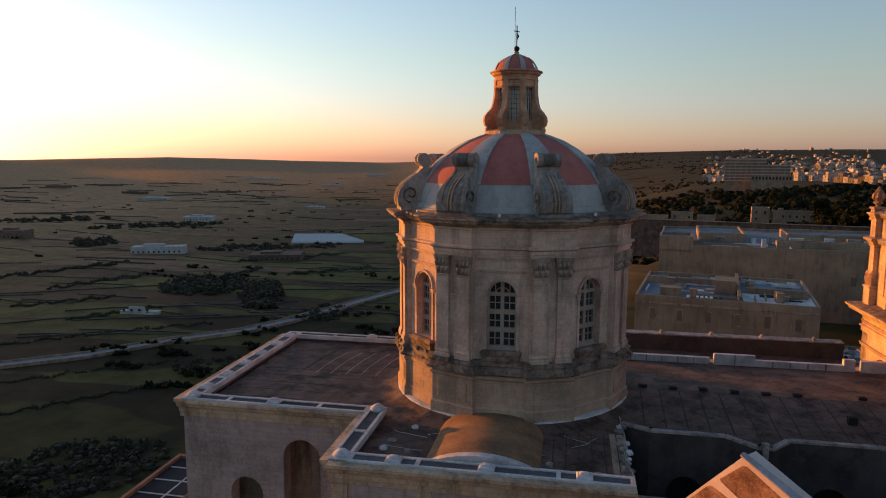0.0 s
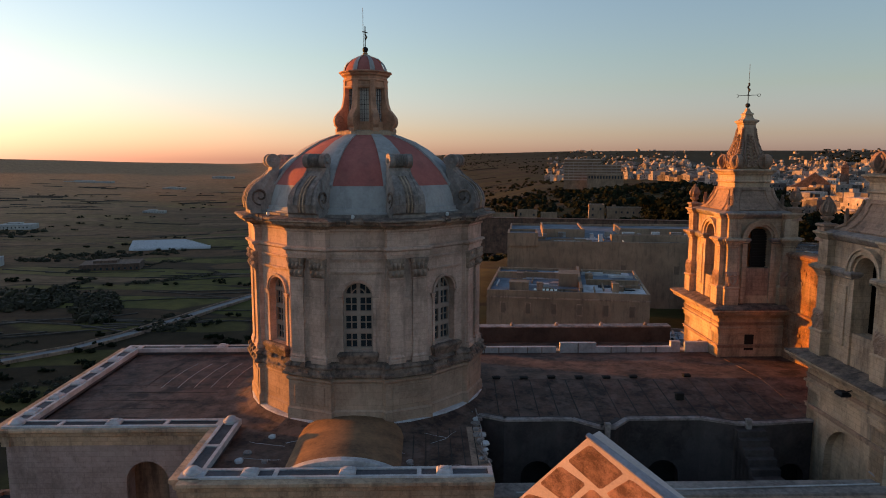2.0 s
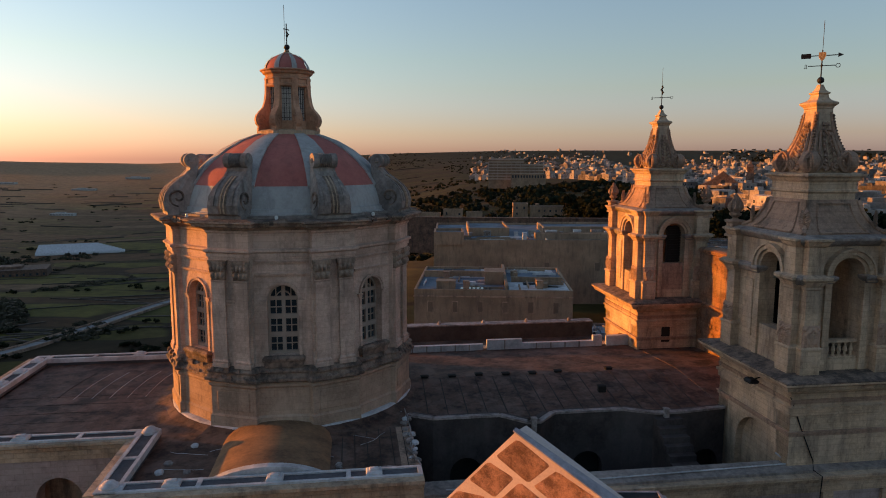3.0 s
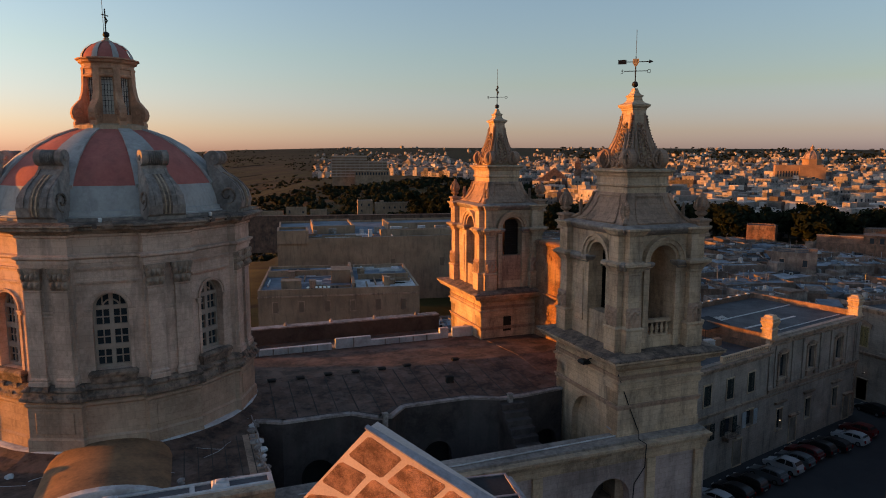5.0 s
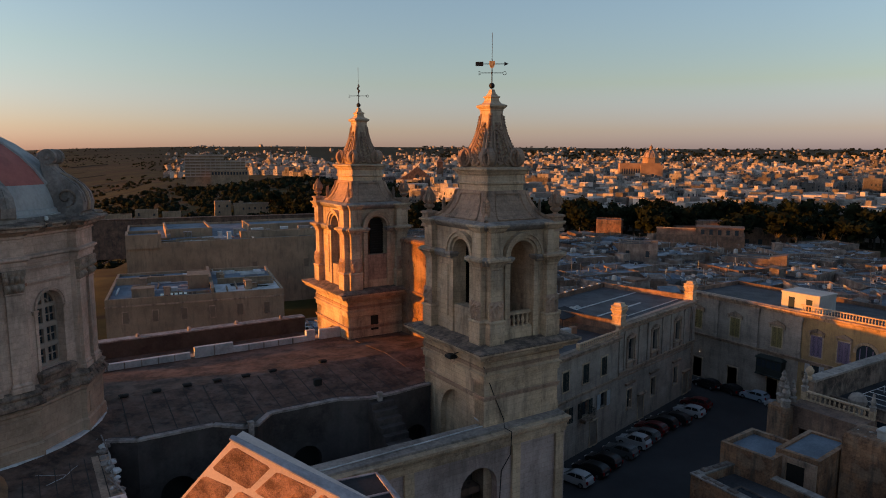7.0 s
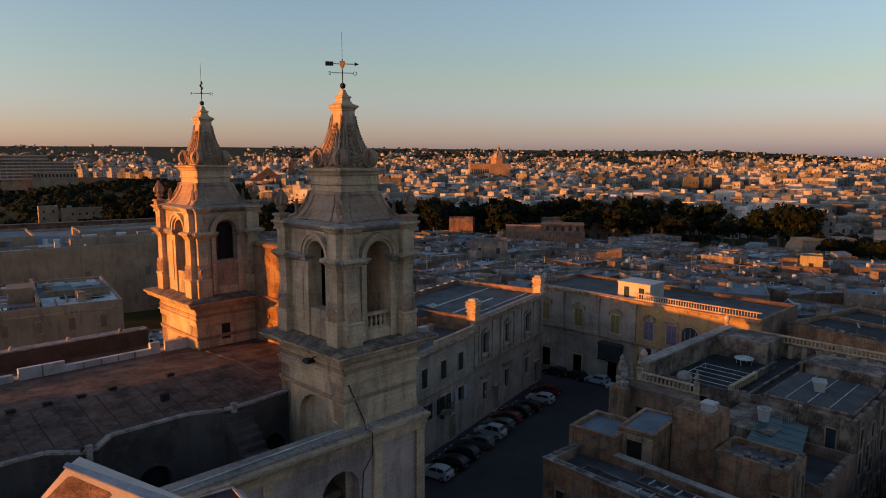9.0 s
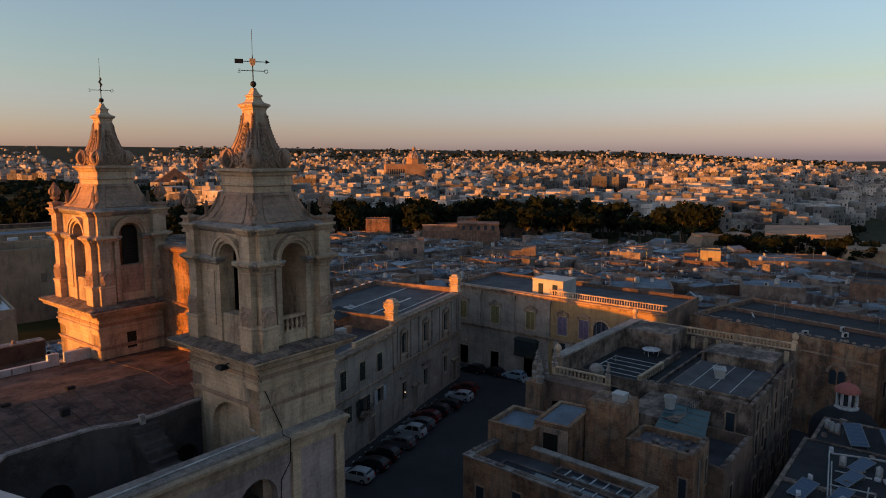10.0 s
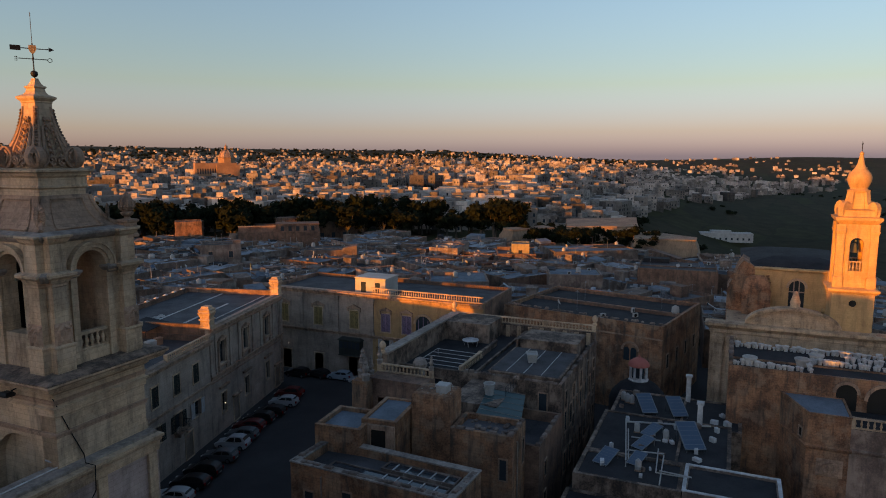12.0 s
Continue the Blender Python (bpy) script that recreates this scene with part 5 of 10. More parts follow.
    # posts where the bays meet, and a flight of stone steps
    for x, y in ((9.5, 33.9), (17.2, 34.3)):
        bm = fresh()
        stack(bm, rect(x - 0.13, x + 0.13, y - 0.13, y + 0.13), [(0, 21.5), (0, 22.2), (0.03, 22.22), (0.03, 22.26), (-0.05, 22.3)])
        put("roof_post", bm, WORNCOPE)
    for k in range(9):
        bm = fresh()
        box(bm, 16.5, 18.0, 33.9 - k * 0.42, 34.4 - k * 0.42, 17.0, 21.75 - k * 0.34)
        put("step", bm, DARK_RENDER)
    # aisle: outer wall with a broad ledge, sunk roof behind
    bm = fresh()
    panel(bm, 23.6, 20.85, [(7.0, 8.4, 13.2, 17.3, True), (16.2, 18.65, 10.5, 19.1, True)], 0.9, Matrix.Translation((2.9, 28.55, 0)))
    put("aisle_wall", bm, ROSE)
    bm = fresh()
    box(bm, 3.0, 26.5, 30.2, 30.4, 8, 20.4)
    put("aisle_inner_wall", bm, DARK_RENDER)
    bm = fresh()
    cornice(bm, (2.9, 28.55), (26.5, 28.55), (0, -1), 20.95)
    put("aisle_cornice", bm, STONE)
    bm = fresh()
    box(bm, 2.9, 26.4, 28.45, 29.75, 20.9, 21.08)
    put("aisle_ledge", bm, STONE_G)
    for x in (9.6, 15.6, 22.5, 25.7):
        bm = fresh()
        box(bm, x, x + 0.55, 28.37, 28.57, 0, 19.95)
        put("wall_strip", bm, STONE)
    bm = fresh()
    box(bm, 2.9, 21.3, 29.4, 35.0, 17.2, 17.6)
    put("aisle_roof", bm, ROOF)
    bm = fresh()
    tube(bm, [(4.0, 28.7, 21.15), (12, 28.9, 21.13), (21.2, 29.2, 21.14), (21.0, 29.6, 21.3), (20.9, 29.9, 21.4)], 0.04, 5)
    put("cable", bm, COPE, label="pale cable along the ledge")
    # facade block between the towers
    bm = fresh()
    box(bm, 21.3, 25.6, 35.4, 47.1, 0, 21.4)
    put("facade_block", bm, STONE)
    bm = fresh()
    stack(bm, rect(25.6, 27.0, 35.6, 46.9), [(0, 21.5), (0, 25.3), (0.18, 25.4), (0.18, 25.55), (0, 25.62), (0, 29.2), (0.12, 29.3), (0.12, 29.5), (-0.1, 29.6)])
    front = put("facade_wall", bm, OCHRE, label="rough unfinished back of the church front's upper wall")
    rnd = random.Random(6)
    for k in range(70):
        # uneven stones left standing proud of the unfinished masonry
        bm = fresh()
        y, z, w = rnd.uniform(38.5, 46.6), rnd.choice((22.4, 23.1, 23.8, 24.5, 26.2, 26.9, 27.6, 28.3)) + rnd.uniform(-0.15, 0.15), rnd.uniform(0.15, 0.4)
        stack(bm, rect(25.6 - rnd.uniform(0.02, 0.06), 25.7, y - w, y + w), [(0, z), (0, z + rnd.uniform(0.2, 0.32))])
        put("proud_stone", bm, OCHRE, front)
    # the nave roof runs on behind it
    bm = fresh()
    rows = [[bm.verts.new((x, y, z)) for y, z in ((35.5, 21.82), (41.2, 22.27), (49.0, 21.8), (49.0, 21.0), (35.5, 21.0))] for x in (21.2, 25.65)]
    for k in range(5):
        bm.faces.new((rows[0][k], rows[0][(k + 1) % 5], rows[1][(k + 1) % 5], rows[1][k]))
    bm.faces.new(rows[0]), bm.faces.new(rows[1][::-1])
    put("nave_roof_end", bm, ROOF)
    # the far aisle: its roof and dark rubble parapet
    bm = fresh()
    box(bm, -8, 21, y1 + 0.8, 57.0, 19.9, 20.3)
    put("far_aisle_roof", bm, ROOF)
    bm = fresh()
    box(bm, -8, 21.2, 57.0, 57.9, 0, 21.6)
    wall = put("far_aisle_wall", bm, DARKSTONE, label="dark rubble wall with a pale coping")
    bm = fresh()
    box(bm, -8, 21.2, 56.95, 57.95, 21.6, 21.7)
    put("wall_coping", bm, WORNCOPE, wall)
    for k in range(5):
        bm = fresh()
        lathe(bm, [(0.16, 21.7), (0.16, 21.85), (0.1, 21.95), (0.02, 22.0)], 10, Matrix.Translation((3.5 + k * 3.9, 57.4, 0)))
        put("coping_knob", bm, WORNCOPE, wall)
    bm = fresh()
    box(bm, 25.6, 26.6, 29.3, 53.0, 0, 21.5)
    put("west_front", bm, STONE)
    # far parapet: whitewashed panels in stepped lengths
    for xa, xb, h in ((3.2, 9.6, 0.42), (9.9, 12.6, 0.72), (12.6, 18.2, 0.4), (18.2, 18.9, 0.8), (19.3, 21.2, 0.75), (21.2, 22.0, 0.45)):
        bm = fresh()
        box(bm, xa, xb, y1 - 0.2, y1 + 0.15, 21.6, 21.8 + h)
        w = put("far_parapet", bm, COPE, label="whitewashed parapet wall")
        n = max(1, int((xb - xa) / 0.95))
        for k in range(1, n):
            bm = fresh()
            x = xa + (xb - xa) * k / n
            box(bm, x - 0.04, x + 0.04, y1 - 0.26, y1 - 0.18, 21.6, 21.8 + h)
            put("joint", bm, STONE_G, w)
    # small vents and stones on the roof
    rnd = random.Random(4)
    for k in range(8):
        bm = fresh()
        x, y = 4.4 + k * 1.75, 41.5 + rnd.uniform(-0.2, 0.2) - (3.5 if k == 6 else 0)
        stack(bm, rect(x - 0.22, x + 0.22, y - 0.14, y + 0.14), [(0, 21.8), (0, 22.34), (0.06, 22.36), (-0.05, 22.42)])
        put("roof_vent", bm, DARK)
    # parapets, in the plan's metres too
    holder = body
    for a, b, inward, knobs in (((x0, y0), (-10.8, y0), (0, 1), 1), ((-10.75, y0 + 0.85), (-10.75, yf), (1, 0), 0), ((-9.9, yf), (x1, yf), (0, 1), 3), ((x0, y1 + 0.4), (x0, y0 + 0.85), (1, 0), 6), ((x0 + 0.85, y1 + 0.4), (-9.0, y1 + 0.4), (0, -1), 1)):
        parapet(holder, Vector(a) + Vector((3.6, -41.2)), Vector(b) + Vector((3.6, -41.2)), inward, knobs)
    for x, y in ((-10.3, 28.5), (-10.3, 34.4), (-21.4, 34.4)):
        bm = fresh()
        lathe(bm, [(0.4, PAR_Z - 0.1), (0.4, PAR_Z + 0.08), (0.3, PAR_Z + 0.14), (0.24, PAR_Z + 0.22), (0.12, PAR_Z + 0.27), (0.02, PAR_Z + 0.28)], 16, Matrix.Translation((x, y, 0)))
        put("corner_knob", bm, COPE, smooth=True)


DARKSTONE = surface("dark_rubble_wall", (0.085, 0.07, 0.06), (0.034, 0.028, 0.025), bump=0.6, fine=3.0, relief=0.06)
WORNCOPE = surface("worn_grey_coping", (0.36, 0.31, 0.29), (0.14, 0.115, 0.105), big=1.2, fine=6.0, bump=0.6, hard=0.04)
SEAM = surface("dark_roof_seam", (0.05, 0.04, 0.035), (0.03, 0.025, 0.022), bump=0.1)
# warmer screed than the roof, with low sun put into its colour
VAULT = surface("sunlit_ochre_screed", (0.3, 0.165, 0.085), (0.12, 0.07, 0.042), bump=0.3, big=0.5)
build_body()


# ---- gable of the neighbouring building, close below ----
def build_gable():
    """A gable wall of big squared stones in wide pale mortar, under a sloping lead-grey coping."""
    g = thing("stone_gable", pose(4.39, 17.46, 0, 0, 0, -45), "sunlit rubble gable with wide pale mortar and pale coping", "gable")
    top, sl, sr = 28.55, 1.13, 0.42  # apex height, slopes to either side
    wl_, wr = 6.0, 12.0
    bm = fresh()
    pts = [(-wl_, 0), (wr, 0), (wr, top - wr * sr), (0, top), (-wl_, top - wl_ * sl)]
    a, b = ([bm.verts.new((x, y, z)) for x, z in pts] for y in (0, 0.55))
    bm.faces.new(a), bm.faces.new(b[::-1])
    for i in range(5):
        j = (i + 1) % 5
        bm.faces.new((a[i], b[i], b[j], a[j]))
    part("gable_wall", bm, MORTAR, g, "pale mortar bed")
    # big stones: rows along the right slope, joints along the left one
    rnd = random.Random(12)
    right, left = Vector((1, -sr)).normalized(), Vector((-1, -sl)).normalized()
    rows = [0.12, 1.25, 2.45, 3.6, 4.8, 6.0]
    for n_, (b0, b1) in enumerate(zip(rows, rows[1:])):
        u0 = -1.6 if n_ else 0.06
        while u0 < 9.0:
            u1 = u0 + rnd.uniform(1.0, 1.75)
            gap = rnd.uniform(0.075, 0.11)
            q = [Vector((0, top)) + right * (u_ + rnd.uniform(-0.05, 0.05)) + left * (b_ + rnd.uniform(-0.05, 0.05)) for u_, b_ in ((u0 + gap, b0 + gap), (u0 + gap, b1 - gap), (u1 - gap, b1 - gap), (u1 - gap, b0 + gap))]
            u0 = u1
            q = [Vector((p.x, min(p.y, top - 0.1 - (p.x * sr if p.x > 0 else -p.x * sl)))) for p in q]
            area = abs(sum(q[i].x * q[(i + 1) % 4].y - q[(i + 1) % 4].x * q[i].y for i in range(4))) / 2
            if area < 0.2 or max(p.x for p in q) > 11 or min(p.y for p in q) < 21.5:
                continue
            c = sum(q, Vector((0, 0))) / 4
            # cut the corners off, so that the stones read as worn
            o = []
            for i in range(4):
                o += [q[i].lerp(q[i - 1], rnd.uniform(0.04, 0.1)), q[i].lerp(q[(i + 1) % 4], rnd.uniform(0.04, 0.1))]
            bm = fresh()
            r0 = [bm.verts.new((p.x, 0.02, p.y)) for p in o]
            r1 = [bm.verts.new((p.x, -0.002, p.y)) for p in o]
            r2 = [bm.verts.new((c.x + (p.x - c.x) * 0.965, -0.007 - rnd.uniform(0, 0.006), c.y + (p.y - c.y) * 0.965)) for p in o]
            for u_, v_ in ((r0, r1), (r1, r2)):
                for i in range(8):
                    bm.faces.new((u_[i], u_[(i + 1) % 8], v_[(i + 1) % 8], v_[i]))
            bm.faces.new(r2)
            part("stone", bm, PINKSTONE, g)
    # coping on the right slope: a broad rounded lead-grey roll, then the roof behind
    bm = fresh()
    rows = []
    for x in (-0.06, 0.6, 2, 4, 7, wr):
        z = top - x * sr
        f = 0.24 + 0.15 * max(0.0, x)
        rows.append([bm.verts.new((x, y, z + h)) for y, h in ((-0.06, -0.03), (-0.06, 0.01), (-0.02, 0.03), (0.25 * f, 0.05), (0.55 * f, 0.03), (0.62 * f, -0.1))])
    for p, q in zip(rows, rows[1:]):
        for k in range(5):
            bm.faces.new((p[k], p[k + 1], q[k + 1], q[k]))
    bm.faces.new(rows[0]), bm.faces.new(rows[-1][::-1])
    part("coping", bm, LEADGREY, g, "smooth lead-grey coping", smooth=True)
    bm = fresh()
    v = [bm.verts.new(p) for p in ((0.6, 0.5, top - 0.6), (wr, 0.5, top - wr * sr - 0.3), (wr, 3.0, top - wr * sr - 3.2), (0.6, 3.0, top - 3.6), (0.6, 0.5, 10), (wr, 0.5, 10), (wr, 3.0, 10), (0.6, 3.0, 10))]
    for f in ((0, 1, 2, 3), (4, 7, 6, 5), (0, 4, 5, 1), (1, 5, 6, 2), (2, 6, 7, 3), (3, 7, 4, 0)):
        bm.faces.new([v[i] for i in f])
    part("roof_back", bm, ROOFG, g)
    # unseen wing added to keep a strip of sun off the corner house
    bm = fresh()
    box(bm, wr, wr + 14.0, 0.5, 3.0, 0, 19.0)
    part("side_wing", bm, STONE_B, g)


MORTAR = surface("pale_mortar", (0.7, 0.56, 0.5), (0.46, 0.36, 0.32), bump=0.2, fine=14)
PINKSTONE = surface("pitted_pinkish_stone", (0.5, 0.27, 0.19), (0.17, 0.088, 0.06), big=2.2, fine=26, bump=1.0, relief=0.05, hard=0.05, objects=0.25)
LEADGREY = surface("lead_grey_cement", (0.42, 0.37, 0.39), (0.2, 0.175, 0.185), big=0.8, bump=0.25)
build_gable()

rl = thing("roof_light", pose(10.5, 22.2, -1.0, 0, 0, -8), "low lead roof light with pale glazing bars", "roof light")
bm = fresh()
stack(bm, rect(-1.1, 1.1, -1.9, 1.9), [(0.4, 8.0), (0.4, 23.6), (0.0, 23.9), (0, 24.0)])
part("curb", bm, LEADGREY, rl)
bm = fresh()
box(bm, -0.95, 0.95, -1.75, 1.75, 24.0, 24.03)
part("pane", bm, ROOFD, rl, "dull dark sheet")
for y in (-1.8, -0.05, 1.7):
    bm = fresh()
    box(bm, -1.05, 1.05, y, y + 0.1, 24.0, 24.07)
    part("glazing_bar", bm, LEADGREY, rl)
for x in (-1.05, 0.95):
    bm = fresh()
    box(bm, x, x + 0.1, -1.8, 1.8, 24.0, 24.075)
    part("glazing_bar", bm, LEADGREY, rl)

# flood lamp and hanging cable on the nearer tower
fl = thing("flood_lamp", pose(20.9, 31.5, 24.7), "black flood lamp on a tower bracket", "flood lamp")
bm = fresh()
stack(bm, rect(-0.75, -0.3, -0.28, 0.28), [(0, -0.14), (0.03, -0.02), (-0.06, 0.08)])
part("lamp_head", bm, IRON, fl)
bm = fresh()
tube(bm, [(-0.4, 0, 0.02), (-0.1, 0, 0.1), (0.12, 0, 0.1)], 0.035, 5)
part("bracket", bm, IRON, fl)
bm = fresh()
tube(bm, [(20.9, 29.03, 24.6), (21.6, 29.03, 22.9), (22.3, 29.0, 21.3), (21.9, 28.4, 21.12), (22.1, 28.0, 20.98), (22.2, 28.2, 19.6), (21.8, 28.5, 18.6), (21.6, 28.52, 15.0)], 0.03, 5)
single("cable", bm, IRON, "dark cable hanging down the church wall", "cable")

# ---- palaces round the square ----
def facade(parent, m, width, height, rows, thick=0.6, mat=None, frame_mat=None):
    """A storeyed front: rows of (z0, z1, [x centres], half width, arched). Each opening goes through; behind it a dark window with bars."""
    bm = fresh()
    cuts = sorted({0.0, height} | {r[0] - 0.3 for r in rows})
    for za, zb in zip(cuts, cuts[1:]):
        hs = []
        for z0, z1, xs, hw, arched in rows:
            if za <= z0 - 0.29 < zb:
                hs = [(x - hw, x + hw, z0 - za, z1 - za, arched) for x in xs]
        panel(bm, width, zb - za, hs, thick, m @ Matrix.Translation((0, 0, za)), 8)
    wall = part("front_wall", bm, mat or PLASTER, parent)
    for z0, z1, xs, hw, arched in rows:
        for x in xs:
            bm = fresh()
            box(bm, x - hw - 0.05, x + hw + 0.05, thick * 0.6, thick * 0.6 + 0.04, z0 - 0.05, z1 + 0.05, m)
            w = part("window", bm, GLASS, parent, "dark window")
            bm = fresh()
            box(bm, x - 0.04, x + 0.04, thick * 0.5, thick * 0.6, z0, z1, m)
            box(bm, x - hw, x + hw, thick * 0.5, thick * 0.6, (z0 + z1) / 2, (z0 + z1) / 2 + 0.07, m)
            part("window_frame", bm, frame_mat or IRON, w)
            bm = fresh()
            box(bm, x - hw - 0.2, x + hw + 0.2, -0.12, 0.02, z1 + 0.05, z1 + 0.22, m)
            box(bm, x - hw - 0.15, x + hw + 0.15, -0.12, 0.02, z0 - 0.16, z0 - 0.02, m)
            for s in (-1, 1):
                box(bm, x + s * (hw + 0.09) - 0.08, x + s * (hw + 0.09) + 0.08, -0.06, 0.02, z0 - 0.02, z1 + 0.05, m)
            part("surround", bm, STONE, w)
    return wall


def band(parent, m, width, z, out=0.22, high=0.35, mat=None, name="string_course"):
    bm = fresh()
    pts = [(0.05, z - high), (-out * 0.4, z - high), (-out * 0.5, z - high * 0.5), (-out, z - high * 0.3), (-out, z), (0.05, z + 0.04)]
    u = [bm.verts.new(m @ Vector((-0.05, y, zz))) for y, zz in pts]
    v = [bm.verts.new(m @ Vector((width + 0.05, y, zz))) for y, zz in pts]
    bm.faces.new(u), bm.faces.new(v[::-1])
    for i in range(len(pts)):
        j = (i + 1) % len(pts)
        bm.faces.new((u[i], v[i], v[j], u[j]))
    part(name, bm, mat or STONE_B, parent)


def shell(parent, width, depth, height, roof=None, par=0.7, mat=None):
    """Side and back walls and the flat roof behind a front that lies along local x at y = 0."""
    bm = fresh()
    box(bm, 0, 0.4, 0.6, depth, 0, height + par)
    part("side_wall", bm, mat or HOUSE, parent)
    bm = fresh()
    box(bm, width - 0.4, width, 0.6, depth, 0, height + par)
    part("side_wall", bm, mat or HOUSE, parent)
    bm = fresh()
    box(bm, 0.4, width - 0.4, depth - 0.4, depth, 0, height + par)
    part("back_wall", bm, mat or HOUSE, parent)
    bm = fresh()
    box(bm, 0.4, width - 0.4, 0.6, depth - 0.4, height - 0.3, height)
    part("flat_roof", bm, roof or ROOFG, parent)


def shutters(parent, m, x, hw, z0, z1, mat, ajar=False):
    """A pair of louvred leaves, closed in the opening or folded back on the wall."""
    for s in (-1, 1):
        bm = fresh()
        a = x + s * (hw * 1.55 if ajar else hw * 0.5)
        y = -0.14 if ajar else -0.04
        for u in (-1, 1):
            box(bm, a + u * hw * 0.46 - 0.05, a + u * hw * 0.46 + 0.05, y, y + 0.06, z0, z1, m)
        n = max(6, int((z1 - z0) / 0.14))
        for k in range(n + 1):
            z = z0 + (z1 - z0 - 0.08) * k / n
            box(bm, a - hw * 0.44, a + hw * 0.44, y + 0.01, y + 0.045, z, z + 0.09, m)
        part("shutter", bm, mat, parent)


def pediment(parent, m, x, hw, z, rise=0.55, mat=None):
    """A small triangular hood on two brackets."""
    bm = fresh()
    pts = [(x - hw - 0.35, z), (x + hw + 0.35, z), (x + hw + 0.35, z + 0.14), (x, z + rise), (x - hw - 0.35, z + 0.14)]
    a, b = ([bm.verts.new(m @ Vector((px, y, pz))) for px, pz in pts] for y in (-0.32, 0.02))
    bm.faces.new(a), bm.faces.new(b[::-1])
    for i in range(5):
        bm.faces.new((a[i], b[i], b[(i + 1) % 5], a[(i + 1) % 5]))
    for s in (-1, 1):
        box(bm, x + s * (hw + 0.18) - 0.1, x + s * (hw + 0.18) + 0.1, -0.24, 0.02, z - 0.5, z, m)
    part("window_hood", bm, mat or STONE_B, parent)


def balcony(parent, m, x, hw, z, mat, rail_h=0.95):
    """A stone slab on brackets with a barred iron rail."""
    bm = fresh()
    box(bm, x - hw, x + hw, -0.95, 0.02, z - 0.18, z, m)
    for s in (-1, 1):
        box(bm, x + s * hw * 0.7 - 0.12, x + s * hw * 0.7 + 0.12, -0.7, 0.02, z - 0.6, z - 0.18, m)
    slab = part("balcony", bm, STONE_B, parent)
    bm = fresh()
    for p, q in (((-hw, -0.9), (hw, -0.9)), ((-hw, -0.9), (-hw, 0)), ((hw, -0.9), (hw, 0))):
        n = max(3, int(math.dist(p, q) / 0.16))
        tube(bm, [m @ Vector((x + p[0], p[1], z + rail_h)), m @ Vector((x + q[0], q[1], z + rail_h))], 0.03, 4)
        for k in range(n + 1):
            c = Vector(p).lerp(Vector(q), k / n)
            tube(bm, [m @ Vector((x + c.x, c.y, z)), m @ Vector((x + c.x, c.y, z + rail_h))], 0.014, 4)
    part("railing", bm, mat, slab)


OCHRE_PLASTER = surface("ochre_plaster", (0.46, 0.29, 0.14), (0.27, 0.17, 0.085), streak=0.5, bump=0.2, courses=(0.9, 0.3), coursing=0.2)
PAINTG = surface("dark_green_shutter_paint", (0.03, 0.035, 0.03), (0.018, 0.02, 0.018), bump=0.1)
PAINTP = surface("faded_purple_shutter_paint", (0.22, 0.17, 0.26), (0.16, 0.12, 0.19), bump=0.1)
PAINTY = surface("faded_yellow_shutter_paint", (0.30, 0.22, 0.09), (0.22, 0.16, 0.07), bump=0.1)
PAINTW = surface("grey_white_shutter_paint", (0.42, 0.42, 0.42), (0.33, 0.33, 0.33), bump=0.1)
PAL_AZ = 76.3
turn = 90 - PAL_AZ
pa = thing("palazzo", pose(46.0, 55.2, 0, 0, 0, turn), "cream stone palace with dark shuttered windows and flat roof", "palace", "palaces round the square")
W1 = 19.0
I = Matrix()
xs = [2.6, 6.9, 11.2, 15.4]
facade(pa, I, W1, 13.2, [(0.1, 3.2, [4.8, 13.3], 0.8, True), (4.5, 6.4, xs, 0.75, False), (8.7, 11.0, xs, 0.62, False)])
for k, x in enumerate(xs):
    shutters(pa, I, x, 0.75, 4.5, 6.4, PAINTW if k == 3 else PAINTG, ajar=True)
    shutters(pa, I, x, 0.62, 8.7, 11.0, PAINTG)
balcony(pa, I, xs[2], 1.1, 4.45, IRON)
band(pa, I, W1, 7.6)
band(pa, I, W1, 13.0, 0.5, 0.6, STONE_B, "cornice")
shell(pa, W1, 14, 12.9)

pb = thing("palazzo", pose(46.0 + W1 * math.cos(radians(turn)), 55.2 + W1 * math.sin(radians(turn)), 0, 0, 0, turn), "stone palace with pedimented windows and lit corner pedestals", "palace", "palaces round the square")
W2 = 22.5
xs = [3.1, 9.8, 16.8]
facade(pb, I, W2, 14.6, [(0.1, 3.3, [6.4, 20.2], 0.75, True), (2.5, 5.1, xs, 0.6, False), (9.2, 12.1, xs, 0.68, False)])
for x in xs:
    pediment(pb, I, x, 0.68, 12.4, 0.5)
    bm = fresh()
    for s_ in (-1, 1):
        # carved jambs and a bracketed sill round each tall window
        stack(bm, rect(x + s_ * 1.0 - 0.17, x + s_ * 1.0 + 0.17, -0.14, 0.03), [(0.05, 8.3), (0.05, 8.75), (0, 8.85), (0, 12.1), (0.06, 12.2), (0.06, 12.36)])
    box(bm, x - 1.3, x + 1.3, -0.3, 0.03, 8.86, 9.05)
    part("window_surround", bm, STONE_B, pb)
    bm = fresh()
    stack(bm, rect(x - 1.15, x + 1.15, -0.2, 0.03), [(0, 5.85), (0.08, 5.95), (0.14, 6.08), (0.14, 6.2)])
    part("lintel_hood", bm, STONE_B, pb)
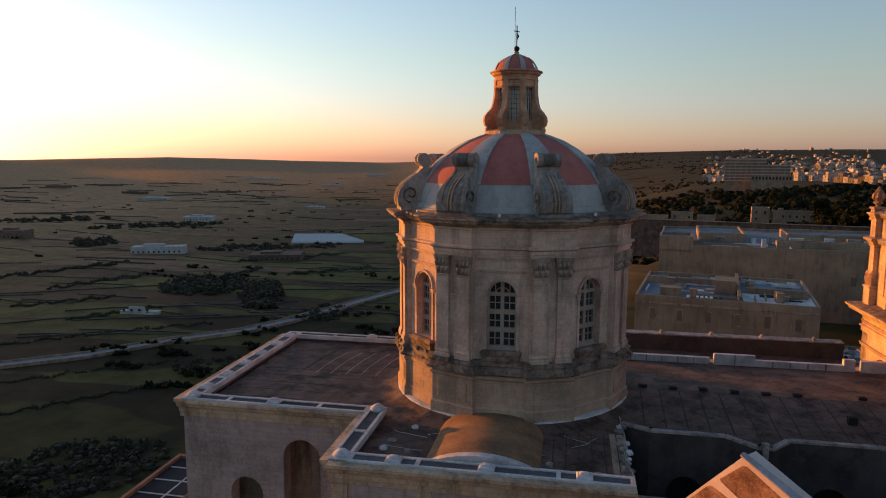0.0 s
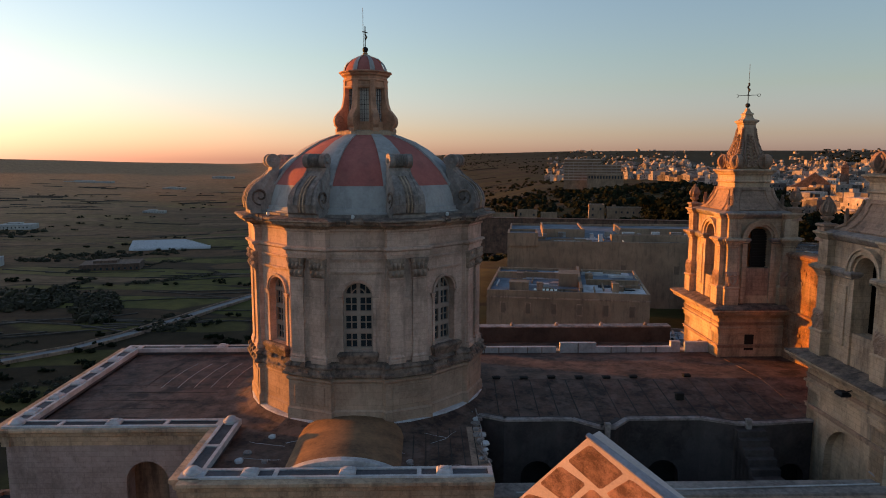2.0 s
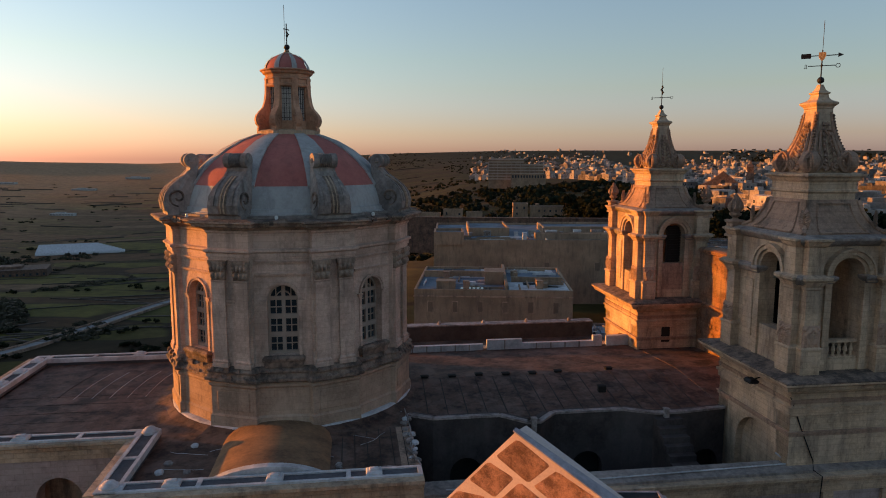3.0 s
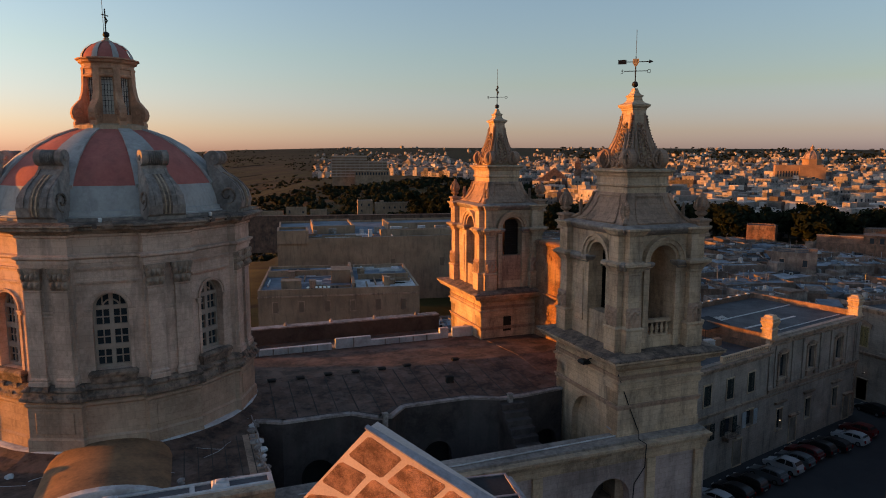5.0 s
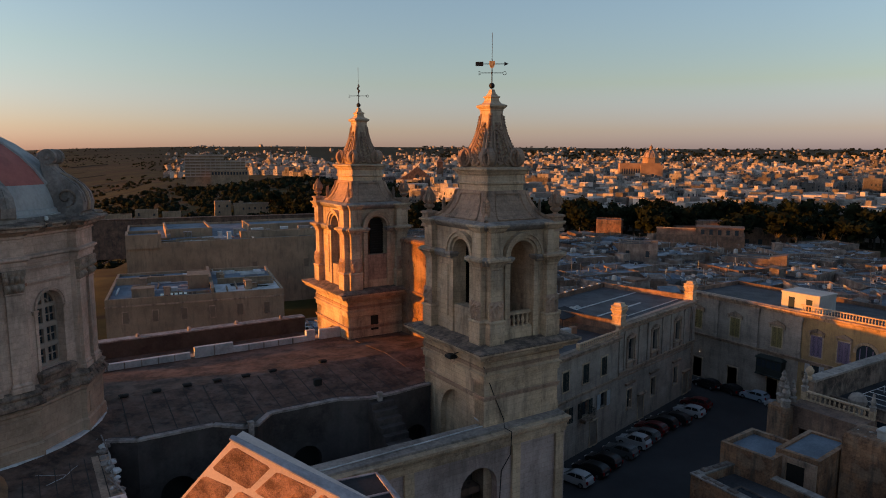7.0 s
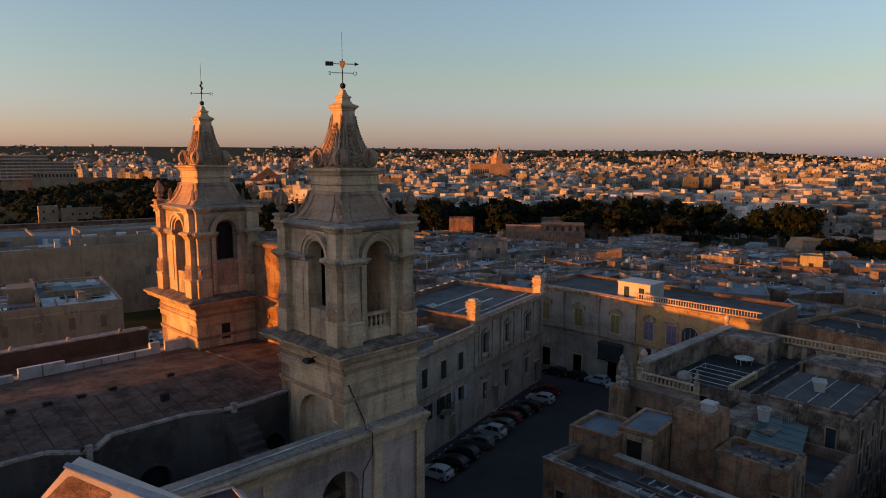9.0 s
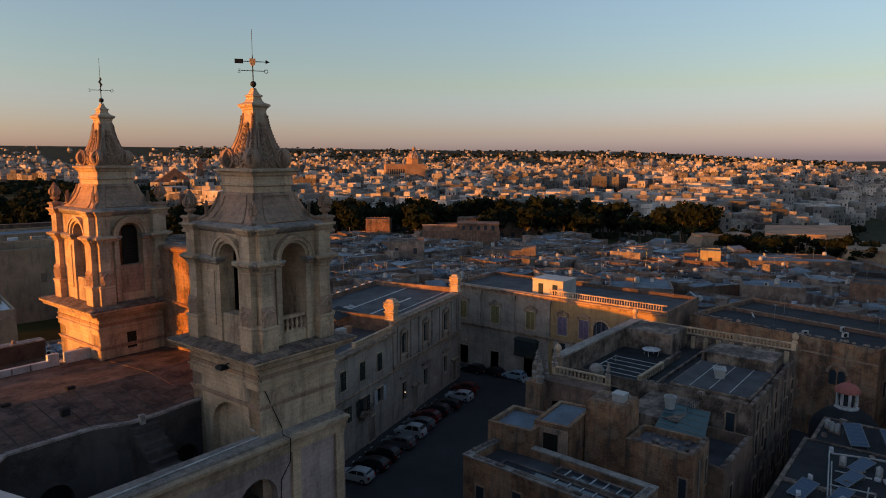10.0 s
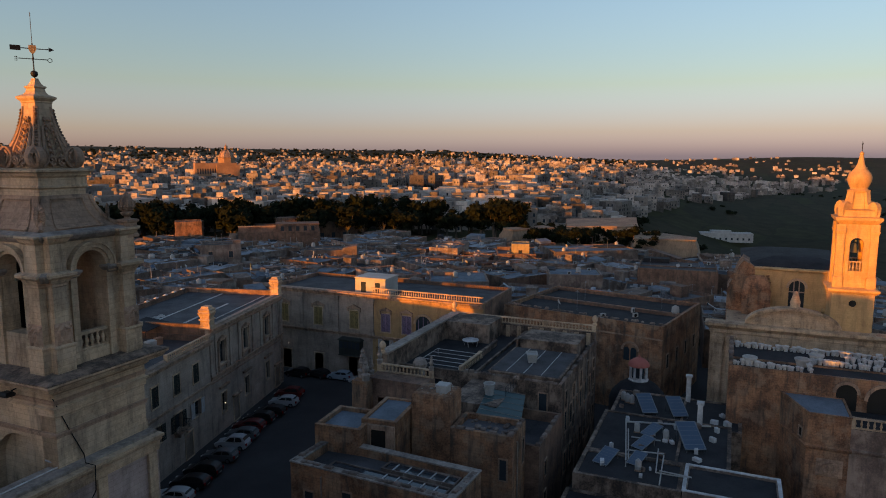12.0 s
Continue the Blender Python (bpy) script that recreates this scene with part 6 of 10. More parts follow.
for x, w in ((0.35, 0.45), (1.3, 0.12), (5.2, 0.16), (7.7, 0.16), (12.0, 0.16), (14.7, 0.16), (19.0, 0.16), (21.2, 0.12), (W2 - 0.45, 0.45)):
    bm = fresh()
    stack(bm, rect(x - w, x + w, -0.14, 0.03), [(0.06, 8.1), (0.06, 8.5), (0, 8.6), (0, 12.9), (0.04, 13.0), (0.08, 13.25), (0.08, 13.5)])
    part("pilaster", bm, PLASTER, pb)
for k in range(22):
    # quoins down the free corner
    bm = fresh()
    q = 0.5 if k % 2 else 0.75
    box(bm, W2 - q, W2 + 0.04, -0.07, 0.03, 0.4 + k * 0.34, 0.7 + k * 0.34)
    part("quoin", bm, STONE_B, pb)
for x in (6.4, 20.2):
    bm = fresh()
    stack(bm, rect(x - 1.05, x + 1.05, -0.28, 0.03), [(0, 3.55), (0.08, 3.65), (0.12, 3.8), (-0.1, 3.95)])
    part("door_hood", bm, STONE_B, pb)
band(pb, I, W2, 8.15, 0.32, 0.6)
band(pb, I, W2, 7.3, 0.12, 0.2)
band(pb, I, W2, 14.4, 0.55, 0.6, STONE_B, "cornice")
band(pb, I, W2, 13.55, 0.16, 0.2)
shell(pb, W2, 16, 14.2, ROOFG, 0.75)
for y0, y1, xa, xb in ((5.0, 5.3, 0.8, 15.0), (9.4, 9.6, 4.0, 21.6), (2.2, 2.35, 6.0, 21.4)):
    bm = fresh()
    box(bm, xa, xb, y0, y1, 14.2, 14.28)
    part("roof_strip", bm, COPE, pb, "pale weathered strip across the roof")
for k in range(9):
    # lumps of pale sealing along the back parapet
    bm = fresh()
    x = 1.5 + k * 2.4
    stack(bm, rect(x - 0.3 - 0.05 * (k % 3), x + 0.3, 15.55, 15.9), [(0, 14.9), (0.04, 15.0), (-0.08, 15.1)])
    part("parapet_lump", bm, COPE, pb)
for x in (0.4, W2 - 0.9):
    bm = fresh()
    stack(bm, rect(x - 0.62, x + 0.62, -0.2, 1.0), [(0.12, 14.4), (0.12, 14.75), (0.02, 14.85), (0.02, 15.45), (0.14, 15.55), (0.14, 15.7), (-0.02, 15.8), (0.1, 16.15), (0.24, 16.5), (0.1, 16.62), (0.2, 16.9), (-0.05, 17.05), (-0.15, 17.3)])
    part("pedestal", bm, STONE, pb, "carved corner pedestal")

pc = thing("palazzo", pose(93.0, 72.0, 0, 0, 0, -90), "long ochre palace with balustraded roof and shutters", "palace", "palaces round the square")
W3 = 38.5
xs = [2.6, 9.4, 16.3]
xs2 = [22.1, 25.8]
facade(pc, I, 19.7, 14.2, [(0.1, 3.2, [3.0, 9.4, 16.0], 0.8, False), (8.2, 11.1, xs, 0.8, False)], mat=PLASTER)
facade(pc, Matrix.Translation((19.7, 0, 0)), W3 - 19.7, 14.2, [(0.1, 3.2, [2.4, 9.3, 14.3], 0.8, False), (4.9, 7.0, [2.4, 6.3, 11.3, 15.5], 0.65, False), (8.2, 11.1, [2.4, 6.1, 12.8, 16.3], 0.8, False)], mat=OCHRE_PLASTER)
for x in xs:
    shutters(pc, I, x, 0.8, 8.2, 11.1, PAINTY)
    pediment(pc, I, x, 0.95, 11.5, 0.7)
for x in xs2 + [32.5, 36.0]:
    shutters(pc, I, x, 0.8, 8.2, 11.1, PAINTP)
    pediment(pc, I, x, 0.75, 11.6, 0.6)
shutters(pc, I, 22.1, 0.65, 4.9, 7.0, PAINTW, ajar=True)
balcony(pc, I, 22.1, 1.3, 4.85, IRON)
# the broad arched window with a barred balcony in front
bm = fresh()
for r0, r1, d in ((1.3, 1.65, 0.2),):
    for j in range(12):
        a0, a1 = math.pi * j / 12, math.pi * (j + 1) / 12
        v = [bm.verts.new((28.7 - r * math.cos(a), y, 10.1 + r * math.sin(a))) for a in (a0, a1) for r in (r0, r1) for y in (0.03, -d)]
        for f in ((1, 3, 7, 5), (2, 6, 7, 3), (0, 1, 5, 4), (0, 2, 3, 1), (4, 5, 7, 6)):
            bm.faces.new([v[i] for i in f])
bmesh.ops.remove_doubles(bm, verts=bm.verts, dist=0.001)
part("arched_hood", bm, STONE, pc)
bm = fresh()
v = [bm.verts.new((28.7 - 1.28 * math.cos(math.pi * j / 12), -0.03, 10.1 + 1.28 * math.sin(math.pi * j / 12))) for j in range(13)] + [bm.verts.new((29.98, -0.03, 7.9)), bm.verts.new((27.42, -0.03, 7.9))]
bm.faces.new(v)
part("arched_window", bm, GLASS, pc, "dark arched window")
for x in (27.9, 28.7, 29.5):
    bm = fresh()
    box(bm, x - 0.05, x + 0.05, -0.1, -0.04, 7.9, 10.3 + (0.9 if x == 28.7 else 0.5))
    part("window_bar", bm, PAINTP, pc)
balcony(pc, I, 28.7, 1.9, 7.85, PAINTP)
# dark timber balcony box over the door
bm = fresh()
stack(bm, rect(13.9, 17.9, -1.0, 0.02), [(0.08, 3.75), (0.08, 3.9), (0, 3.95), (0, 4.8), (0.05, 4.85), (0.0, 4.9), (0, 6.2), (0.15, 6.3), (0.15, 6.4), (-0.3, 6.75)])
box_ = part("enclosed_balcony", bm, PAINTG, pc, "dark painted timber enclosed balcony")
for k in range(5):
    bm = fresh()
    box(bm, 14.05 + k * 0.77, 14.65 + k * 0.77, -1.02, -0.99, 5.0, 6.1)
    part("pane", bm, GLASS, box_)
for x in (0.3, 6.0, 12.9, 19.5):
    bm = fresh()
    stack(bm, rect(x - 0.45, x + 0.45, -0.2, 0.03), [(0.1, 7.45), (0.1, 7.9), (0, 8.0), (0, 12.6), (0.08, 12.7), (0.16, 13.1), (0.16, 13.4)])
    part("pilaster", bm, PLASTER, pc)
band(pc, I, W3, 7.4, 0.3, 0.5)
band(pc, I, W3, 14.1, 0.6, 0.7, STONE_B, "cornice")
shell(pc, W3, 14, 13.6, ROOFG, 0.6)
bm = fresh()
box(bm, 19.5, W3, -0.1, 0.25, 15.05, 15.2)
box(bm, 19.5, W3, -0.1, 0.25, 14.2, 14.35)
rail = part("roof_balustrade", bm, STONE, pc)
for k in range(46):
    bm = fresh()
    baluster(bm, Matrix.Translation((19.8 + k * 0.4, 0.07, 14.35)))
    part("baluster", bm, STONE, rail)

# ---- flat-roofed houses ----
def ring(bm, x0, x1, y0, y1, th, z0, z1, m=None):
    """Four walls in one piece, open above and below."""
    m = m or Matrix()
    v = {}
    for z in (z0, z1):
        for k, (x, y) in enumerate(rect(x0, x1, y0, y1)):
            v["o", k, z] = bm.verts.new(m @ Vector((x, y, z)))
        for k, (x, y) in enumerate(rect(x0 + th, x1 - th, y0 + th, y1 - th)):
            v["i", k, z] = bm.verts.new(m @ Vector((x, y, z)))
    for k in range(4):
        j = (k + 1) % 4
        bm.faces.new((v["o", k, z0], v["o", j, z0], v["o", j, z1], v["o", k, z1]))
        bm.faces.new((v["i", k, z1], v["i", j, z1], v["i", j, z0], v["i", k, z0]))
        bm.faces.new((v["o", k, z1], v["o", j, z1], v["i", j, z1], v["i", k, z1]))
        bm.faces.new((v["o", k, z0], v["i", k, z0], v["i", j, z0], v["o", j, z0]))


def house_window(t, fm, c, z, w=0.45, h=1.5, mat=None):
    bm = fresh()
    box(bm, c - w, c + w, -0.03, 0.02, z, z + h, fm)
    win = part("window", bm, mat or GLASS, t)
    bm = fresh()
    ring(bm, -w - 0.12, w + 0.12, -h / 2 - 0.12, h / 2 + 0.12, 0.12, 0, 0.09, fm @ Matrix.Translation((c, -0.07, z + h / 2)) @ Matrix.Rotation(math.pi / 2, 4, "X") @ Matrix.Translation((0, 0, -0.07)))
    part("surround", bm, STONE_B, win)


ROOFS = []  # where loose roof things may stand: matrix, width, depth, height


def flat_house(name, m, w, d, h, label, group="", roof=None, wall=None, par=0.8, windows=True, seed=0, hut=0.65, th=0.35, clutter=True, cope=True, rooms=0):
    """Walls with a parapet round a lower terrace, a few windows, and a stair-head hut now and then."""
    rnd = random.Random(seed)
    t = thing(name, m, label, "house", group)
    bm = fresh()
    ring(bm, 0, w, 0, d, th, 0, h + par)
    part("outer_wall", bm, wall or HOUSE, t)
    if rnd.random() < 0.4 and cope:
        bm = fresh()
        ring(bm, -0.06, w + 0.06, -0.06, d + 0.06, th + 0.12, h + par, h + par + 0.12)
        part("coping", bm, COPE if rnd.random() < 0.5 else STONE_G, t)
    bm = fresh()
    box(bm, th, w - th, th, d - th, h - 0.3, h)
    part("roof_terrace", bm, roof or ROOFG, t)
    if w > 6 and d > 6:
        bm = fresh()
        if rnd.random() < 0.5:
            x = rnd.uniform(w * 0.3, w * 0.7)
            box(bm, x, x + 0.25, th, d - th, h, h + par * rnd.uniform(0.5, 1.0))
        else:
            y = rnd.uniform(d * 0.3, d * 0.7)
            box(bm, th, w - th, y, y + 0.25, h, h + par * rnd.uniform(0.5, 1.0))
        part("party_wall", bm, wall or HOUSE, t)
    if rnd.random() < hut and w > 5:
        bm = fresh()
        x, y = rnd.uniform(0.6, w - 3.6), rnd.uniform(0.6, max(0.7, d - 3.6))
        stack(bm, rect(x, x + rnd.uniform(2, 3), y, y + rnd.uniform(2, 3)), [(0, h), (0, h + 2.1), (0.08, h + 2.15), (0.08, h + 2.3)])
        part("stair_head", bm, wall or HOUSE, t)
    # rooms and lean-to sheds built up on the terrace, each its own height and slope
    for k in range(rooms):
        bw, bd, bh = rnd.uniform(1.8, w * 0.45), rnd.uniform(1.6, d * 0.4), rnd.choice((0.3, 0.4, 0.5, 0.8, 1.1))
        x, y = rnd.choice((0.05, w - bw - 0.05, rnd.uniform(0.3, w - bw))), rnd.choice((0.05, d - bd - 0.05, rnd.uniform(0.3, d - bd)))
        tilt, flip = rnd.choice((0, 0, 0.2, 0.4, 0.7)), rnd.random() < 0.5
        bm = fresh()
        v = [bm.verts.new(p) for p in ((x, y, h - 0.1), (x + bw, y, h - 0.1), (x + bw, y + bd, h - 0.1), (x, y + bd, h - 0.1), (x, y, h + bh), (x + bw, y, h + bh + (tilt if flip else 0)), (x + bw, y + bd, h + bh + tilt), (x, y + bd, h + bh + (0 if flip else tilt)))]
        for q in ((0, 3, 2, 1), (4, 5, 6, 7), (0, 1, 5, 4), (1, 2, 6, 5), (2, 3, 7, 6), (3, 0, 4, 7)):
            bm.faces.new([v[i] for i in q])
        part("terrace_room", bm, rnd.choice((wall or HOUSE, HOUSE, HOUSE_GREY, ROOFB, HOUSE_GREY, ROOFD, ROOFG)), t)
    if windows:
        for side, length in ((0, w), (1, d)):
            n = int(length / 3.4)
            fm = Matrix() if side == 0 else Matrix.Translation((0, d, 0)) @ Matrix.Rotation(-math.pi / 2, 4, "Z")
            for k in range(n):
                for z in (h - 2.6, h - 6.0):
                    if rnd.random() > 0.4 and z > 1:
                        house_window(t, fm, (k + 0.5) * length / n, z, rnd.choice((0.4, 0.45, 0.55)), rnd.choice((1.2, 1.5, 1.9)))
    if clutter:
        ROOFS.append((m, w, d, h))
    return t


def balustrade(parent, m, length, z, mat=None, pitch=0.42, h=0.95, name="balustrade"):
    """Top and bottom rails, piers and turned balusters along local x."""
    bm = fresh()
    box(bm, 0, length, -0.16, 0.16, z + h - 0.14, z + h, m)
    rail = part(name, bm, mat or STONE, parent)
    bm = fresh()
    box(bm, 0, length, -0.14, 0.14, z, z + 0.12, m)
    part("foot_rail", bm, mat or STONE, rail)
    n = int(length / pitch)
    me = None
    for k in range(n):
        p = m @ Matrix.Translation(((k + 0.5) * length / n, 0, z + 0.12))
        if me is None:
            bm = fresh()
            baluster(bm, Matrix.Diagonal((1.1, 1.1, (h - 0.26) / 0.7, 1)))
            me = mesh_of("baluster", bm, mat or STONE)
        part("baluster", me, None, rail, at=p)
    for k in range(int(length / 5) + 1):
        x = k * length / max(1, int(length / 5))
        bm = fresh()
        box(bm, x - 0.22, x + 0.22, -0.2, 0.2, z, z + h + 0.02, m)
        part("pier", bm, mat or STONE, rail)


OT = "old town houses"
balustrade(pa, Matrix.Translation((9.6, 0.1, 0)), 9.2, 13.05, h=0.8)
# A: terrace with long sunk roof lights beside the square
a = flat_house("house", pose(41.2, 17.0, 0, 0, 0, -3), 5.2, 14.2, 11.3, "ochre stone house, sunk terrace with dark glazed strips", OT, wall=OCHRE, seed=1, hut=0, par=0.7, th=0.6, clutter=False)
for k in range(2):
    bm = fresh()
    ring(bm, 1.0 + 1.9 * k, 2.4 + 1.9 * k, 1.2, 7.6 + 4 * (1 - k), 0.12, 11.3, 11.65)
    frame_ = part("roof_light", bm, HOUSE_GREY, a, "grey-framed glazed roof strip")
    bm = fresh()
    box(bm, 1.1 + 1.9 * k, 2.3 + 1.9 * k, 1.3, 7.5 + 4 * (1 - k), 11.5, 11.55)
    part("pane", bm, GLASS, frame_)
    for j in range(5):
        bm = fresh()
        y = 2.2 + j * 1.1
        box(bm, 1.0 + 1.9 * k, 2.4 + 1.9 * k, y, y + 0.08, 11.5, 11.62)
        part("glazing_bar", bm, COPE, frame_)
# three unseen houses, added to shade the palaces and the houses beyond
flat_house("house", pose(33.0, 62.0, 0, 0, 0, 10), 11.5, 13.0, 15.0, "unseen house added to shade the palace terraces", OT, seed=61, hut=0, par=0.5, windows=False, clutter=False)
flat_house("house", pose(30.3, 51.5, 0), 6.5, 7.5, 16.3, "unseen narrow house added to shade the large block", OT, seed=63, hut=0, par=0.5, windows=False, clutter=False)
flat_house("house", pose(20.0, -4.0, 0), 12.5, 17.0, 16.0, "unseen house added to shade the corner house", OT, seed=62, hut=0, par=0.8, windows=False, clutter=False)
# B, C: small blocks with blue-grey roofs
flat_house("house", pose(46.3, 27.4, 0, 0, 0, 4), 4.6, 4.2, 13.2, "ochre stone block with a blue-grey painted roof", OT, ROOFB, wall=OCHRE, seed=2, hut=0, par=0.35, windows=False, clutter=False, cope=False)
c = flat_house("house", pose(48.3, 25.0, 0, 0, 0, 6), 5.6, 3.2, 13.7, "stone block with bright blue-grey roof over a dark loggia", OT, ROOFB, wall=OCHRE, seed=3, hut=0, par=0.15, windows=False, clutter=False, cope=False)
bm = fresh()
panel(bm, 3.0, 3.6, [(0.8, 2.2, 0.3, 3.2, False)], 0.25, Matrix.Translation((-0.3, 3.1, 9.9)) @ Matrix.Rotation(-math.pi / 2, 4, "Z"))
part("loggia_wall", bm, STONE_B, c)
# near-black sheet paints the shade inside the loggia
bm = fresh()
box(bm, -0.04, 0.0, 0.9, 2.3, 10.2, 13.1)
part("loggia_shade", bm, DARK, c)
# D: tall bare slab of rubble masonry
d_ = thing("wall_slab", pose(51.8, 21.6, 0, 0, 0, 4), "tall ochre rubble masonry slab with a ragged crest", "wall")
bm = fresh()
stack(bm, rect(0, 3.2, 0, 3.6), [(0, 0), (0, 15.0), (-0.06, 15.2), (-0.12, 15.34), (-0.3, 15.4)])
part("masonry", bm, OCHRE, d_)
rnd = random.Random(8)
for k in range(16):
    bm = fresh()
    x, y, s = rnd.uniform(0.2, 3.0), rnd.uniform(0.2, 3.4), rnd.uniform(0.08, 0.2)
    bmesh.ops.create_icosphere(bm, subdivisions=1, radius=s, matrix=pose(x, y, 15.36) @ Matrix.Diagonal((1.2, 1, 0.6, 1)))
    part("crest_stone", bm, STONE_G, d_)
# E: low block with a tall slit window
e = flat_house("house", pose(51.4, 15.8, 0, 0, 0, 1), 4.0, 5.6, 12.4, "ochre rubble house, roof strewn with grey rubble", OT, seed=4, hut=0, par=0.5, windows=False, wall=OCHRE, clutter=False, cope=False)
house_window(e, Matrix(), 3.1, 9.4, 0.3, 2.2)
house_window(e, Matrix.Translation((0, 5.6, 0)) @ Matrix.Rotation(-math.pi / 2, 4, "Z"), 4.8, 9.0, 0.3, 1.8)
for k in range(26):
    bm = fresh()
    x, y, s = rnd.uniform(0.5, 3.5), rnd.uniform(0.5, 5.1), rnd.uniform(0.12, 0.35)
    bmesh.ops.create_icosphere(bm, subdivisions=1, radius=s, matrix=pose(x, y, 12.4 + s * 0.3) @ Matrix.Diagonal((1.3, 1, 0.6, 1)))
    part("rubble", bm, HOUSE_GREY, e)
# F: yard roof behind with a glazed lean-to
f = flat_house("house", pose(55.5, 14.6, 0, 0, 0, 0), 8.6, 19.0, 9.6, "deep shaded yard between stained limestone walls", OT, seed=5, hut=0, par=1.0, clutter=False)
sk = thing("glazed_lean_to", pose(56.3, 16.6, 9.5), "teal glass lean-to roof in a pale frame", "skylight")
bm = fresh()
pts = [(0.0, 0.0, 2.6), (0.0, 4.3, 2.9), (6.3, 5.3, 3.2), (6.3, 1.4, 3.0)]
v = [bm.verts.new(p) for p in pts] + [bm.verts.new((p[0], p[1], p[2] - 0.06)) for p in pts]
for q in ((0, 3, 2, 1), (4, 5, 6, 7), (0, 1, 5, 4), (1, 2, 6, 5), (2, 3, 7, 6), (3, 0, 4, 7)):
    bm.faces.new([v[i] for i in q])
part("glass_sheet", bm, TEAL, sk)
for k in range(6):
    bm = fresh()
    p, q = Vector(pts[0]).lerp(Vector(pts[3]), k / 5), Vector(pts[1]).lerp(Vector(pts[2]), k / 5)
    tube(bm, [p + Vector((0, 0, 0.03)), q + Vector((0, 0, 0.03))], 0.05 if k in (0, 5) else 0.02, 4)
    part("frame_bar", bm, STONE_G, sk)
bm = fresh()
box(bm, 0.05, 0.3, 0.1, 4.2, 0, 2.6)
part("support_wall", bm, HOUSE, sk)
SLAB = (0.5, 10.0, 0.45, 8.0)
# G: large terrace house with balustrades and a pilastered upper wall
g = flat_house("house", pose(65.4, 15.0, 0, 0, 0, 0), 18.6, 19.5, 12.6, "large terraced stone house with grey roof and grimy walls", OT, ROOFD, wall=GRIMY, seed=6, hut=0, par=0.45, clutter=False)
for k in range(7):
    for z in (3.0, 7.5):
        house_window(g, Matrix(), 1.8 + k * 2.5, z, 0.5, 2.2)
bm = fresh()
box(bm, -7.0, -0.1, 4.6, 9.6, 0, 12.5)
part("terrace_block", bm, GRIMY, g)
bm = fresh()
stack(bm, rect(SLAB[0], SLAB[1], SLAB[2], SLAB[3]), [(0, 12.6), (0, 13.3), (0.1, 13.36), (0.1, 13.46), (0, 13.5)])
part("upper_terrace", bm, GRIMY, g)
bm = fresh()
box(bm, SLAB[0] + 0.15, SLAB[1] - 0.15, SLAB[2] + 0.15, SLAB[3] - 0.15, 13.49, 13.54)
part("slab_roof", bm, ROOFG, g, "worn pale grey roof slab")
for k in range(3):
    bm = fresh()
    y = SLAB[2] + (k + 1) * (SLAB[3] - SLAB[2]) / 4
    box(bm, SLAB[0] + 0.2, SLAB[1] - 0.2, y, y + 0.06, 13.54, 13.57)
    part("slab_seam", bm, COPE, g)
bm = fresh()
box(bm, 12.9, 18.2, 12.4, 18.6, 12.6, 15.0)
part("roof_room", bm, GRIMY, g)
bm = fresh()
box(bm, 17.6, 18.55, 0.1, 19.3, 12.6, 14.2)
back = part("pilastered_wall", bm, GRIMY, g)
for k in range(13):
    bm = fresh()
    box(bm, 17.35, 17.65, 0.6 + k * 1.5, 1.1 + k * 1.5, 12.6, 14.1)
    part("pilaster", bm, STONE, back)
balustrade(g, Matrix.Translation((18.1, 0.3, 0)) @ Matrix.Rotation(math.pi / 2, 4, "Z"), 18.6, 14.2, h=0.85)
bm = fresh()
box(bm, -3.0, 18.0, 18.4, 19.3, 11.0, 14.9)
wall_ = part("long_parapet", bm, GRIMY, g)
bm = fresh()
box(bm, -3.1, 18.1, 18.25, 19.45, 14.9, 15.1)
part("parapet_coping", bm, STONE_G, wall_)
for x, y, z in ((18.1, 19.2, 15.1), (18.1, 0.2, 15.0), (-3.0, 18.9, 15.0)):
    bm = fresh()
    lathe(bm, [(0.3, 0), (0.3, 0.3), (0.16, 0.4), (0.36, 0.7), (0.38, 0.95), (0.2, 1.25), (0.02, 1.35)], 12, Matrix.Translation((x, y, z)))
    part("ball_finial", bm, STONE, g, smooth=True)
balustrade(g, Matrix.Translation((-4.2, 12.6, 0)) @ Matrix.Rotation(math.pi / 2, 4, "Z"), 6.0, 13.4, h=0.9)
bm = fresh()
box(bm, -6.5, -4.0, 12.4, 18.8, 0, 13.4)
part("corner_block", bm, HOUSE, g)
for k in range(5):
    bm = fresh()
    tube(bm, [(0.5 + k * 1.4, 11.4, 13.3), (0.5 + k * 1.4, 16.5, 13.35)], 0.035, 4)
    part("pergola_bar", bm, COPE, g)
for y in (11.4, 16.5):
    bm = fresh()
    tube(bm, [(0.3, y, 12.6), (0.3, y, 13.3), (6.4, y, 13.32), (6.4, y, 12.6)], 0.035, 4)
    part("pergola_frame", bm, COPE, g)
# a round iron table, a cowl, low divisions and a laid slab floor on the terrace
bm = fresh()
lathe(bm, [(1.0, 13.32), (1.05, 13.36), (1.05, 13.4), (0.85, 13.42), (0.82, 13.38)], 20, Matrix.Translation((11.2, 14.2, 0)))
for k in range(4):
    tube(bm, [(11.2 + 0.8 * math.cos(k * math.pi / 2), 14.2 + 0.8 * math.sin(k * math.pi / 2), 12.6), (11.2 + 0.95 * math.cos(k * math.pi / 2), 14.2 + 0.95 * math.sin(k * math.pi / 2), 13.34)], 0.035, 4)
single("ring_table", bm, COPE, "pale round ring-shaped terrace table on thin legs", "table", at=pose(65.4, 15.0, 0))
bm = fresh()
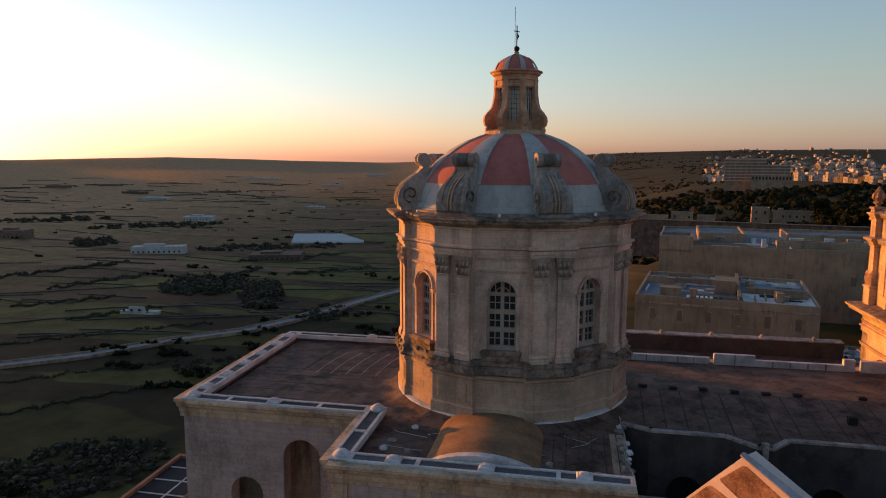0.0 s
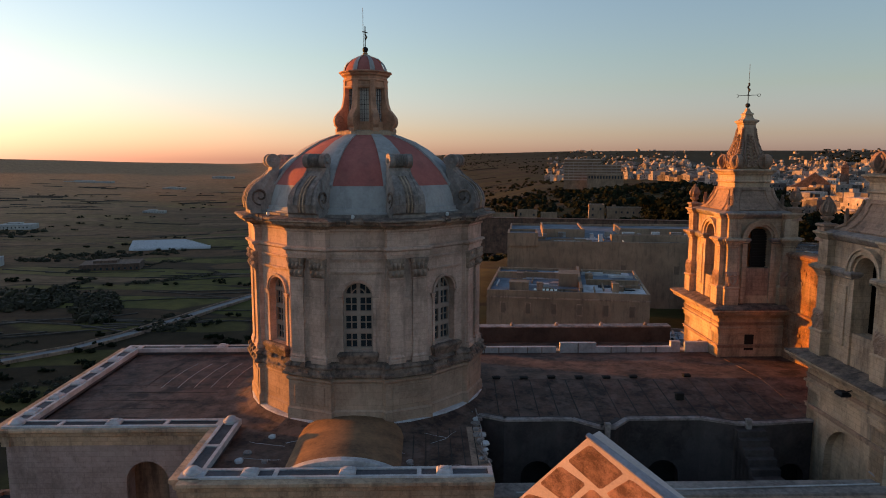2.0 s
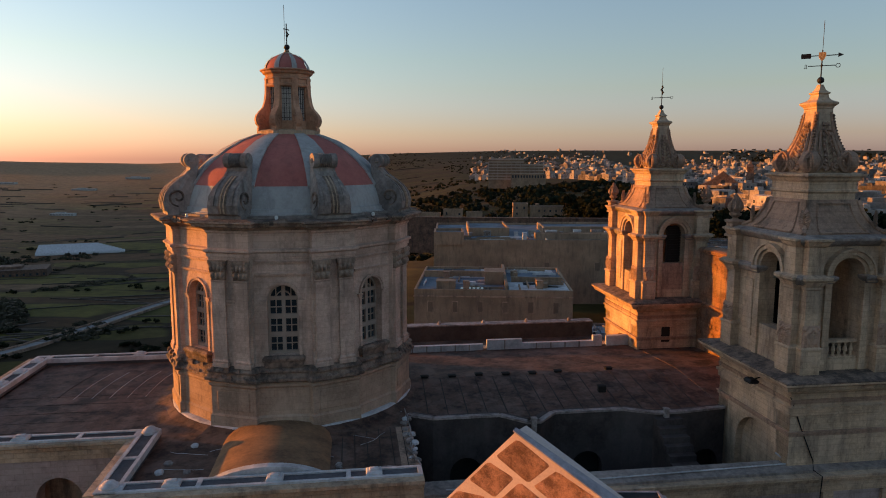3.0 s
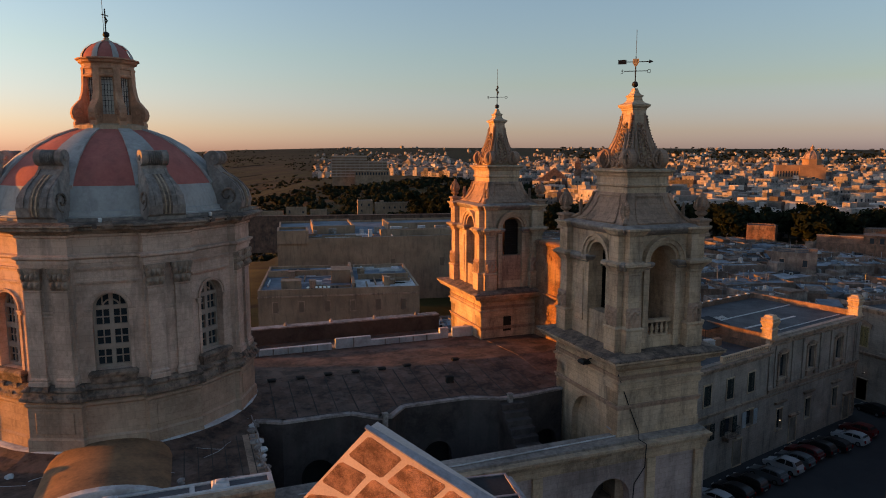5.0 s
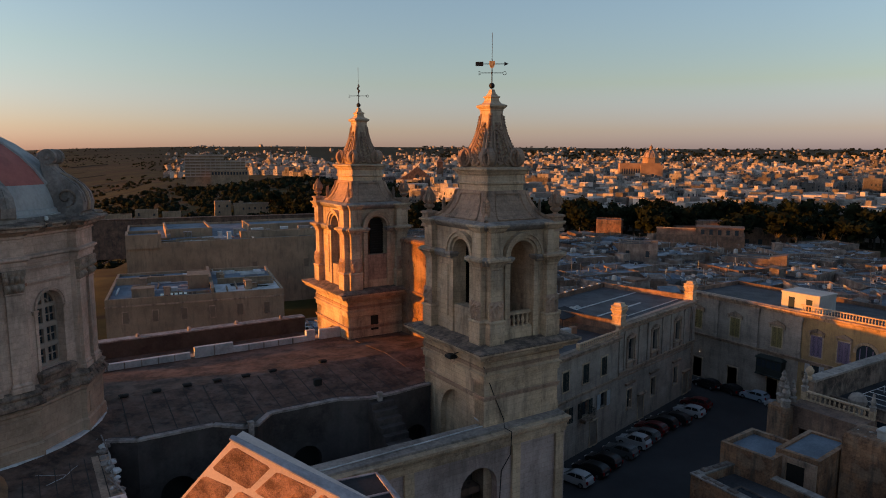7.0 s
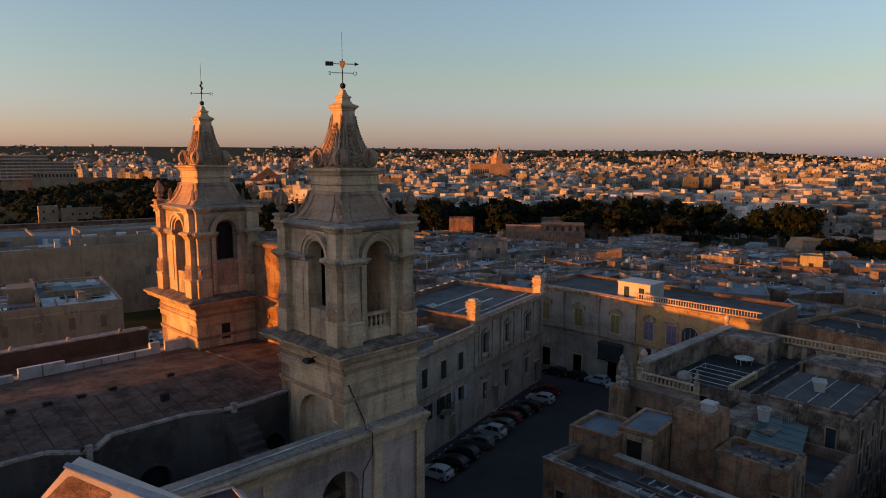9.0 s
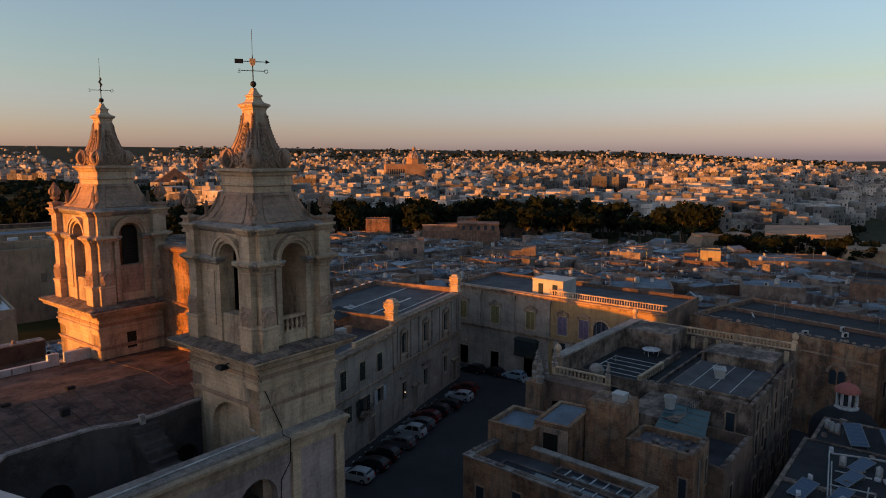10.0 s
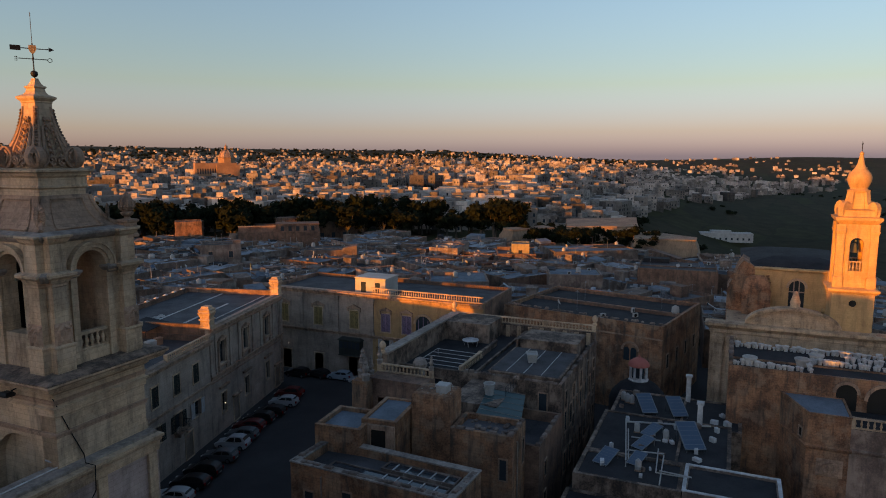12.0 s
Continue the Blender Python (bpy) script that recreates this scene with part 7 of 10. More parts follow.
lathe(bm, [(0.5, 0), (0.5, 0.5), (0.75, 0.9), (0.8, 1.3), (0.55, 1.75), (0.1, 1.95)], 16)
single("roof_cowl", bm, STONE_G, "rounded grey metal cowl on the terrace", "cowl", at=pose(64.0, 30.2, 12.6), smooth=True)
for x0, x1, y0, y1, z in ((10.6, 15.4, 0.8, 7.6, 14.3), (13.0, 17.4, 8.6, 8.9, 13.5), (6.8, 12.6, 11.2, 11.45, 13.2)):
    bm = fresh()
    stack(bm, rect(x0, x1, y0, y1), [(0, 12.6), (0, z), (0.07, z + 0.03), (0.07, z + 0.13), (-0.04, z + 0.15)])
    part("dividing_wall", bm, GRIMY, g)
balustrade(g, Matrix.Translation((0.5, 11.2, 0)), 6.0, 12.7, h=0.8)
# the large block beyond, with its dark roof
h_ = flat_house("house", pose(94.8, 8.0, 0, 0, 0, -12), 19.0, 25.0, 12.3, "large ochre stone block with a dark flat roof", OT, ROOFD, seed=7, hut=0, par=0.6, wall=OCHRE, windows=False, cope=False)
bm = fresh()
ring(bm, 9.5, 18.6, 0.4, 24.6, 0.3, 12.3, 12.75)
part("roof_wall", bm, HOUSE, h_)
for k in range(4):
    house_window(h_, Matrix(), 2.5 + k * 4.4, 6.5, 0.5, 2.0)
# its twin arched window and a string course on the lane side
fm = Matrix.Translation((0, 25.0, 0)) @ Matrix.Rotation(-math.pi / 2, 4, "Z")
bm = fresh()
box(bm, 0, 25.0, -0.1, 0.02, 10.9, 11.1, fm)
part("string_course", bm, STONE_B, h_)
for c_ in (20.5 - 0.5, 20.5 + 0.5):
    bm = fresh()
    v = [bm.verts.new(fm @ Vector((c_ - 0.42 * math.cos(math.pi * k / 10), -0.03, 8.9 + 0.42 * math.sin(math.pi * k / 10)))) for k in range(11)] + [bm.verts.new(fm @ Vector((c_ + 0.42, -0.03, 8.9 - 1.5))), bm.verts.new(fm @ Vector((c_ - 0.42, -0.03, 8.9 - 1.5)))]
    bm.faces.new(v)
    part("arched_window", bm, GLASS, h_)
bm = fresh()
for k in range(14):
    a0, a1 = math.pi * k / 14, math.pi * (k + 1) / 14
    v = [bm.verts.new(fm @ Vector((20.5 - r * math.cos(a), y, 8.9 + r * math.sin(a)))) for a in (a0, a1) for r in (1.0, 1.3) for y in (0.02, -0.16)]
    for q in ((1, 3, 7, 5), (2, 6, 7, 3), (0, 1, 5, 4)):
        bm.faces.new([v[i] for i in q])
bmesh.ops.remove_doubles(bm, verts=bm.verts, dist=0.001)
part("arch_hood", bm, STONE_B, h_)
# the low house with the solar roof, and its neighbours
for spec in ((60.35, -1.0, 10.6, 12.5, 9.0, 8), (71.2, -2.0, 8.6, 13.2, 8.4, 18), (46.0, -8.0, 8.9, 20.0, 7.6, 19), (55.0, 2.7, 5.3, 8.8, 9.0, 23)):
    flat_house("house", pose(*spec[:2], 0), *spec[2:5], "low house with a dark roof crowded with panels", OT, ROOFD, seed=spec[5], hut=0.0, windows=False, par=0.12, clutter=False, cope=False, wall=GRIMY)
low = flat_house("house", pose(55.0, -4.8, 0), 5.3, 7.4, 9.05, "low dark-roofed outhouse with a pale rim", OT, ROOFD, seed=24, hut=0.0, windows=False, par=0.18, clutter=False, cope=False, wall=HOUSE_GREY)
bm = fresh()
ring(bm, -0.05, 5.35, -0.05, 7.45, 0.3, 9.23, 9.31)
part("rim", bm, COPE, low, "pale weathered rim")
# terrace house with plant pots, and the block in front of it
tt = flat_house("house", pose(74.2, -22.0, 0), 9.6, 21.6, 14.4, "stone house, dark terrace lined with pale flower pots", OT, ROOFD, seed=9, hut=0, par=0.18, wall=OCHRE, clutter=False, windows=False, cope=False)
u = thing("house", pose(68.7, -24.0, 0), "ochre ashlar corner house with flat roof and balustraded terrace", "house", OT)
bm = fresh()
v = [(0.0, 13.1), (5.4, 13.1), (5.4, 18.6), (0.0, 16.6)]
stack(bm, v, [(0, 0), (0, 9.05), (0.12, 9.15), (0.2, 9.3), (0.2, 9.42), (0.03, 9.48), (0.0, 12.4), (0.06, 12.45), (0.06, 12.55), (-0.12, 12.56), (-0.14, 12.44)])
part("corner_block", bm, OCHRE, u)
bm = fresh()
stack(bm, grown(v, -0.16), [(0, 12.3), (0, 12.47)])
part("flat_roof", bm, ROOFB, u)
bm = fresh()
stack(bm, rect(0.35, 5.4, -4.0, 13.08), [(0, 0), (0, 9.05), (0.12, 9.15), (0.2, 9.3), (0.2, 9.42), (0.0, 9.48), (0.0, 11.35)])
part("terrace_block", bm, HOUSE_GREY, u)
bm = fresh()
box(bm, 0.4, 5.35, -3.9, 13.0, 11.35, 11.4)
part("terrace_floor", bm, ROOFD, u)
balustrade(u, Matrix.Translation((0.5, -3.8, 0)) @ Matrix.Rotation(math.pi / 2, 4, "Z"), 16.8, 11.4, h=1.05, pitch=0.5)
for y, z, r, h in ((12.9, 13.1, 0.9, 1.7), (9.6, 12.6, 1.5, 1.2)):
    # dark sheets paint the shade of arched recesses in the wall behind the terrace
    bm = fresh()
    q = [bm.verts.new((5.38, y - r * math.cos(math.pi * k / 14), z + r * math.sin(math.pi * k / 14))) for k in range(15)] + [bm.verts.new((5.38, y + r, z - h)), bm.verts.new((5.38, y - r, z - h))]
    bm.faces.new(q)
    part("arch_shade", bm, DARK, u, "dark sheet for the shade in an arch")
    bm = fresh()
    for k in range(14):
        a0, a1 = math.pi * k / 14, math.pi * (k + 1) / 14
        q = [bm.verts.new((x, y - w * math.cos(a_), z + w * math.sin(a_))) for a_ in (a0, a1) for w in (r, r + 0.3) for x in (5.45, 5.2)]
        for f_ in ((1, 3, 7, 5), (2, 6, 7, 3), (0, 1, 5, 4)):
            bm.faces.new([q[i] for i in f_])
    bmesh.ops.remove_doubles(bm, verts=bm.verts, dist=0.001)
    part("arch_ring", bm, STONE_B, u)
# worn carved panel and a small window on the street side
bm = fresh()
carved_plate(bm, Matrix.Translation((-0.02, 14.6, 6.6)) @ Matrix.Rotation(-math.pi / 2, 4, "Z"), 2.2, 1.7, 5)
part("carved_panel", bm, STONE_B, u, "worn carved stone panel")
house_window(u, Matrix.Translation((0, 16.6, 0)) @ Matrix.Rotation(math.atan2(2.0, 5.4) + math.pi, 4, "Z") @ Matrix.Translation((-5.76, 0, 0)), 4.6, 9.8, 0.3, 0.8)
# beyond the nave: a long plastered house with white and blue-grey roofs
SHUTTER = surface("sun_bleached_shutter", (0.2, 0.14, 0.095), (0.13, 0.09, 0.065), bump=0.1)


def roof_bits(parent, x0, x1, y0, y1, z, n, seed):
    """Low upstands, sheets, pipes and boxes laid square to a flat roof."""
    rnd = random.Random(seed)
    for k in range(n):
        x, y, q = rnd.uniform(x0, x1 - 3), rnd.uniform(y0, y1 - 2), rnd.random()
        bm = fresh()
        if q < 0.3:
            box(bm, x, min(x1, x + rnd.uniform(3, 9)), y, y + 0.22, z, z + rnd.uniform(0.25, 0.7))
            part("upstand", bm, COPE if rnd.random() < 0.5 else BEIGE, parent)
        elif q < 0.5:
            box(bm, x, x + 0.22, y, min(y1, y + rnd.uniform(3, 9)), z, z + rnd.uniform(0.25, 0.7))
            part("upstand", bm, COPE if rnd.random() < 0.5 else BEIGE, parent)
        elif q < 0.7:
            stack(bm, rect(x, min(x1, x + rnd.uniform(2, 6)), y, min(y1, y + rnd.uniform(2, 5))), [(0, z - 0.02), (0, z + 0.05), (-0.05, z + 0.06)])
            part("roof_sheet", bm, rnd.choice((ROOFB, COPE, ROOFD, ROOFG)), parent)
        elif q < 0.85:
            tube(bm, [(x, y, z + 0.2), (min(x1, x + rnd.uniform(3, 8)), y + rnd.uniform(-0.2, 0.2), z + 0.2)], 0.09, 5)
            part("roof_pipe", bm, COPE, parent)
        else:
            w, h = rnd.uniform(0.5, 1.3), rnd.uniform(0.6, 1.8)
            stack(bm, rect(x, x + w, y, y + w), [(0, z), (0, z + h), (0.06, z + h + 0.04), (0.06, z + h + 0.12), (-0.06, z + h + 0.16)])
            part("roof_unit", bm, rnd.choice((COPE, BEIGE, STONE_B)), parent)


n1 = thing("house", pose(11.0, 122.0, 0, 0, 0, -11), "long plastered house with white and blue-grey flat roofs", "house", OT)
bm = fresh()
ring(bm, 0, 29.0, 0, 27, 0.4, 0, 12.4)
part("outer_wall", bm, BEIGE, n1)
bm = fresh()
box(bm, 0.4, 28.6, 0.4, 26.6, 11.5, 11.9)
part("roof_terrace", bm, ROOFB, n1)
bm = fresh()
box(bm, 17.5, 28.5, 0.5, 9.0, 11.9, 12.25)
part("white_roof", bm, COPE, n1)
for x0, x1, y0, y1, z in ((13.0, 16.6, 8, 13, 14.2), (4.0, 7.5, 2.0, 4.5, 13.4), (18.2, 28.0, 9.4, 10.0, 13.0), (0.6, 13.0, 16.0, 16.5, 13.0), (16.8, 17.2, 1, 26, 12.9)):
    bm = fresh()
    stack(bm, rect(x0, x1, y0, y1), [(0, 11.9), (0, z), (0.08, z + 0.05), (0.08, z + 0.2)])
    part("roof_block", bm, BEIGE, n1)
for k in range(6):
    house_window(n1, Matrix(), 3.0 + k * 4.6, 8.2, 0.42, 1.9, SHUTTER)
for k in range(8):
    bm = fresh()
    box(bm, 8.5 + k * 0.75, 9.0 + k * 0.75, 0.8, 2.6, 12.0, 12.4)
    part("roof_light", bm, GLASS, n1)
roof_bits(n1, 0.8, 16.5, 0.8, 26.0, 11.9, 26, 1)
roof_bits(n1, 17.6, 28.0, 0.8, 8.6, 12.25, 10, 2)
roof_bits(n1, 17.6, 28.0, 10.2, 26.0, 11.9, 16, 3)
bm = fresh()
box(bm, -0.1, 29.1, -0.12, 0.02, 11.0, 11.25)
part("string_course", bm, STONE_B, n1)
# the large institutional block behind it
n2 = thing("house", pose(20.0, 166.0, 0, 0, 0, -8), "large ochre institutional block with stepped flat roofs", "house", OT)
for x0, x1, y0, y1, z in ((0, 62, 0, 46, 16.2), (0, 7.5, -0.5, 9, 18.2), (9, 20, 14, 34, 17.8), (26, 60, 6, 9, 17.2), (30, 62, 20, 34, 17.6)):
    bm = fresh()
    ring(bm, x0, x1, y0, y1, 0.5, 0 if z < 16.5 else 15, z)
    w_ = part("block_wall", bm, BEIGE, n2)
    bm = fresh()
    box(bm, x0 + 0.5, x1 - 0.5, y0 + 0.5, y1 - 0.5, z - 0.9, z - 0.6)
    part("block_roof", bm, ROOFB, w_)
for k in (6, 9, 13):
    house_window(n2, Matrix(), 3.0 + k * 4.2, 8.5, 0.6, 2.0, SHUTTER)
for k in range(12):
    bm = fresh()
    x_, y_ = 9.0 + k * 4.1, 12.0 + (k * 7) % 5
    stack(bm, rect(x_, x_ + 1.0 + (k % 3), y_, y_ + 1.2), [(0, 15.3), (0, 16.6 + 0.3 * (k % 3)), (0.08, 16.65 + 0.3 * (k % 3)), (-0.05, 16.8 + 0.3 * (k % 3))])
    part("roof_unit", bm, COPE if k % 2 else STONE_G, n2)
roof_bits(n2, 1.0, 60.0, 1.0, 13.0, 15.6, 34, 4)
roof_bits(n2, 22.0, 60.0, 10.0, 20.0, 15.6, 18, 5)
# lit houses and a long rampart farther off
for x, y, w, d, h in ((98, 406, 9, 9, 8.5), (108, 402, 34, 9, 7), (144, 396, 9, 8, 10.5), (40, 416, 14, 8, 2.5), (56, 416, 12, 8, 4.5), (70, 413, 10, 8, 3)):
    flat_house("house", pose(x, y, 0, 0, 0, -10), w, d, h, "small pale house at the town's edge, lit orange", OT, wall=BEIGE, seed=int(x), windows=True, clutter=False)
bm = fresh()
stack(bm, [(14, 322), (118, 300), (119, 303), (15, 325)], [(0.6, -8), (0.0, 8.5), (0.2, 8.6), (0.2, 9.0)])
single("rampart", bm, HOUSE, "long stone rampart wall", "rampart")
for outline, rows_, label_ in (([(256, 84), (250, 78), (266, 66), (272, 72)], [(3, -6), (1.2, 5), (0.0, 7.2), (0.2, 7.3), (0.2, 7.8)], "low pale stone outwork by the trees"), ([(306, 70), (272, 62), (284, 36), (326, 42)], [(5, -8), (1.0, 4.6), (0.0, 7.2), (0.25, 7.3), (0.25, 7.8)], "pale sloping stone bastion with a flat top"), ([(282, 38), (250, 32), (253, 12), (262, 12)], [(4, -10), (1.0, 3.8), (0.0, 6.2), (0.25, 6.3), (0.25, 6.8)], "lower pale spur of the stone bastion")):
    bm = fresh()
    stack(bm, outline, rows_)
    single("bastion", bm, BEIGE, label_, "bastion", "bastions of the ramparts")
bm = fresh()
stack(bm, [(250, 30), (213, 8), (214.5, 6.5), (252, 28.5)], [(0.8, -8), (0.0, 3.4), (0.2, 3.5), (0.2, 3.9)])
single("rampart", bm, HOUSE, "pale rampart wall running down from the bastion", "rampart")

# low annex below the choir, its dark roof crossed by white bands
an = flat_house("house", pose(-36.0, 37.0, -30), 13.6, 18.0, 38.0, "low annex with a dark white-banded roof", OT, ROOFD, wall=HOUSE, seed=41, hut=0, par=0.3, windows=False, clutter=False, cope=False)
for k in range(7):
    bm = fresh()
    box(bm, 0.5, 13.0, 1.4 + k * 2.4, 1.55 + k * 2.4, 37.98, 38.05)
    part("roof_band", bm, COPE, an)
for x in (3.0, 7.0, 11.0):
    bm = fresh()
    box(bm, x, x + 0.15, 0.5, 17.5, 37.98, 38.045)
    part("roof_band", bm, COPE, an)

# ---- worn details of the houses by the square ----
def crest(parent, m, length, z, seed, mat=None):
    """Loose, uneven stones along a wall top (local x)."""
    rnd = random.Random(seed)
    x = 0.1
    while x < length - 0.3:
        ln = rnd.uniform(0.35, 0.9)
        if rnd.random() < 0.75:
            bm = fresh()
            hgt = rnd.uniform(0.08, 0.3)
            stack(bm, rect(x, x + ln * 0.92, -0.2 + rnd.uniform(-0.06, 0.06), 0.22 + rnd.uniform(-0.06, 0.06)), [(0, z - 0.02), (rnd.uniform(-0.04, 0.02), z + hgt * 0.7), (-0.06, z + hgt)], m)
            part("top_stone", bm, mat or HOUSE_GREY, parent)
        x += ln


def drainpipe(parent, m, x, z0, z1):
    bm = fresh()
    tube(bm, [m @ Vector((x, -0.1, z0)), m @ Vector((x, -0.1, z1)), m @ Vector((x + 0.1, 0.1, z1 + 0.15))], 0.06, 6)
    part("drainpipe", bm, STONE_G, parent)


def railing(parent, m, length, z, h=0.9):
    bm = fresh()
    for q in (h, h * 0.5):
        tube(bm, [m @ Vector((0, 0, z + q)), m @ Vector((length, 0, z + q))], 0.03, 4)
    n = max(2, int(length / 0.5))
    for k in range(n + 1):
        tube(bm, [m @ Vector((length * k / n, 0, z)), m @ Vector((length * k / n, 0, z + h))], 0.022, 4)
    part("railing", bm, IRON, parent)


def pinnacle(parent, at, s=1.0):
    """A carved corner finial: pedestal, bulb and curling leaves."""
    bm = fresh()
    lathe(bm, [(0.42, 0), (0.42, 0.5), (0.5, 0.55), (0.5, 0.65), (0.2, 0.8), (0.34, 1.1), (0.4, 1.4), (0.22, 1.75), (0.28, 1.9), (0.14, 2.2), (0.2, 2.35), (0.03, 2.7)], 10, at @ Matrix.Diagonal((s, s, s, 1)))
    part("pinnacle", bm, STONE_G, parent, "weathered carved pinnacle")


QUARTER = Matrix.Rotation(math.pi / 2, 4, "Z")
for owner, m, length, z, seed in ((a, Matrix.Translation((0.3, 0, 0)) @ QUARTER, 14.0, 12.0, 1), (a, Matrix.Translation((0, 0.3, 0)), 5.0, 12.0, 2), (a, Matrix.Translation((0, 13.9, 0)), 5.0, 12.0, 3), (e, Matrix.Translation((0.2, 0, 0)) @ QUARTER, 5.4, 12.9, 4), (e, Matrix.Translation((0, 0.2, 0)), 4.0, 12.9, 5), (f, Matrix.Translation((0.2, 0, 0)) @ QUARTER, 18.0, 10.6, 6), (f, Matrix.Translation((0, 0.2, 0)), 8.2, 10.6, 7), (g, Matrix.Translation((0.2, 0, 0)) @ QUARTER, 11.0, 13.05, 8), (g, Matrix.Translation((0, 0.2, 0)), 18.0, 13.05, 9), (tt, Matrix.Translation((0, 21.4, 0)), 9.4, 15.1, 11), (h_, Matrix.Translation((0.2, 0, 0)) @ QUARTER, 24.6, 13.1, 12)):
    crest(owner, m, length, z, seed)
for owner, m, x, z0, z1 in ((a, Matrix.Translation((0, 14.2, 0)) @ Matrix.Rotation(-math.pi / 2, 4, "Z"), 3.0, 0, 11.4), (g, Matrix(), 6.4, 0, 12.4), (g, Matrix(), 12.2, 4, 12.4), (e, Matrix(), 1.2, 0, 12.0)):
    drainpipe(owner, m, x, z0, z1)
railing(f, Matrix.Translation((1.2, 7.8, 0)), 6.0, 9.6)
railing(f, Matrix.Translation((1.2, 13.2, 0)), 6.4, 9.6)
railing(g, Matrix.Translation((-4.0, 4.7, 0)), 3.8, 12.5)
railing(g, Matrix.Translation((0.6, 10.8, 0)), 5.6, 12.6)
for x, y, z, s in ((-7.2, 18.6, 13.3, 0.95), (-6.4, 19.4, 13.3, 1.15), (-5.6, 18.9, 13.3, 0.8), (-4.2, 12.6, 14.2, 0.6), (-4.2, 18.6, 14.2, 0.7)):
    pinnacle(g, Matrix.Translation((x, y, z)), s)
bm = fresh()
box(bm, -7.8, -4.8, 18.2, 19.9, 0, 13.3)
part("corner_pier", bm, OCHRE, g)
# a second, lower run of terrace walls in the yard
for x0, x1, y0, y1, z in ((0.6, 3.4, 8.2, 12.6, 11.2), (4.4, 7.6, 12.0, 12.3, 10.9), (3.4, 3.7, 13.4, 18.0, 11.4), (5.2, 8.0, 14.6, 18.2, 11.0)):
    bm = fresh()
    stack(bm, rect(x0, x1, y0, y1), [(0, 9.6), (0, z), (0.06, z + 0.04), (0.06, z + 0.14), (-0.08, z + 0.16)])
    part("yard_wall", bm, HOUSE, f)

# the rest of the old town, house by house on slightly crooked plots
TAKEN = [(-24, 30, 15, 62), (27, 93, -30, 60), (44, 92, 50, 86), (90, 110, 30, 76), (0, 46, 112, 152), (14, 88, 156, 222), (90, 122, -40, 40)]
# the larger blocks that stand out: place, width, depth, height, turn, wall, windows along the front
PALEWALL = surface("pale_yellow_wash", (0.42, 0.33, 0.17), (0.26, 0.2, 0.11), big=0.4, streak=0.4, bump=0.2)
MARKS = [
    (182.0, 182.0, 9.0, 8.0, 12.3, -46, OCHRE, 0, "squarish ochre roof block against the dark trees"),
    (182.5, 155.0, 28.0, 14.0, 9.6, -55, HOUSE, 0, "long stone building below the ramparts"),
    (139.5, 131.0, 10.5, 9.0, 11.8, -50, HOUSE_GREY, 2, "pale grey cubic town house with dark windows"),
    (187.6, 59.0, 5.2, 6.0, 10.4, -74, PALEWALL, 1, "narrow pale yellow stair tower"),
    (184.0, 62.0, 11.0, 12.0, 7.8, -70, HOUSE, 2, "plain stone town house at a yellow stair tower"),
    (194.0, 47.5, 26.0, 15.0, 7.9, -57, HOUSE_GREY, 0, "broad windowless stone block with a flat roof"),
    (166.0, 20.5, 18.0, 15.0, 9.2, -86, HOUSE, 0, "long low stone block with a wide flat roof"),
    (150.0, 38.0, 12.0, 10.0, 8.9, -72, HOUSE_GREY, 0, "low grey stone house with a flat roof"),
    (160.0, 112.0, 15.0, 11.0, 9.0, -62, HOUSE_GREY, 3, "pale plastered town house with a white terrace"),
    (132.0, 60.0, 13.0, 14.0, 8.6, -66, HOUSE_GREY, 1, "tall-walled town house with one slit window"),
]
for k, (x, y, w, d, h, turn_, wall_, n, label_) in enumerate(MARKS):
    t = flat_house("house", pose(x, y, 0, 0, 0, turn_), w, d, h, label_, OT, (ROOFG, ROOFB)[k % 2], wall=wall_, windows=False, seed=300 + k, hut=0, th=0.3, par=0.35, rooms=1 if w > 9 else 0, cope=False, clutter=w > 9)
    for q in range(n):
        house_window(t, Matrix(), (q + 0.5) * w / n, h - 3.2, 0.55, 1.7)
    if k == 1:
        # its set-back upper storey with five dark windows
        bm = fresh()
        stack(bm, rect(13.0, 27.6, 1.2, 9.0), [(0, 9.6), (0, 12.2), (0.2, 12.3), (0.2, 12.6)])
        top_ = part("upper_storey", bm, wall_, t)
        for q in range(5):
            bm = fresh()
            box(bm, 14.6 + q * 2.6, 15.7 + q * 2.6, 1.17, 1.25, 10.2, 11.8)
            part("window", bm, GLASS, top_)
        bm = fresh()
        box(bm, 0.3, 13.0, 3.0, 3.4, 9.6, 11.7)
        part("terrace_wall", bm, wall_, t)
        bm = fresh()
        box(bm, 0.2, 13.1, 2.9, 3.5, 11.7, 11.95)
        part("wall_coping", bm, STONE_G, t)

rnd = random.Random(11)
plots = []
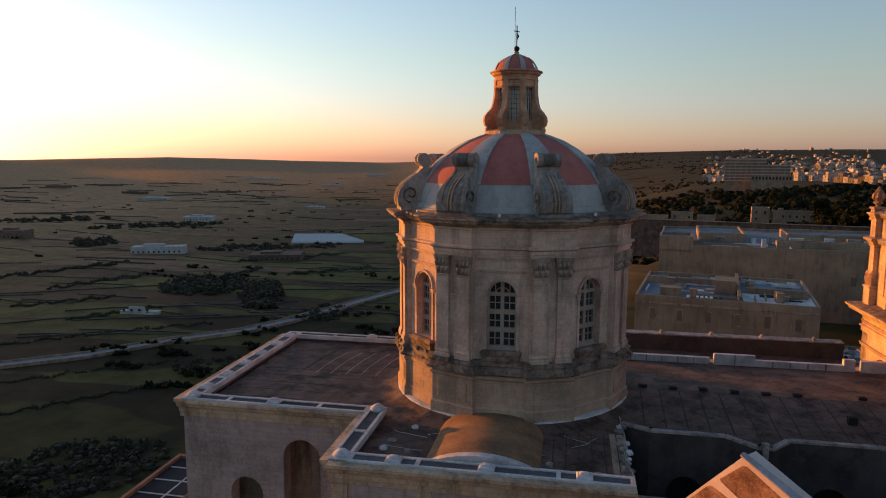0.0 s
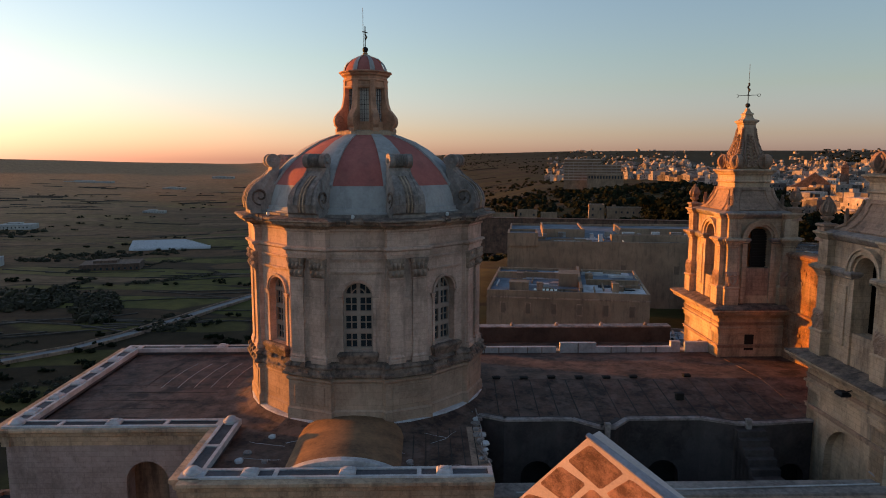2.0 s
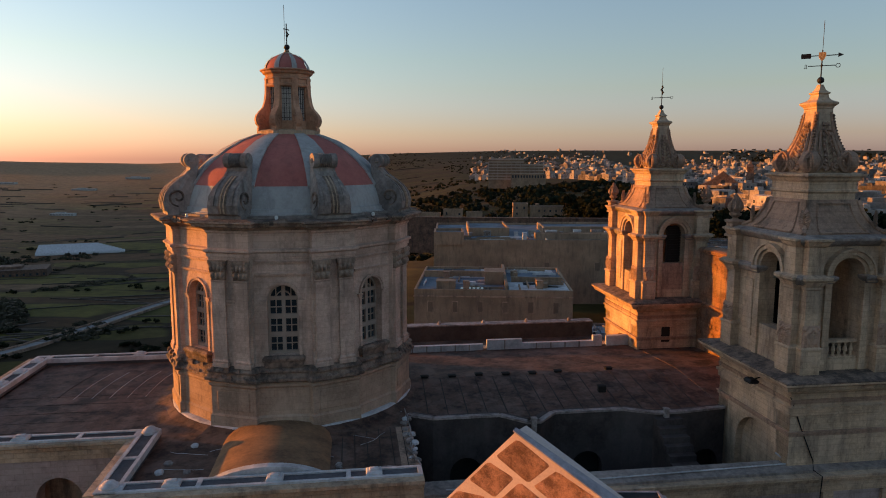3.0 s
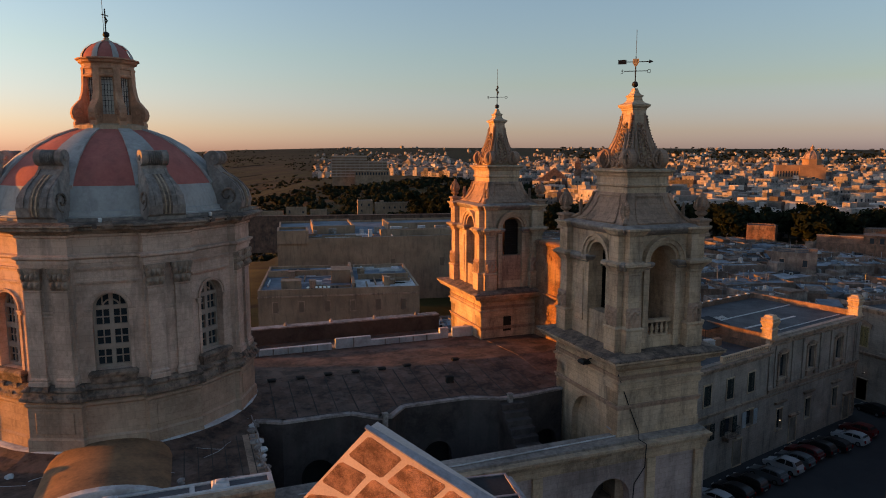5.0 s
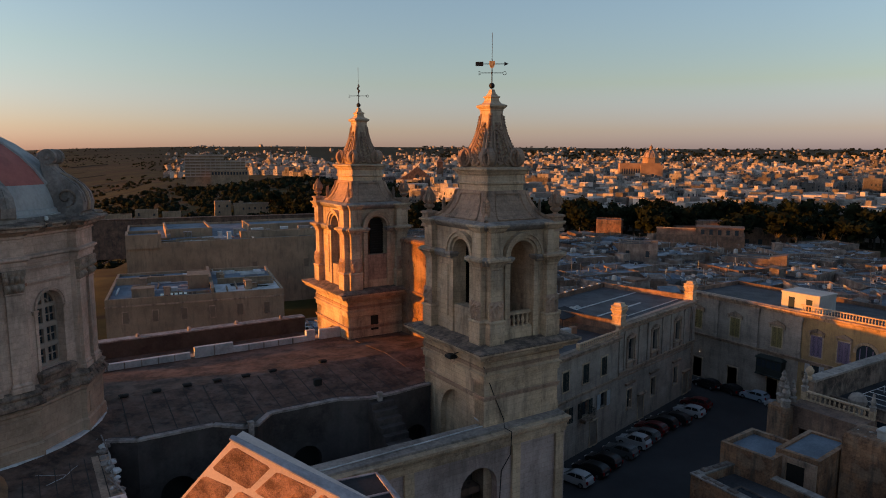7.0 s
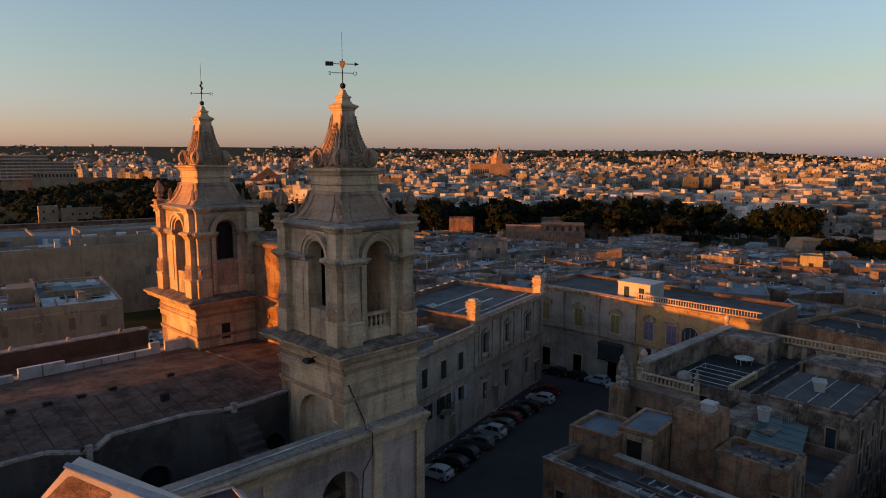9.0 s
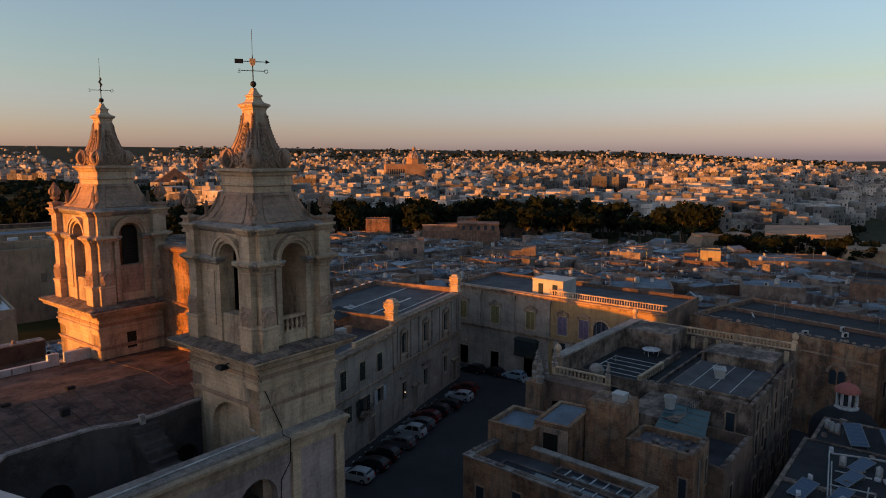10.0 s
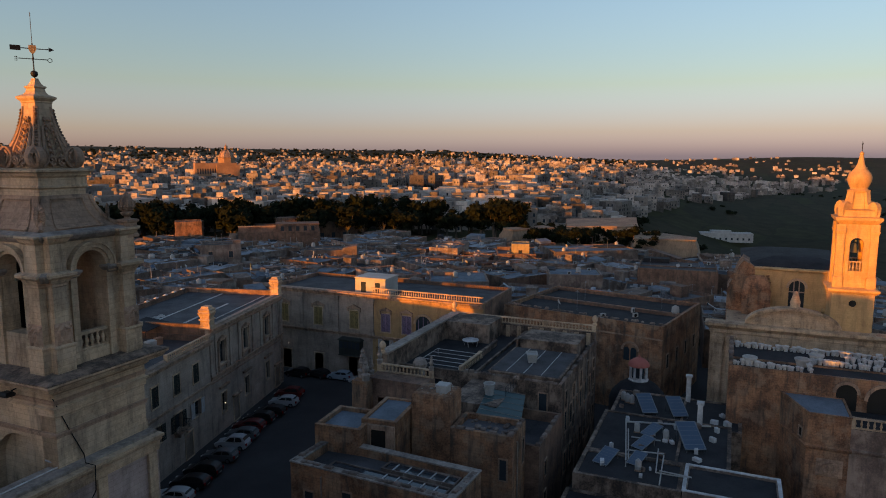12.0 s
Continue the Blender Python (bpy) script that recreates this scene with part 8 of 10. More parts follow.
for i in range(-2, 26):
    for j in range(-7, 25):
        x, y = 4 + i * 13.2 + rnd.uniform(-2.4, 2.4), -70 + j * 13.2 + rnd.uniform(-2.4, 2.4)
        r, a = math.hypot(x, y), math.degrees(math.atan2(x, y))
        w, d, h = rnd.uniform(8, 17.5), rnd.uniform(8, 17.5), 8.0 + rnd.uniform(-0.8, 0.8) + 1.0 * noise.noise((x * 0.02, y * 0.02, 0)) + (1.5 if rnd.random() < 0.05 else 0) - 0.011 * max(0.0, 0.92 * x - 0.39 * y)
        if not (1 < a < 103) or r > along(BRINK, a) - 42 or any(p < x + w and x < q and s < y + d and y < t for p, q, s, t in TAKEN):
            continue
        if any(math.dist((x + w / 2, y + d / 2), (p[0] + p[2] / 2 * math.cos(radians(p[5])) - p[3] / 2 * math.sin(radians(p[5])), p[1] + p[2] / 2 * math.sin(radians(p[5])) + p[3] / 2 * math.cos(radians(p[5])))) < 6.0 + p[2] * 0.28 for p in MARKS):
            continue
        plots.append((r, x, y, w, d, h, rnd.choice((-10, 2, 8, -16, 5, -34)), rnd.choice((ROOFG, ROOFB, ROOFB, ROOFD, ROOFPALE, ROOFB))))
plots.sort(key=lambda p: p[0])
for k, (r, x, y, w, d, h, turn_, roof_) in enumerate(plots[:235]):
    flat_house("house", pose(x, y, 0, 0, 0, turn_), w, d, h, "small limestone town house with a flat roof", OT, roof_, wall=HOUSE if k % 3 == 0 else HOUSE_GREY, windows=r < 135, seed=k, hut=0.2, clutter=r < 210, th=0.24, par=(0.3, 0.4, 0.5, 0.65)[k % 4], rooms=1 + (k % 3 == 0), cope=False)
bm = fresh()
for r, x, y, w, d, h, turn_, roof_ in plots[235:]:
    m = pose(x, y, 0, 0, 0, turn_)
    ring(bm, 0, w, 0, d, 0.4, 0, h + 0.7, m)
    box(bm, 0.4, w - 0.4, 0.4, d - 0.4, h - 0.3, h, m)
    if (x * 7) % 3 < 1:
        box(bm, 1, 4, 1, 4, h, h + 2.3, m)
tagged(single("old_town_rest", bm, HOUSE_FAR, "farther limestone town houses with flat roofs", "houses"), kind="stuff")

# clutter of the farther terraces, joined: pipes, rails, boxes, low walls
rnd = random.Random(91)
piles = (fresh(), fresh())
for r, x, y, w, d, h, turn_, roof_ in plots:
    m = pose(x, y, 0, 0, 0, turn_)
    for k in range(18 if r < 240 else 8):
        bm = piles[rnd.random() < 0.5]
        px, py = rnd.uniform(0.6, w - 2.5), rnd.uniform(0.6, d - 2.0)
        kind_ = rnd.random()
        if kind_ < 0.3:
            box(bm, px, px + rnd.uniform(0.4, 1.4), py, py + rnd.uniform(0.3, 1.1), h, h + rnd.uniform(0.2, 0.9), m)
        elif kind_ < 0.6:
            box(bm, px, px + rnd.uniform(1.6, 3.4), py, py + 0.12, h + 0.05, h + 0.25, m)
        elif kind_ < 0.75:
            box(bm, px, px + 0.12, py, py + rnd.uniform(1.2, 3.0), h + 0.05, h + 0.3, m)
        elif kind_ < 0.95:
            box(bm, px, px + rnd.uniform(1.5, 2.4), py, py + rnd.uniform(1, 1.9), h + 0.02, h + 0.08, m)
        else:
            box(bm, px, px + 0.07, py, py + 0.07, h, h + rnd.uniform(1.2, 2.8), m)
for bm, mat_, label_ in ((piles[0], CLUTTER, "pale boxes, pipes and posts on the terraces"), (piles[1], CLUTTERB, "blue-grey boxes, sheets and pipes on the terraces")):
    tagged(single("roof_clutter", bm, mat_, label_, "clutter"), kind="stuff")

# ---- the far town, joined: too many and too small to count ----
def build_town():
    rnd = random.Random(21)
    verts, faces, wv, wf = [], [], [], []

    def block(c, w, d, h, a, z, V=verts, F=faces):
        s, k = math.sin(a), math.cos(a)
        n = len(V)
        for zz in (z, z + h):
            for px, py in ((-w, -d), (w, -d), (w, d), (-w, d)):
                V.append((c[0] + px / 2 * k - py / 2 * s, c[1] + px / 2 * s + py / 2 * k, zz))
        F.extend([(n, n + 1, n + 5, n + 4), (n + 1, n + 2, n + 6, n + 5), (n + 2, n + 3, n + 7, n + 6), (n + 3, n, n + 4, n + 7), (n + 4, n + 5, n + 6, n + 7)])

    n = 0
    while n < 7200:
        az, r = rnd.uniform(10, 99), 350 + 3750 * rnd.random() ** 1.4
        x, y = r * math.sin(radians(az)), r * math.cos(radians(az))
        near = 356 + 25 * noise.noise((az * 0.2, 0, 3)) + max(0, 34 - az) * 48 + max(0, az - 80) * 85
        if r < near or noise.noise((x * 0.005, y * 0.005, 9)) < -0.3 + 0.45 * step(1000, 3000, r):
            continue
        z = ground_height(x, y) - 2
        w, d, h = rnd.uniform(6, 17), rnd.uniform(6, 13), rnd.choice((4, 5, 6.5, 7, 8, 10, 13)) + rnd.uniform(-0.9, 0.9)
        if r < 1000:
            w, d, h = w * 1.1, d * 1.1, h + 2.0
        if r > 2300 and rnd.random() < 0.6:
            continue
        if rnd.random() < (0.1 if r < 1000 else 0.2):
            w = rnd.uniform(16, 28)
        a = radians(rnd.choice((10, 16, -12, 30, 22)) + rnd.uniform(-4, 4))
        block((x, y), w, d, h + 2, a, z)
        if rnd.random() < 0.6:
            block((x + rnd.uniform(-2, 2), y + rnd.uniform(-2, 2)), w * 0.4, d * 0.35, 2.4, a, z + h + 2)
        if r < 1300:
            s, k = math.sin(a), math.cos(a)
            for side in (0, 1):
                for fl in range(int(h / 3.3)):
                    for q in range(int((w if side == 0 else d) / 3.2)):
                        if rnd.random() < 0.4:
                            continue
                        u = (q + 0.5) * 3.2 - (w if side == 0 else d) / 2
                        px, py = (u, -d / 2 - 0.02) if side == 0 else (-w / 2 - 0.02, u)
                        block((x + px * k - py * s, y + px * s + py * k), 1.1 if side == 0 else 0.16, 0.16 if side == 0 else 1.1, 1.8, a, z + 3.0 + fl * 3.2, wv, wf)
        n += 1
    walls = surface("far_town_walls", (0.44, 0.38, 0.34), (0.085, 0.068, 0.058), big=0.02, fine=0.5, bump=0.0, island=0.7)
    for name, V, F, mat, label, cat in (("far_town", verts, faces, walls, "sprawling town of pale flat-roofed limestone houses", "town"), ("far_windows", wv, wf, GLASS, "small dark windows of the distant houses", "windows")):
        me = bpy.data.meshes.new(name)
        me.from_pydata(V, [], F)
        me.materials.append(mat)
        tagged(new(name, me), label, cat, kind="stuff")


build_town()


# ---- trees ----
FOLIAGE = surface("dark_foliage", (0.014, 0.018, 0.008), (0.007, 0.009, 0.005), big=0.3, fine=2.0, bump=0.0, island=0.45)
FOLIAGE.node_tree.nodes["Principled BSDF"].inputs["Specular IOR Level"].default_value = 0.05
SCRUB = surface("dusty_scrub", (0.042, 0.037, 0.018), (0.02, 0.018, 0.01), big=0.2, fine=1.5, bump=0.0, island=0.4)
BARK = surface("grey_bark", (0.12, 0.10, 0.08), (0.06, 0.05, 0.04), bump=0.4)


def clump(rnd, c, r, V, F, blades=26):
    """A ragged tuft: crossed leaf blades round a centre."""
    base = len(V)
    for k in range(3):
        for j in range(5):
            a, e = (j + 0.5 * k) * 2 * math.pi / 5, (-0.5, 0.25, 0.95)[k]
            q = r * rnd.uniform(0.55, 0.9)
            V.append(Vector((c[0] + q * math.cos(a) * math.cos(e), c[1] + q * math.sin(a) * math.cos(e), c[2] + 0.85 * q * math.sin(e))))
    for k in range(2):
        for j in range(5):
            F.append((base + k * 5 + j, base + k * 5 + (j + 1) % 5, base + k * 5 + 5 + j))
            F.append((base + k * 5 + (j + 1) % 5, base + k * 5 + 5 + (j + 1) % 5, base + k * 5 + 5 + j))
    F.append(tuple(range(base + 10, base + 15)))
    for k in range(blades):
        a, e = rnd.uniform(0, 2 * math.pi), math.asin(rnd.uniform(-0.6, 1))
        q = r * rnd.uniform(0.45, 1.05)
        p = Vector((c[0] + q * math.cos(a) * math.cos(e), c[1] + q * math.sin(a) * math.cos(e), c[2] + 0.8 * q * math.sin(e)))
        s = r * rnd.uniform(0.14, 0.3)
        u = Vector((rnd.uniform(-1, 1), rnd.uniform(-1, 1), rnd.uniform(-1, 1))).normalized() * s
        v = u.orthogonal().normalized() * s * rnd.uniform(0.5, 0.9)
        n = len(V)
        V += [p - u, p + v, p + u, p - v]
        F.append((n, n + 1, n + 2, n + 3))


def leaf_mesh(name, V, F, mat=None):
    me = bpy.data.meshes.new(name)
    me.from_pydata([tuple(v) for v in V], [], F)
    me.materials.append(mat or FOLIAGE)
    return me


def build_tree(seed, at):
    rnd = random.Random(seed)
    t = thing("tree", at, "dark evergreen tree with an uneven crown", "tree", "trees below the ramparts")
    bm = fresh()
    lean = Vector((rnd.uniform(-0.5, 0.5), rnd.uniform(-0.5, 0.5), 0))
    tube(bm, [(0, 0, -0.5), lean * 0.5 + Vector((0, 0, 1.8)), lean + Vector((0, 0, 4.0))], 0.3, 7, (1.2, 0.9, 0.6))
    V, F = [], []
    for k in range(7):
        a = rnd.uniform(0, 2 * math.pi)
        q = rnd.uniform(0.6, 2.6)
        c = lean + Vector((q * math.cos(a), q * math.sin(a), rnd.uniform(3.6, 7.2)))
        tube(bm, [lean * 0.7 + Vector((0, 0, 2.6)), (lean + c) / 2 + Vector((0, 0, 0.4)), c], 0.12, 5, (1, 0.7, 0.3))
        clump(rnd, c, rnd.uniform(1.4, 2.4), V, F, 70)
    part("trunk", bm, BARK, t)
    part("crown", leaf_mesh("crown", V, F), None, t)
    return t


rnd = random.Random(31)
kinds = []
placed = 0
while placed < 290:
    az = rnd.uniform(18, 84)
    r = rnd.uniform(288, 350) + max(0, 30 - az) * 8
    x, y = r * math.sin(radians(az)), r * math.cos(radians(az))
    if az > 73:
        r = rnd.uniform(252, 300)
        x, y = r * math.sin(radians(az)), r * math.cos(radians(az))
    s = rnd.uniform(1.4, 2.1) if az < 73 else rnd.uniform(0.8, 1.2)
    m = pose(x, y, ground_height(x, y), 0, 0, rnd.uniform(0, 360)) @ Matrix.Diagonal((s, s, s * rnd.uniform(0.8, 1.15), 1))
    if placed < 6:
        kinds.append(build_tree(placed, m))
    else:
        o = copy_thing(kinds[placed % 6], Matrix())
        o.matrix_basis = m
    placed += 1


def build_woods():
    rnd = random.Random(5)
    V, F = [], []
    for k in range(4200):
        az = rnd.uniform(-46, 100)
        if 30 < az < 82:
            r = rnd.uniform(420, 4250)
        elif 3 < az <= 30:
            r = 345 + 620 * rnd.random() ** 1.3
        elif az >= 82:
            r = 340 + 1500 * rnd.random() ** 1.4
        else:
            r = 95 + 2300 * rnd.random() ** 1.7
        x, y = r * math.sin(radians(az)), r * math.cos(radians(az))
        if r < along(BRINK, az) + 22 or (az < 3 and noise.noise((x * 0.005, y * 0.012, 2)) < (0.2 if r > 330 else -0.1)):
            continue
        if az >= 82 and noise.noise((x * 0.006, y * 0.006, 8)) < 0.12:
            continue
        s = rnd.uniform(1.6, 4.2) * (1.35 if 3 < az <= 30 else 1.0)
        z = ground_height(x, y)
        if r > 2500:
            s *= 2
        for j in range(3 if az > 3 else 7):
            if az <= 3:
                s = rnd.uniform(0.8, 2.2)
            clump(rnd, (x + rnd.uniform(-1.4, 1.4) * (s if az > 3 else 3.5), y + rnd.uniform(-1, 1) * (s if az > 3 else 1.2), z + s * rnd.uniform(0.3, 0.9)), s, V, F, 22 if r < 900 else 8)
    for k in range(1100):
        az, r = rnd.uniform(30, 84), 370 + 1700 * rnd.random() ** 1.2
        x, y = r * math.sin(radians(az)), r * math.cos(radians(az))
        s = rnd.uniform(1.8, 4.0)
        for j in range(2):
            clump(rnd, (x + rnd.uniform(-6, 6), y + rnd.uniform(-4, 4), ground_height(x, y) + s * 0.9), s, V, F, 12)
    for k in range(2600):
        az, r = rnd.uniform(-6, 16), 700 + 3500 * rnd.random()
        x, y = r * math.sin(radians(az)), r * math.cos(radians(az))
        if noise.noise((x * 0.003, y * 0.006, 5)) < -0.12:
            continue
        s = rnd.uniform(2.5, 5.5)
        clump(rnd, (x, y, ground_height(x, y) + s * 0.15), s, V, F, 8)
    tagged(new("woods", leaf_mesh("woods", V, F)), "dark evergreen scrub and woods on the slopes", "woods", kind="stuff")


build_woods()


# ---- landmarks in the distance ----
def on_ground(az, el):
    """The first ground under a line that leaves the hill's viewpoint by bearing and elevation."""
    s, c, k = math.sin(radians(az)), math.cos(radians(az)), math.tan(radians(el))
    r = 60.0
    while r < 4200 and EYE[2] + r * k > ground_height(r * s, r * c):
        r *= 1.004
    return r * s, r * c, ground_height(r * s, r * c), r


HOTEL = surface("pale_pink_concrete", (0.52, 0.42, 0.35), (0.4, 0.32, 0.27), big=0.05, bump=0.0)


def hotel():
    t = thing("hotel", pose(178.6, 882, 0, 0, 0, -14), "long pale five-storey hotel with shaded balconies", "hotel")
    z0 = 10
    bm = fresh()
    box(bm, 0, 72, 2.5, 16, z0 - 12, z0 + 20.5)
    box(bm, 0, 46, 2.5, 16, z0 + 20.5, z0 + 27.5)
    part("core", bm, BEIGE, t)
    for k in range(8):
        bm = fresh()
        w = 72 if k < 6 else 46
        box(bm, 0, w, 0, 3, z0 + k * 3.7, z0 + k * 3.7 + 1.3)
        part("balcony_floor", bm, HOTEL, t)
    for k in range(13):
        bm = fresh()
        box(bm, k * 6 - 0.2, k * 6 + 0.2, 0, 2.6, z0, z0 + 22)
        part("balcony_wall", bm, HOTEL, t)
    bm = fresh()
    box(bm, 30, 75, -14, -4, z0 - 12, z0 + 8)
    part("front_wing", bm, BEIGE, t)
    for k in range(12):
        bm = fresh()
        box(bm, 31.5 + k * 3.6, 33.5 + k * 3.6, -14.1, -13.9, z0 + 2.5, z0 + 6)
        part("window", bm, GLASS, t)


hotel()


FARSTONE = surface("brown_far_church_stone", (0.36, 0.22, 0.13), (0.22, 0.13, 0.08), big=0.1, bump=0.0)


def far_church():
    t = thing("domed_church", pose(604.7, 523.8, 0, 0, 0, -42), "distant sandstone parish church with a ribbed dome", "church")
    bm = fresh()
    box(bm, -34, 10, -10, 14, -5, 28)
    part("nave", bm, FARSTONE, t)
    bm = fresh()
    box(bm, -12, 12, -14, 16, -5, 26)
    part("transept", bm, FARSTONE, t)
    bm = fresh()
    stack(bm, ngon(8, 8.6), [(0, 26), (0, 33), (0.6, 33.3), (0.6, 34), (-0.6, 34.2)])
    part("drum", bm, FARSTONE, t)
    bm = fresh()
    lathe(bm, [(8.2, 34), (7.6, 36.6), (6.2, 39.2), (4.0, 41.2), (1.8, 42.2)], 24)
    part("dome", bm, STONE_B, t, smooth=True)
    for k in range(8):
        bm = fresh()
        a = (k + 0.5) * math.pi / 4
        tube(bm, [(r * math.cos(a), r * math.sin(a), z) for r, z in ((8.5, 34), (7.9, 36.8), (6.4, 39.5), (4.1, 41.5), (1.8, 42.6))], 0.45, 5)
        part("dome_rib", bm, PLASTER, t)
    bm = fresh()
    lathe(bm, [(1.9, 42), (1.7, 45.4), (2.1, 45.7), (1.5, 46.6), (0.5, 47.6), (0.1, 49)], 12)
    part("lantern", bm, FARSTONE, t)
    for k in range(9):
        bm = fresh()
        box(bm, -32 + k * 2.6, -30.8 + k * 2.6, -10.1, -9.9, 16, 22)
        part("window", bm, GLASS, t)


far_church()


def gabled_church():
    """A small church front among the houses."""
    t = thing("gabled_church", pose(349, 604, -2, 0, 0, -30), "distant stone church front with gable and round window", "church")
    bm = fresh()
    pts = [(-20, 0), (20, 0), (20, 14), (13, 17), (0, 27), (-13, 17), (-20, 14)]
    a, b = ([bm.verts.new((x, y, z)) for x, z in pts] for y in (0, 34))
    bm.faces.new(a), bm.faces.new(b[::-1])
    for i in range(len(pts)):
        j = (i + 1) % len(pts)
        bm.faces.new((a[i], b[i], b[j], a[j]))
    part("nave", bm, HOUSE, t)
    bm = fresh()
    lathe(bm, [(2.2, -0.2), (2.2, 0.1)], 16, Matrix.Translation((0, 0, 17)) @ Matrix.Rotation(math.pi / 2, 4, "X"))
    part("round_window", bm, GLASS, t)
    bm = fresh()
    box(bm, 20, 27, 6, 13, 0, 24)
    stack(bm, rect(20.5, 26.5, 6.5, 12.5), [(0, 24), (0, 31), (0.5, 31.5), (-2.2, 35), (-2.9, 38)])
    part("belfry", bm, HOUSE, t)


gabled_church()


def farm(az, el, w, d, h, turn, mat, label):
    x, y, z, r = on_ground(az, el)
    t = thing("farm_building", pose(x, y, z - 1, 0, 0, turn), label, "farm building", "farm buildings in the fields")
    bm = fresh()
    stack(bm, rect(-w / 2, w / 2, -d / 2, d / 2), [(0, 0), (0, h + 1), (0.15, h + 1.05), (0.15, h + 1.4)])
    body = part("body", bm, mat, t)
    bm = fresh()
    box(bm, -w * 0.3, w * 0.1, -d * 0.2, d * 0.3, h + 1, h + 3.5)
    part("upper_room", bm, mat, t)
    for k in range(int(w / 5)):
        bm = fresh()
        x = -w / 2 + 2.5 + k * 5
        box(bm, x - 0.8, x + 0.8, -d / 2 - 0.06, -d / 2 + 0.05, 2.2, 4.2)
        part("window", bm, GLASS, body)


WHITEWASH = surface("whitewash", (0.46, 0.45, 0.43), (0.3, 0.29, 0.28), big=0.2, bump=0.0)
farm(-33.9, -7.4, 52, 16, 7, 20, WHITEWASH, "white farmhouse with a row of dark windows")
farm(-30.8, -4.95, 44, 26, 6, 10, WHITEWASH, "white farm shed with a pale roof")
farm(-24.9, -8.3, 50, 30, 6, 16, HOUSE, "grey stone farm buildings with flat roofs")
farm(-43.5, -5.7, 36, 20, 9, 10, HOUSE, "stone farmhouse among the fields")
farm(-35.5, -12.0, 24, 4, 1.6, 5, WHITEWASH, "low white polytunnel beside a field")
farm(-34.0, -3.25, 70, 20, 5, 0, WHITEWASH, "distant white farm shed in the fields")
farm(-21.7, -4.15, 40, 14, 4, 0, WHITEWASH, "distant white farm shed in the fields")
farm(-20.2, -2.35, 60, 20, 5, 0, WHITEWASH, "distant white farm shed in the fields")
farm(-26.1, -1.75, 150, 24, 5, 0, WHITEWASH, "distant long white greenhouse in fields")
farm(-35.4, -2.75, 60, 20, 5, 0, HOUSE, "distant stone farmhouse in the fields")
farm(-40.5, -2.2, 60, 20, 6, 0, HOUSE, "distant stone farmhouse in the fields")
farm(-16.5, -1.5, 80, 20, 6, 0, WHITEWASH, "distant white farm shed in the fields")
farm(-13.5, -10.2, 14, 9, 4, -20, WHITEWASH, "small white house beside the road")
farm(89.5, -6.5, 46, 14, 7, -80, WHITEWASH, "long pale villa on the green slope")
farm(78.3, -5.6, 9, 9, 8, -60, OCHRE, "square ochre gate house on the rampart")
farm(55.2, -6.9, 44, 12, 7.5, -40, HOUSE, "long stone barrack with a row of windows")
farm(45.8, -6.6, 13, 9, 8, -30, OCHRE, "square ochre block above the roofs")

gx, gy, gz, gr = on_ground(-20.7, -7.05)
gh = thing("greenhouse", pose(gx, gy, gz, 0, 0, 14), "long white striped polytunnel greenhouses", "greenhouse")
for k in range(9):
    bm = fresh()
    n = 8
    w, l_ = 8.0, 86 - k * 3
    a, b = ([bm.verts.new((s * l_ / 2 - k * 2.5, k * 9.0 + w / 2 * math.cos(math.pi * j / n), 3.4 * math.sin(math.pi * j / n))) for j in range(n + 1)] for s in (-1, 1))
    for j in range(n):
        bm.faces.new((a[j], a[j + 1], b[j + 1], b[j]))
    bm.faces.new(a), bm.faces.new(b[::-1])
    part("polytunnel", bm, COPE, gh)


def road(points, width, label):
    """A strip that follows the ground through bearings and elevations seen from the hill."""
    pts = [Vector(on_ground(a, e)[:3]) for a, e in points]
    fine = [p.lerp(q, k / 8) for p, q in zip(pts, pts[1:]) for k in range(8)] + [pts[-1]]
    bm, prev = fresh(), None
    walls = [fresh(), fresh()]
    last = [None, None]
    for i, p in enumerate(fine):
        d = (fine[min(i + 1, len(fine) - 1)] - fine[max(i - 1, 0)]).to_2d().normalized()
        n = Vector((-d.y, d.x))
        row = []
        for s in (-1, 1):
            x, y = p.x + n.x * s * width / 2, p.y + n.y * s * width / 2
            row.append(bm.verts.new((x, y, ground_height(p.x, p.y) + 0.6)))
            wv = [walls[(s + 1) // 2].verts.new((x + n.x * s * o, y + n.y * s * o, ground_height(p.x, p.y) + z)) for o, z in ((0.1, -2), (0.1, 1.5), (0.7, 1.5), (0.9, -2))]
            if last[(s + 1) // 2]:
                for j in range(3):
                    q = last[(s + 1) // 2]
                    walls[(s + 1) // 2].faces.new((q[j], q[j + 1], wv[j + 1], wv[j]))
            last[(s + 1) // 2] = wv
        if prev:
            bm.faces.new((prev[0], row[0], row[1], prev[1]))
        prev = row
    t = thing("country_road", Matrix(), label, "road", kind="structure")
    part("surface", bm, PALEROAD, t)
    for w in walls:
        part("roadside_wall", w, STONE_B, t)


PALEROAD = surface("pale_dusty_road", (0.26, 0.25, 0.25), (0.18, 0.17, 0.17), bump=0.1)
road([(-50, -14.7), (-45, -14.75), (-39.6, -14.8), (-33.5, -14.4), (-27.8, -14.1), (-24.3, -13.5), (-20, -12.58), (-15, -11.25), (-8, -9.6)], 8.0, "pale country road winding below the ramparts")



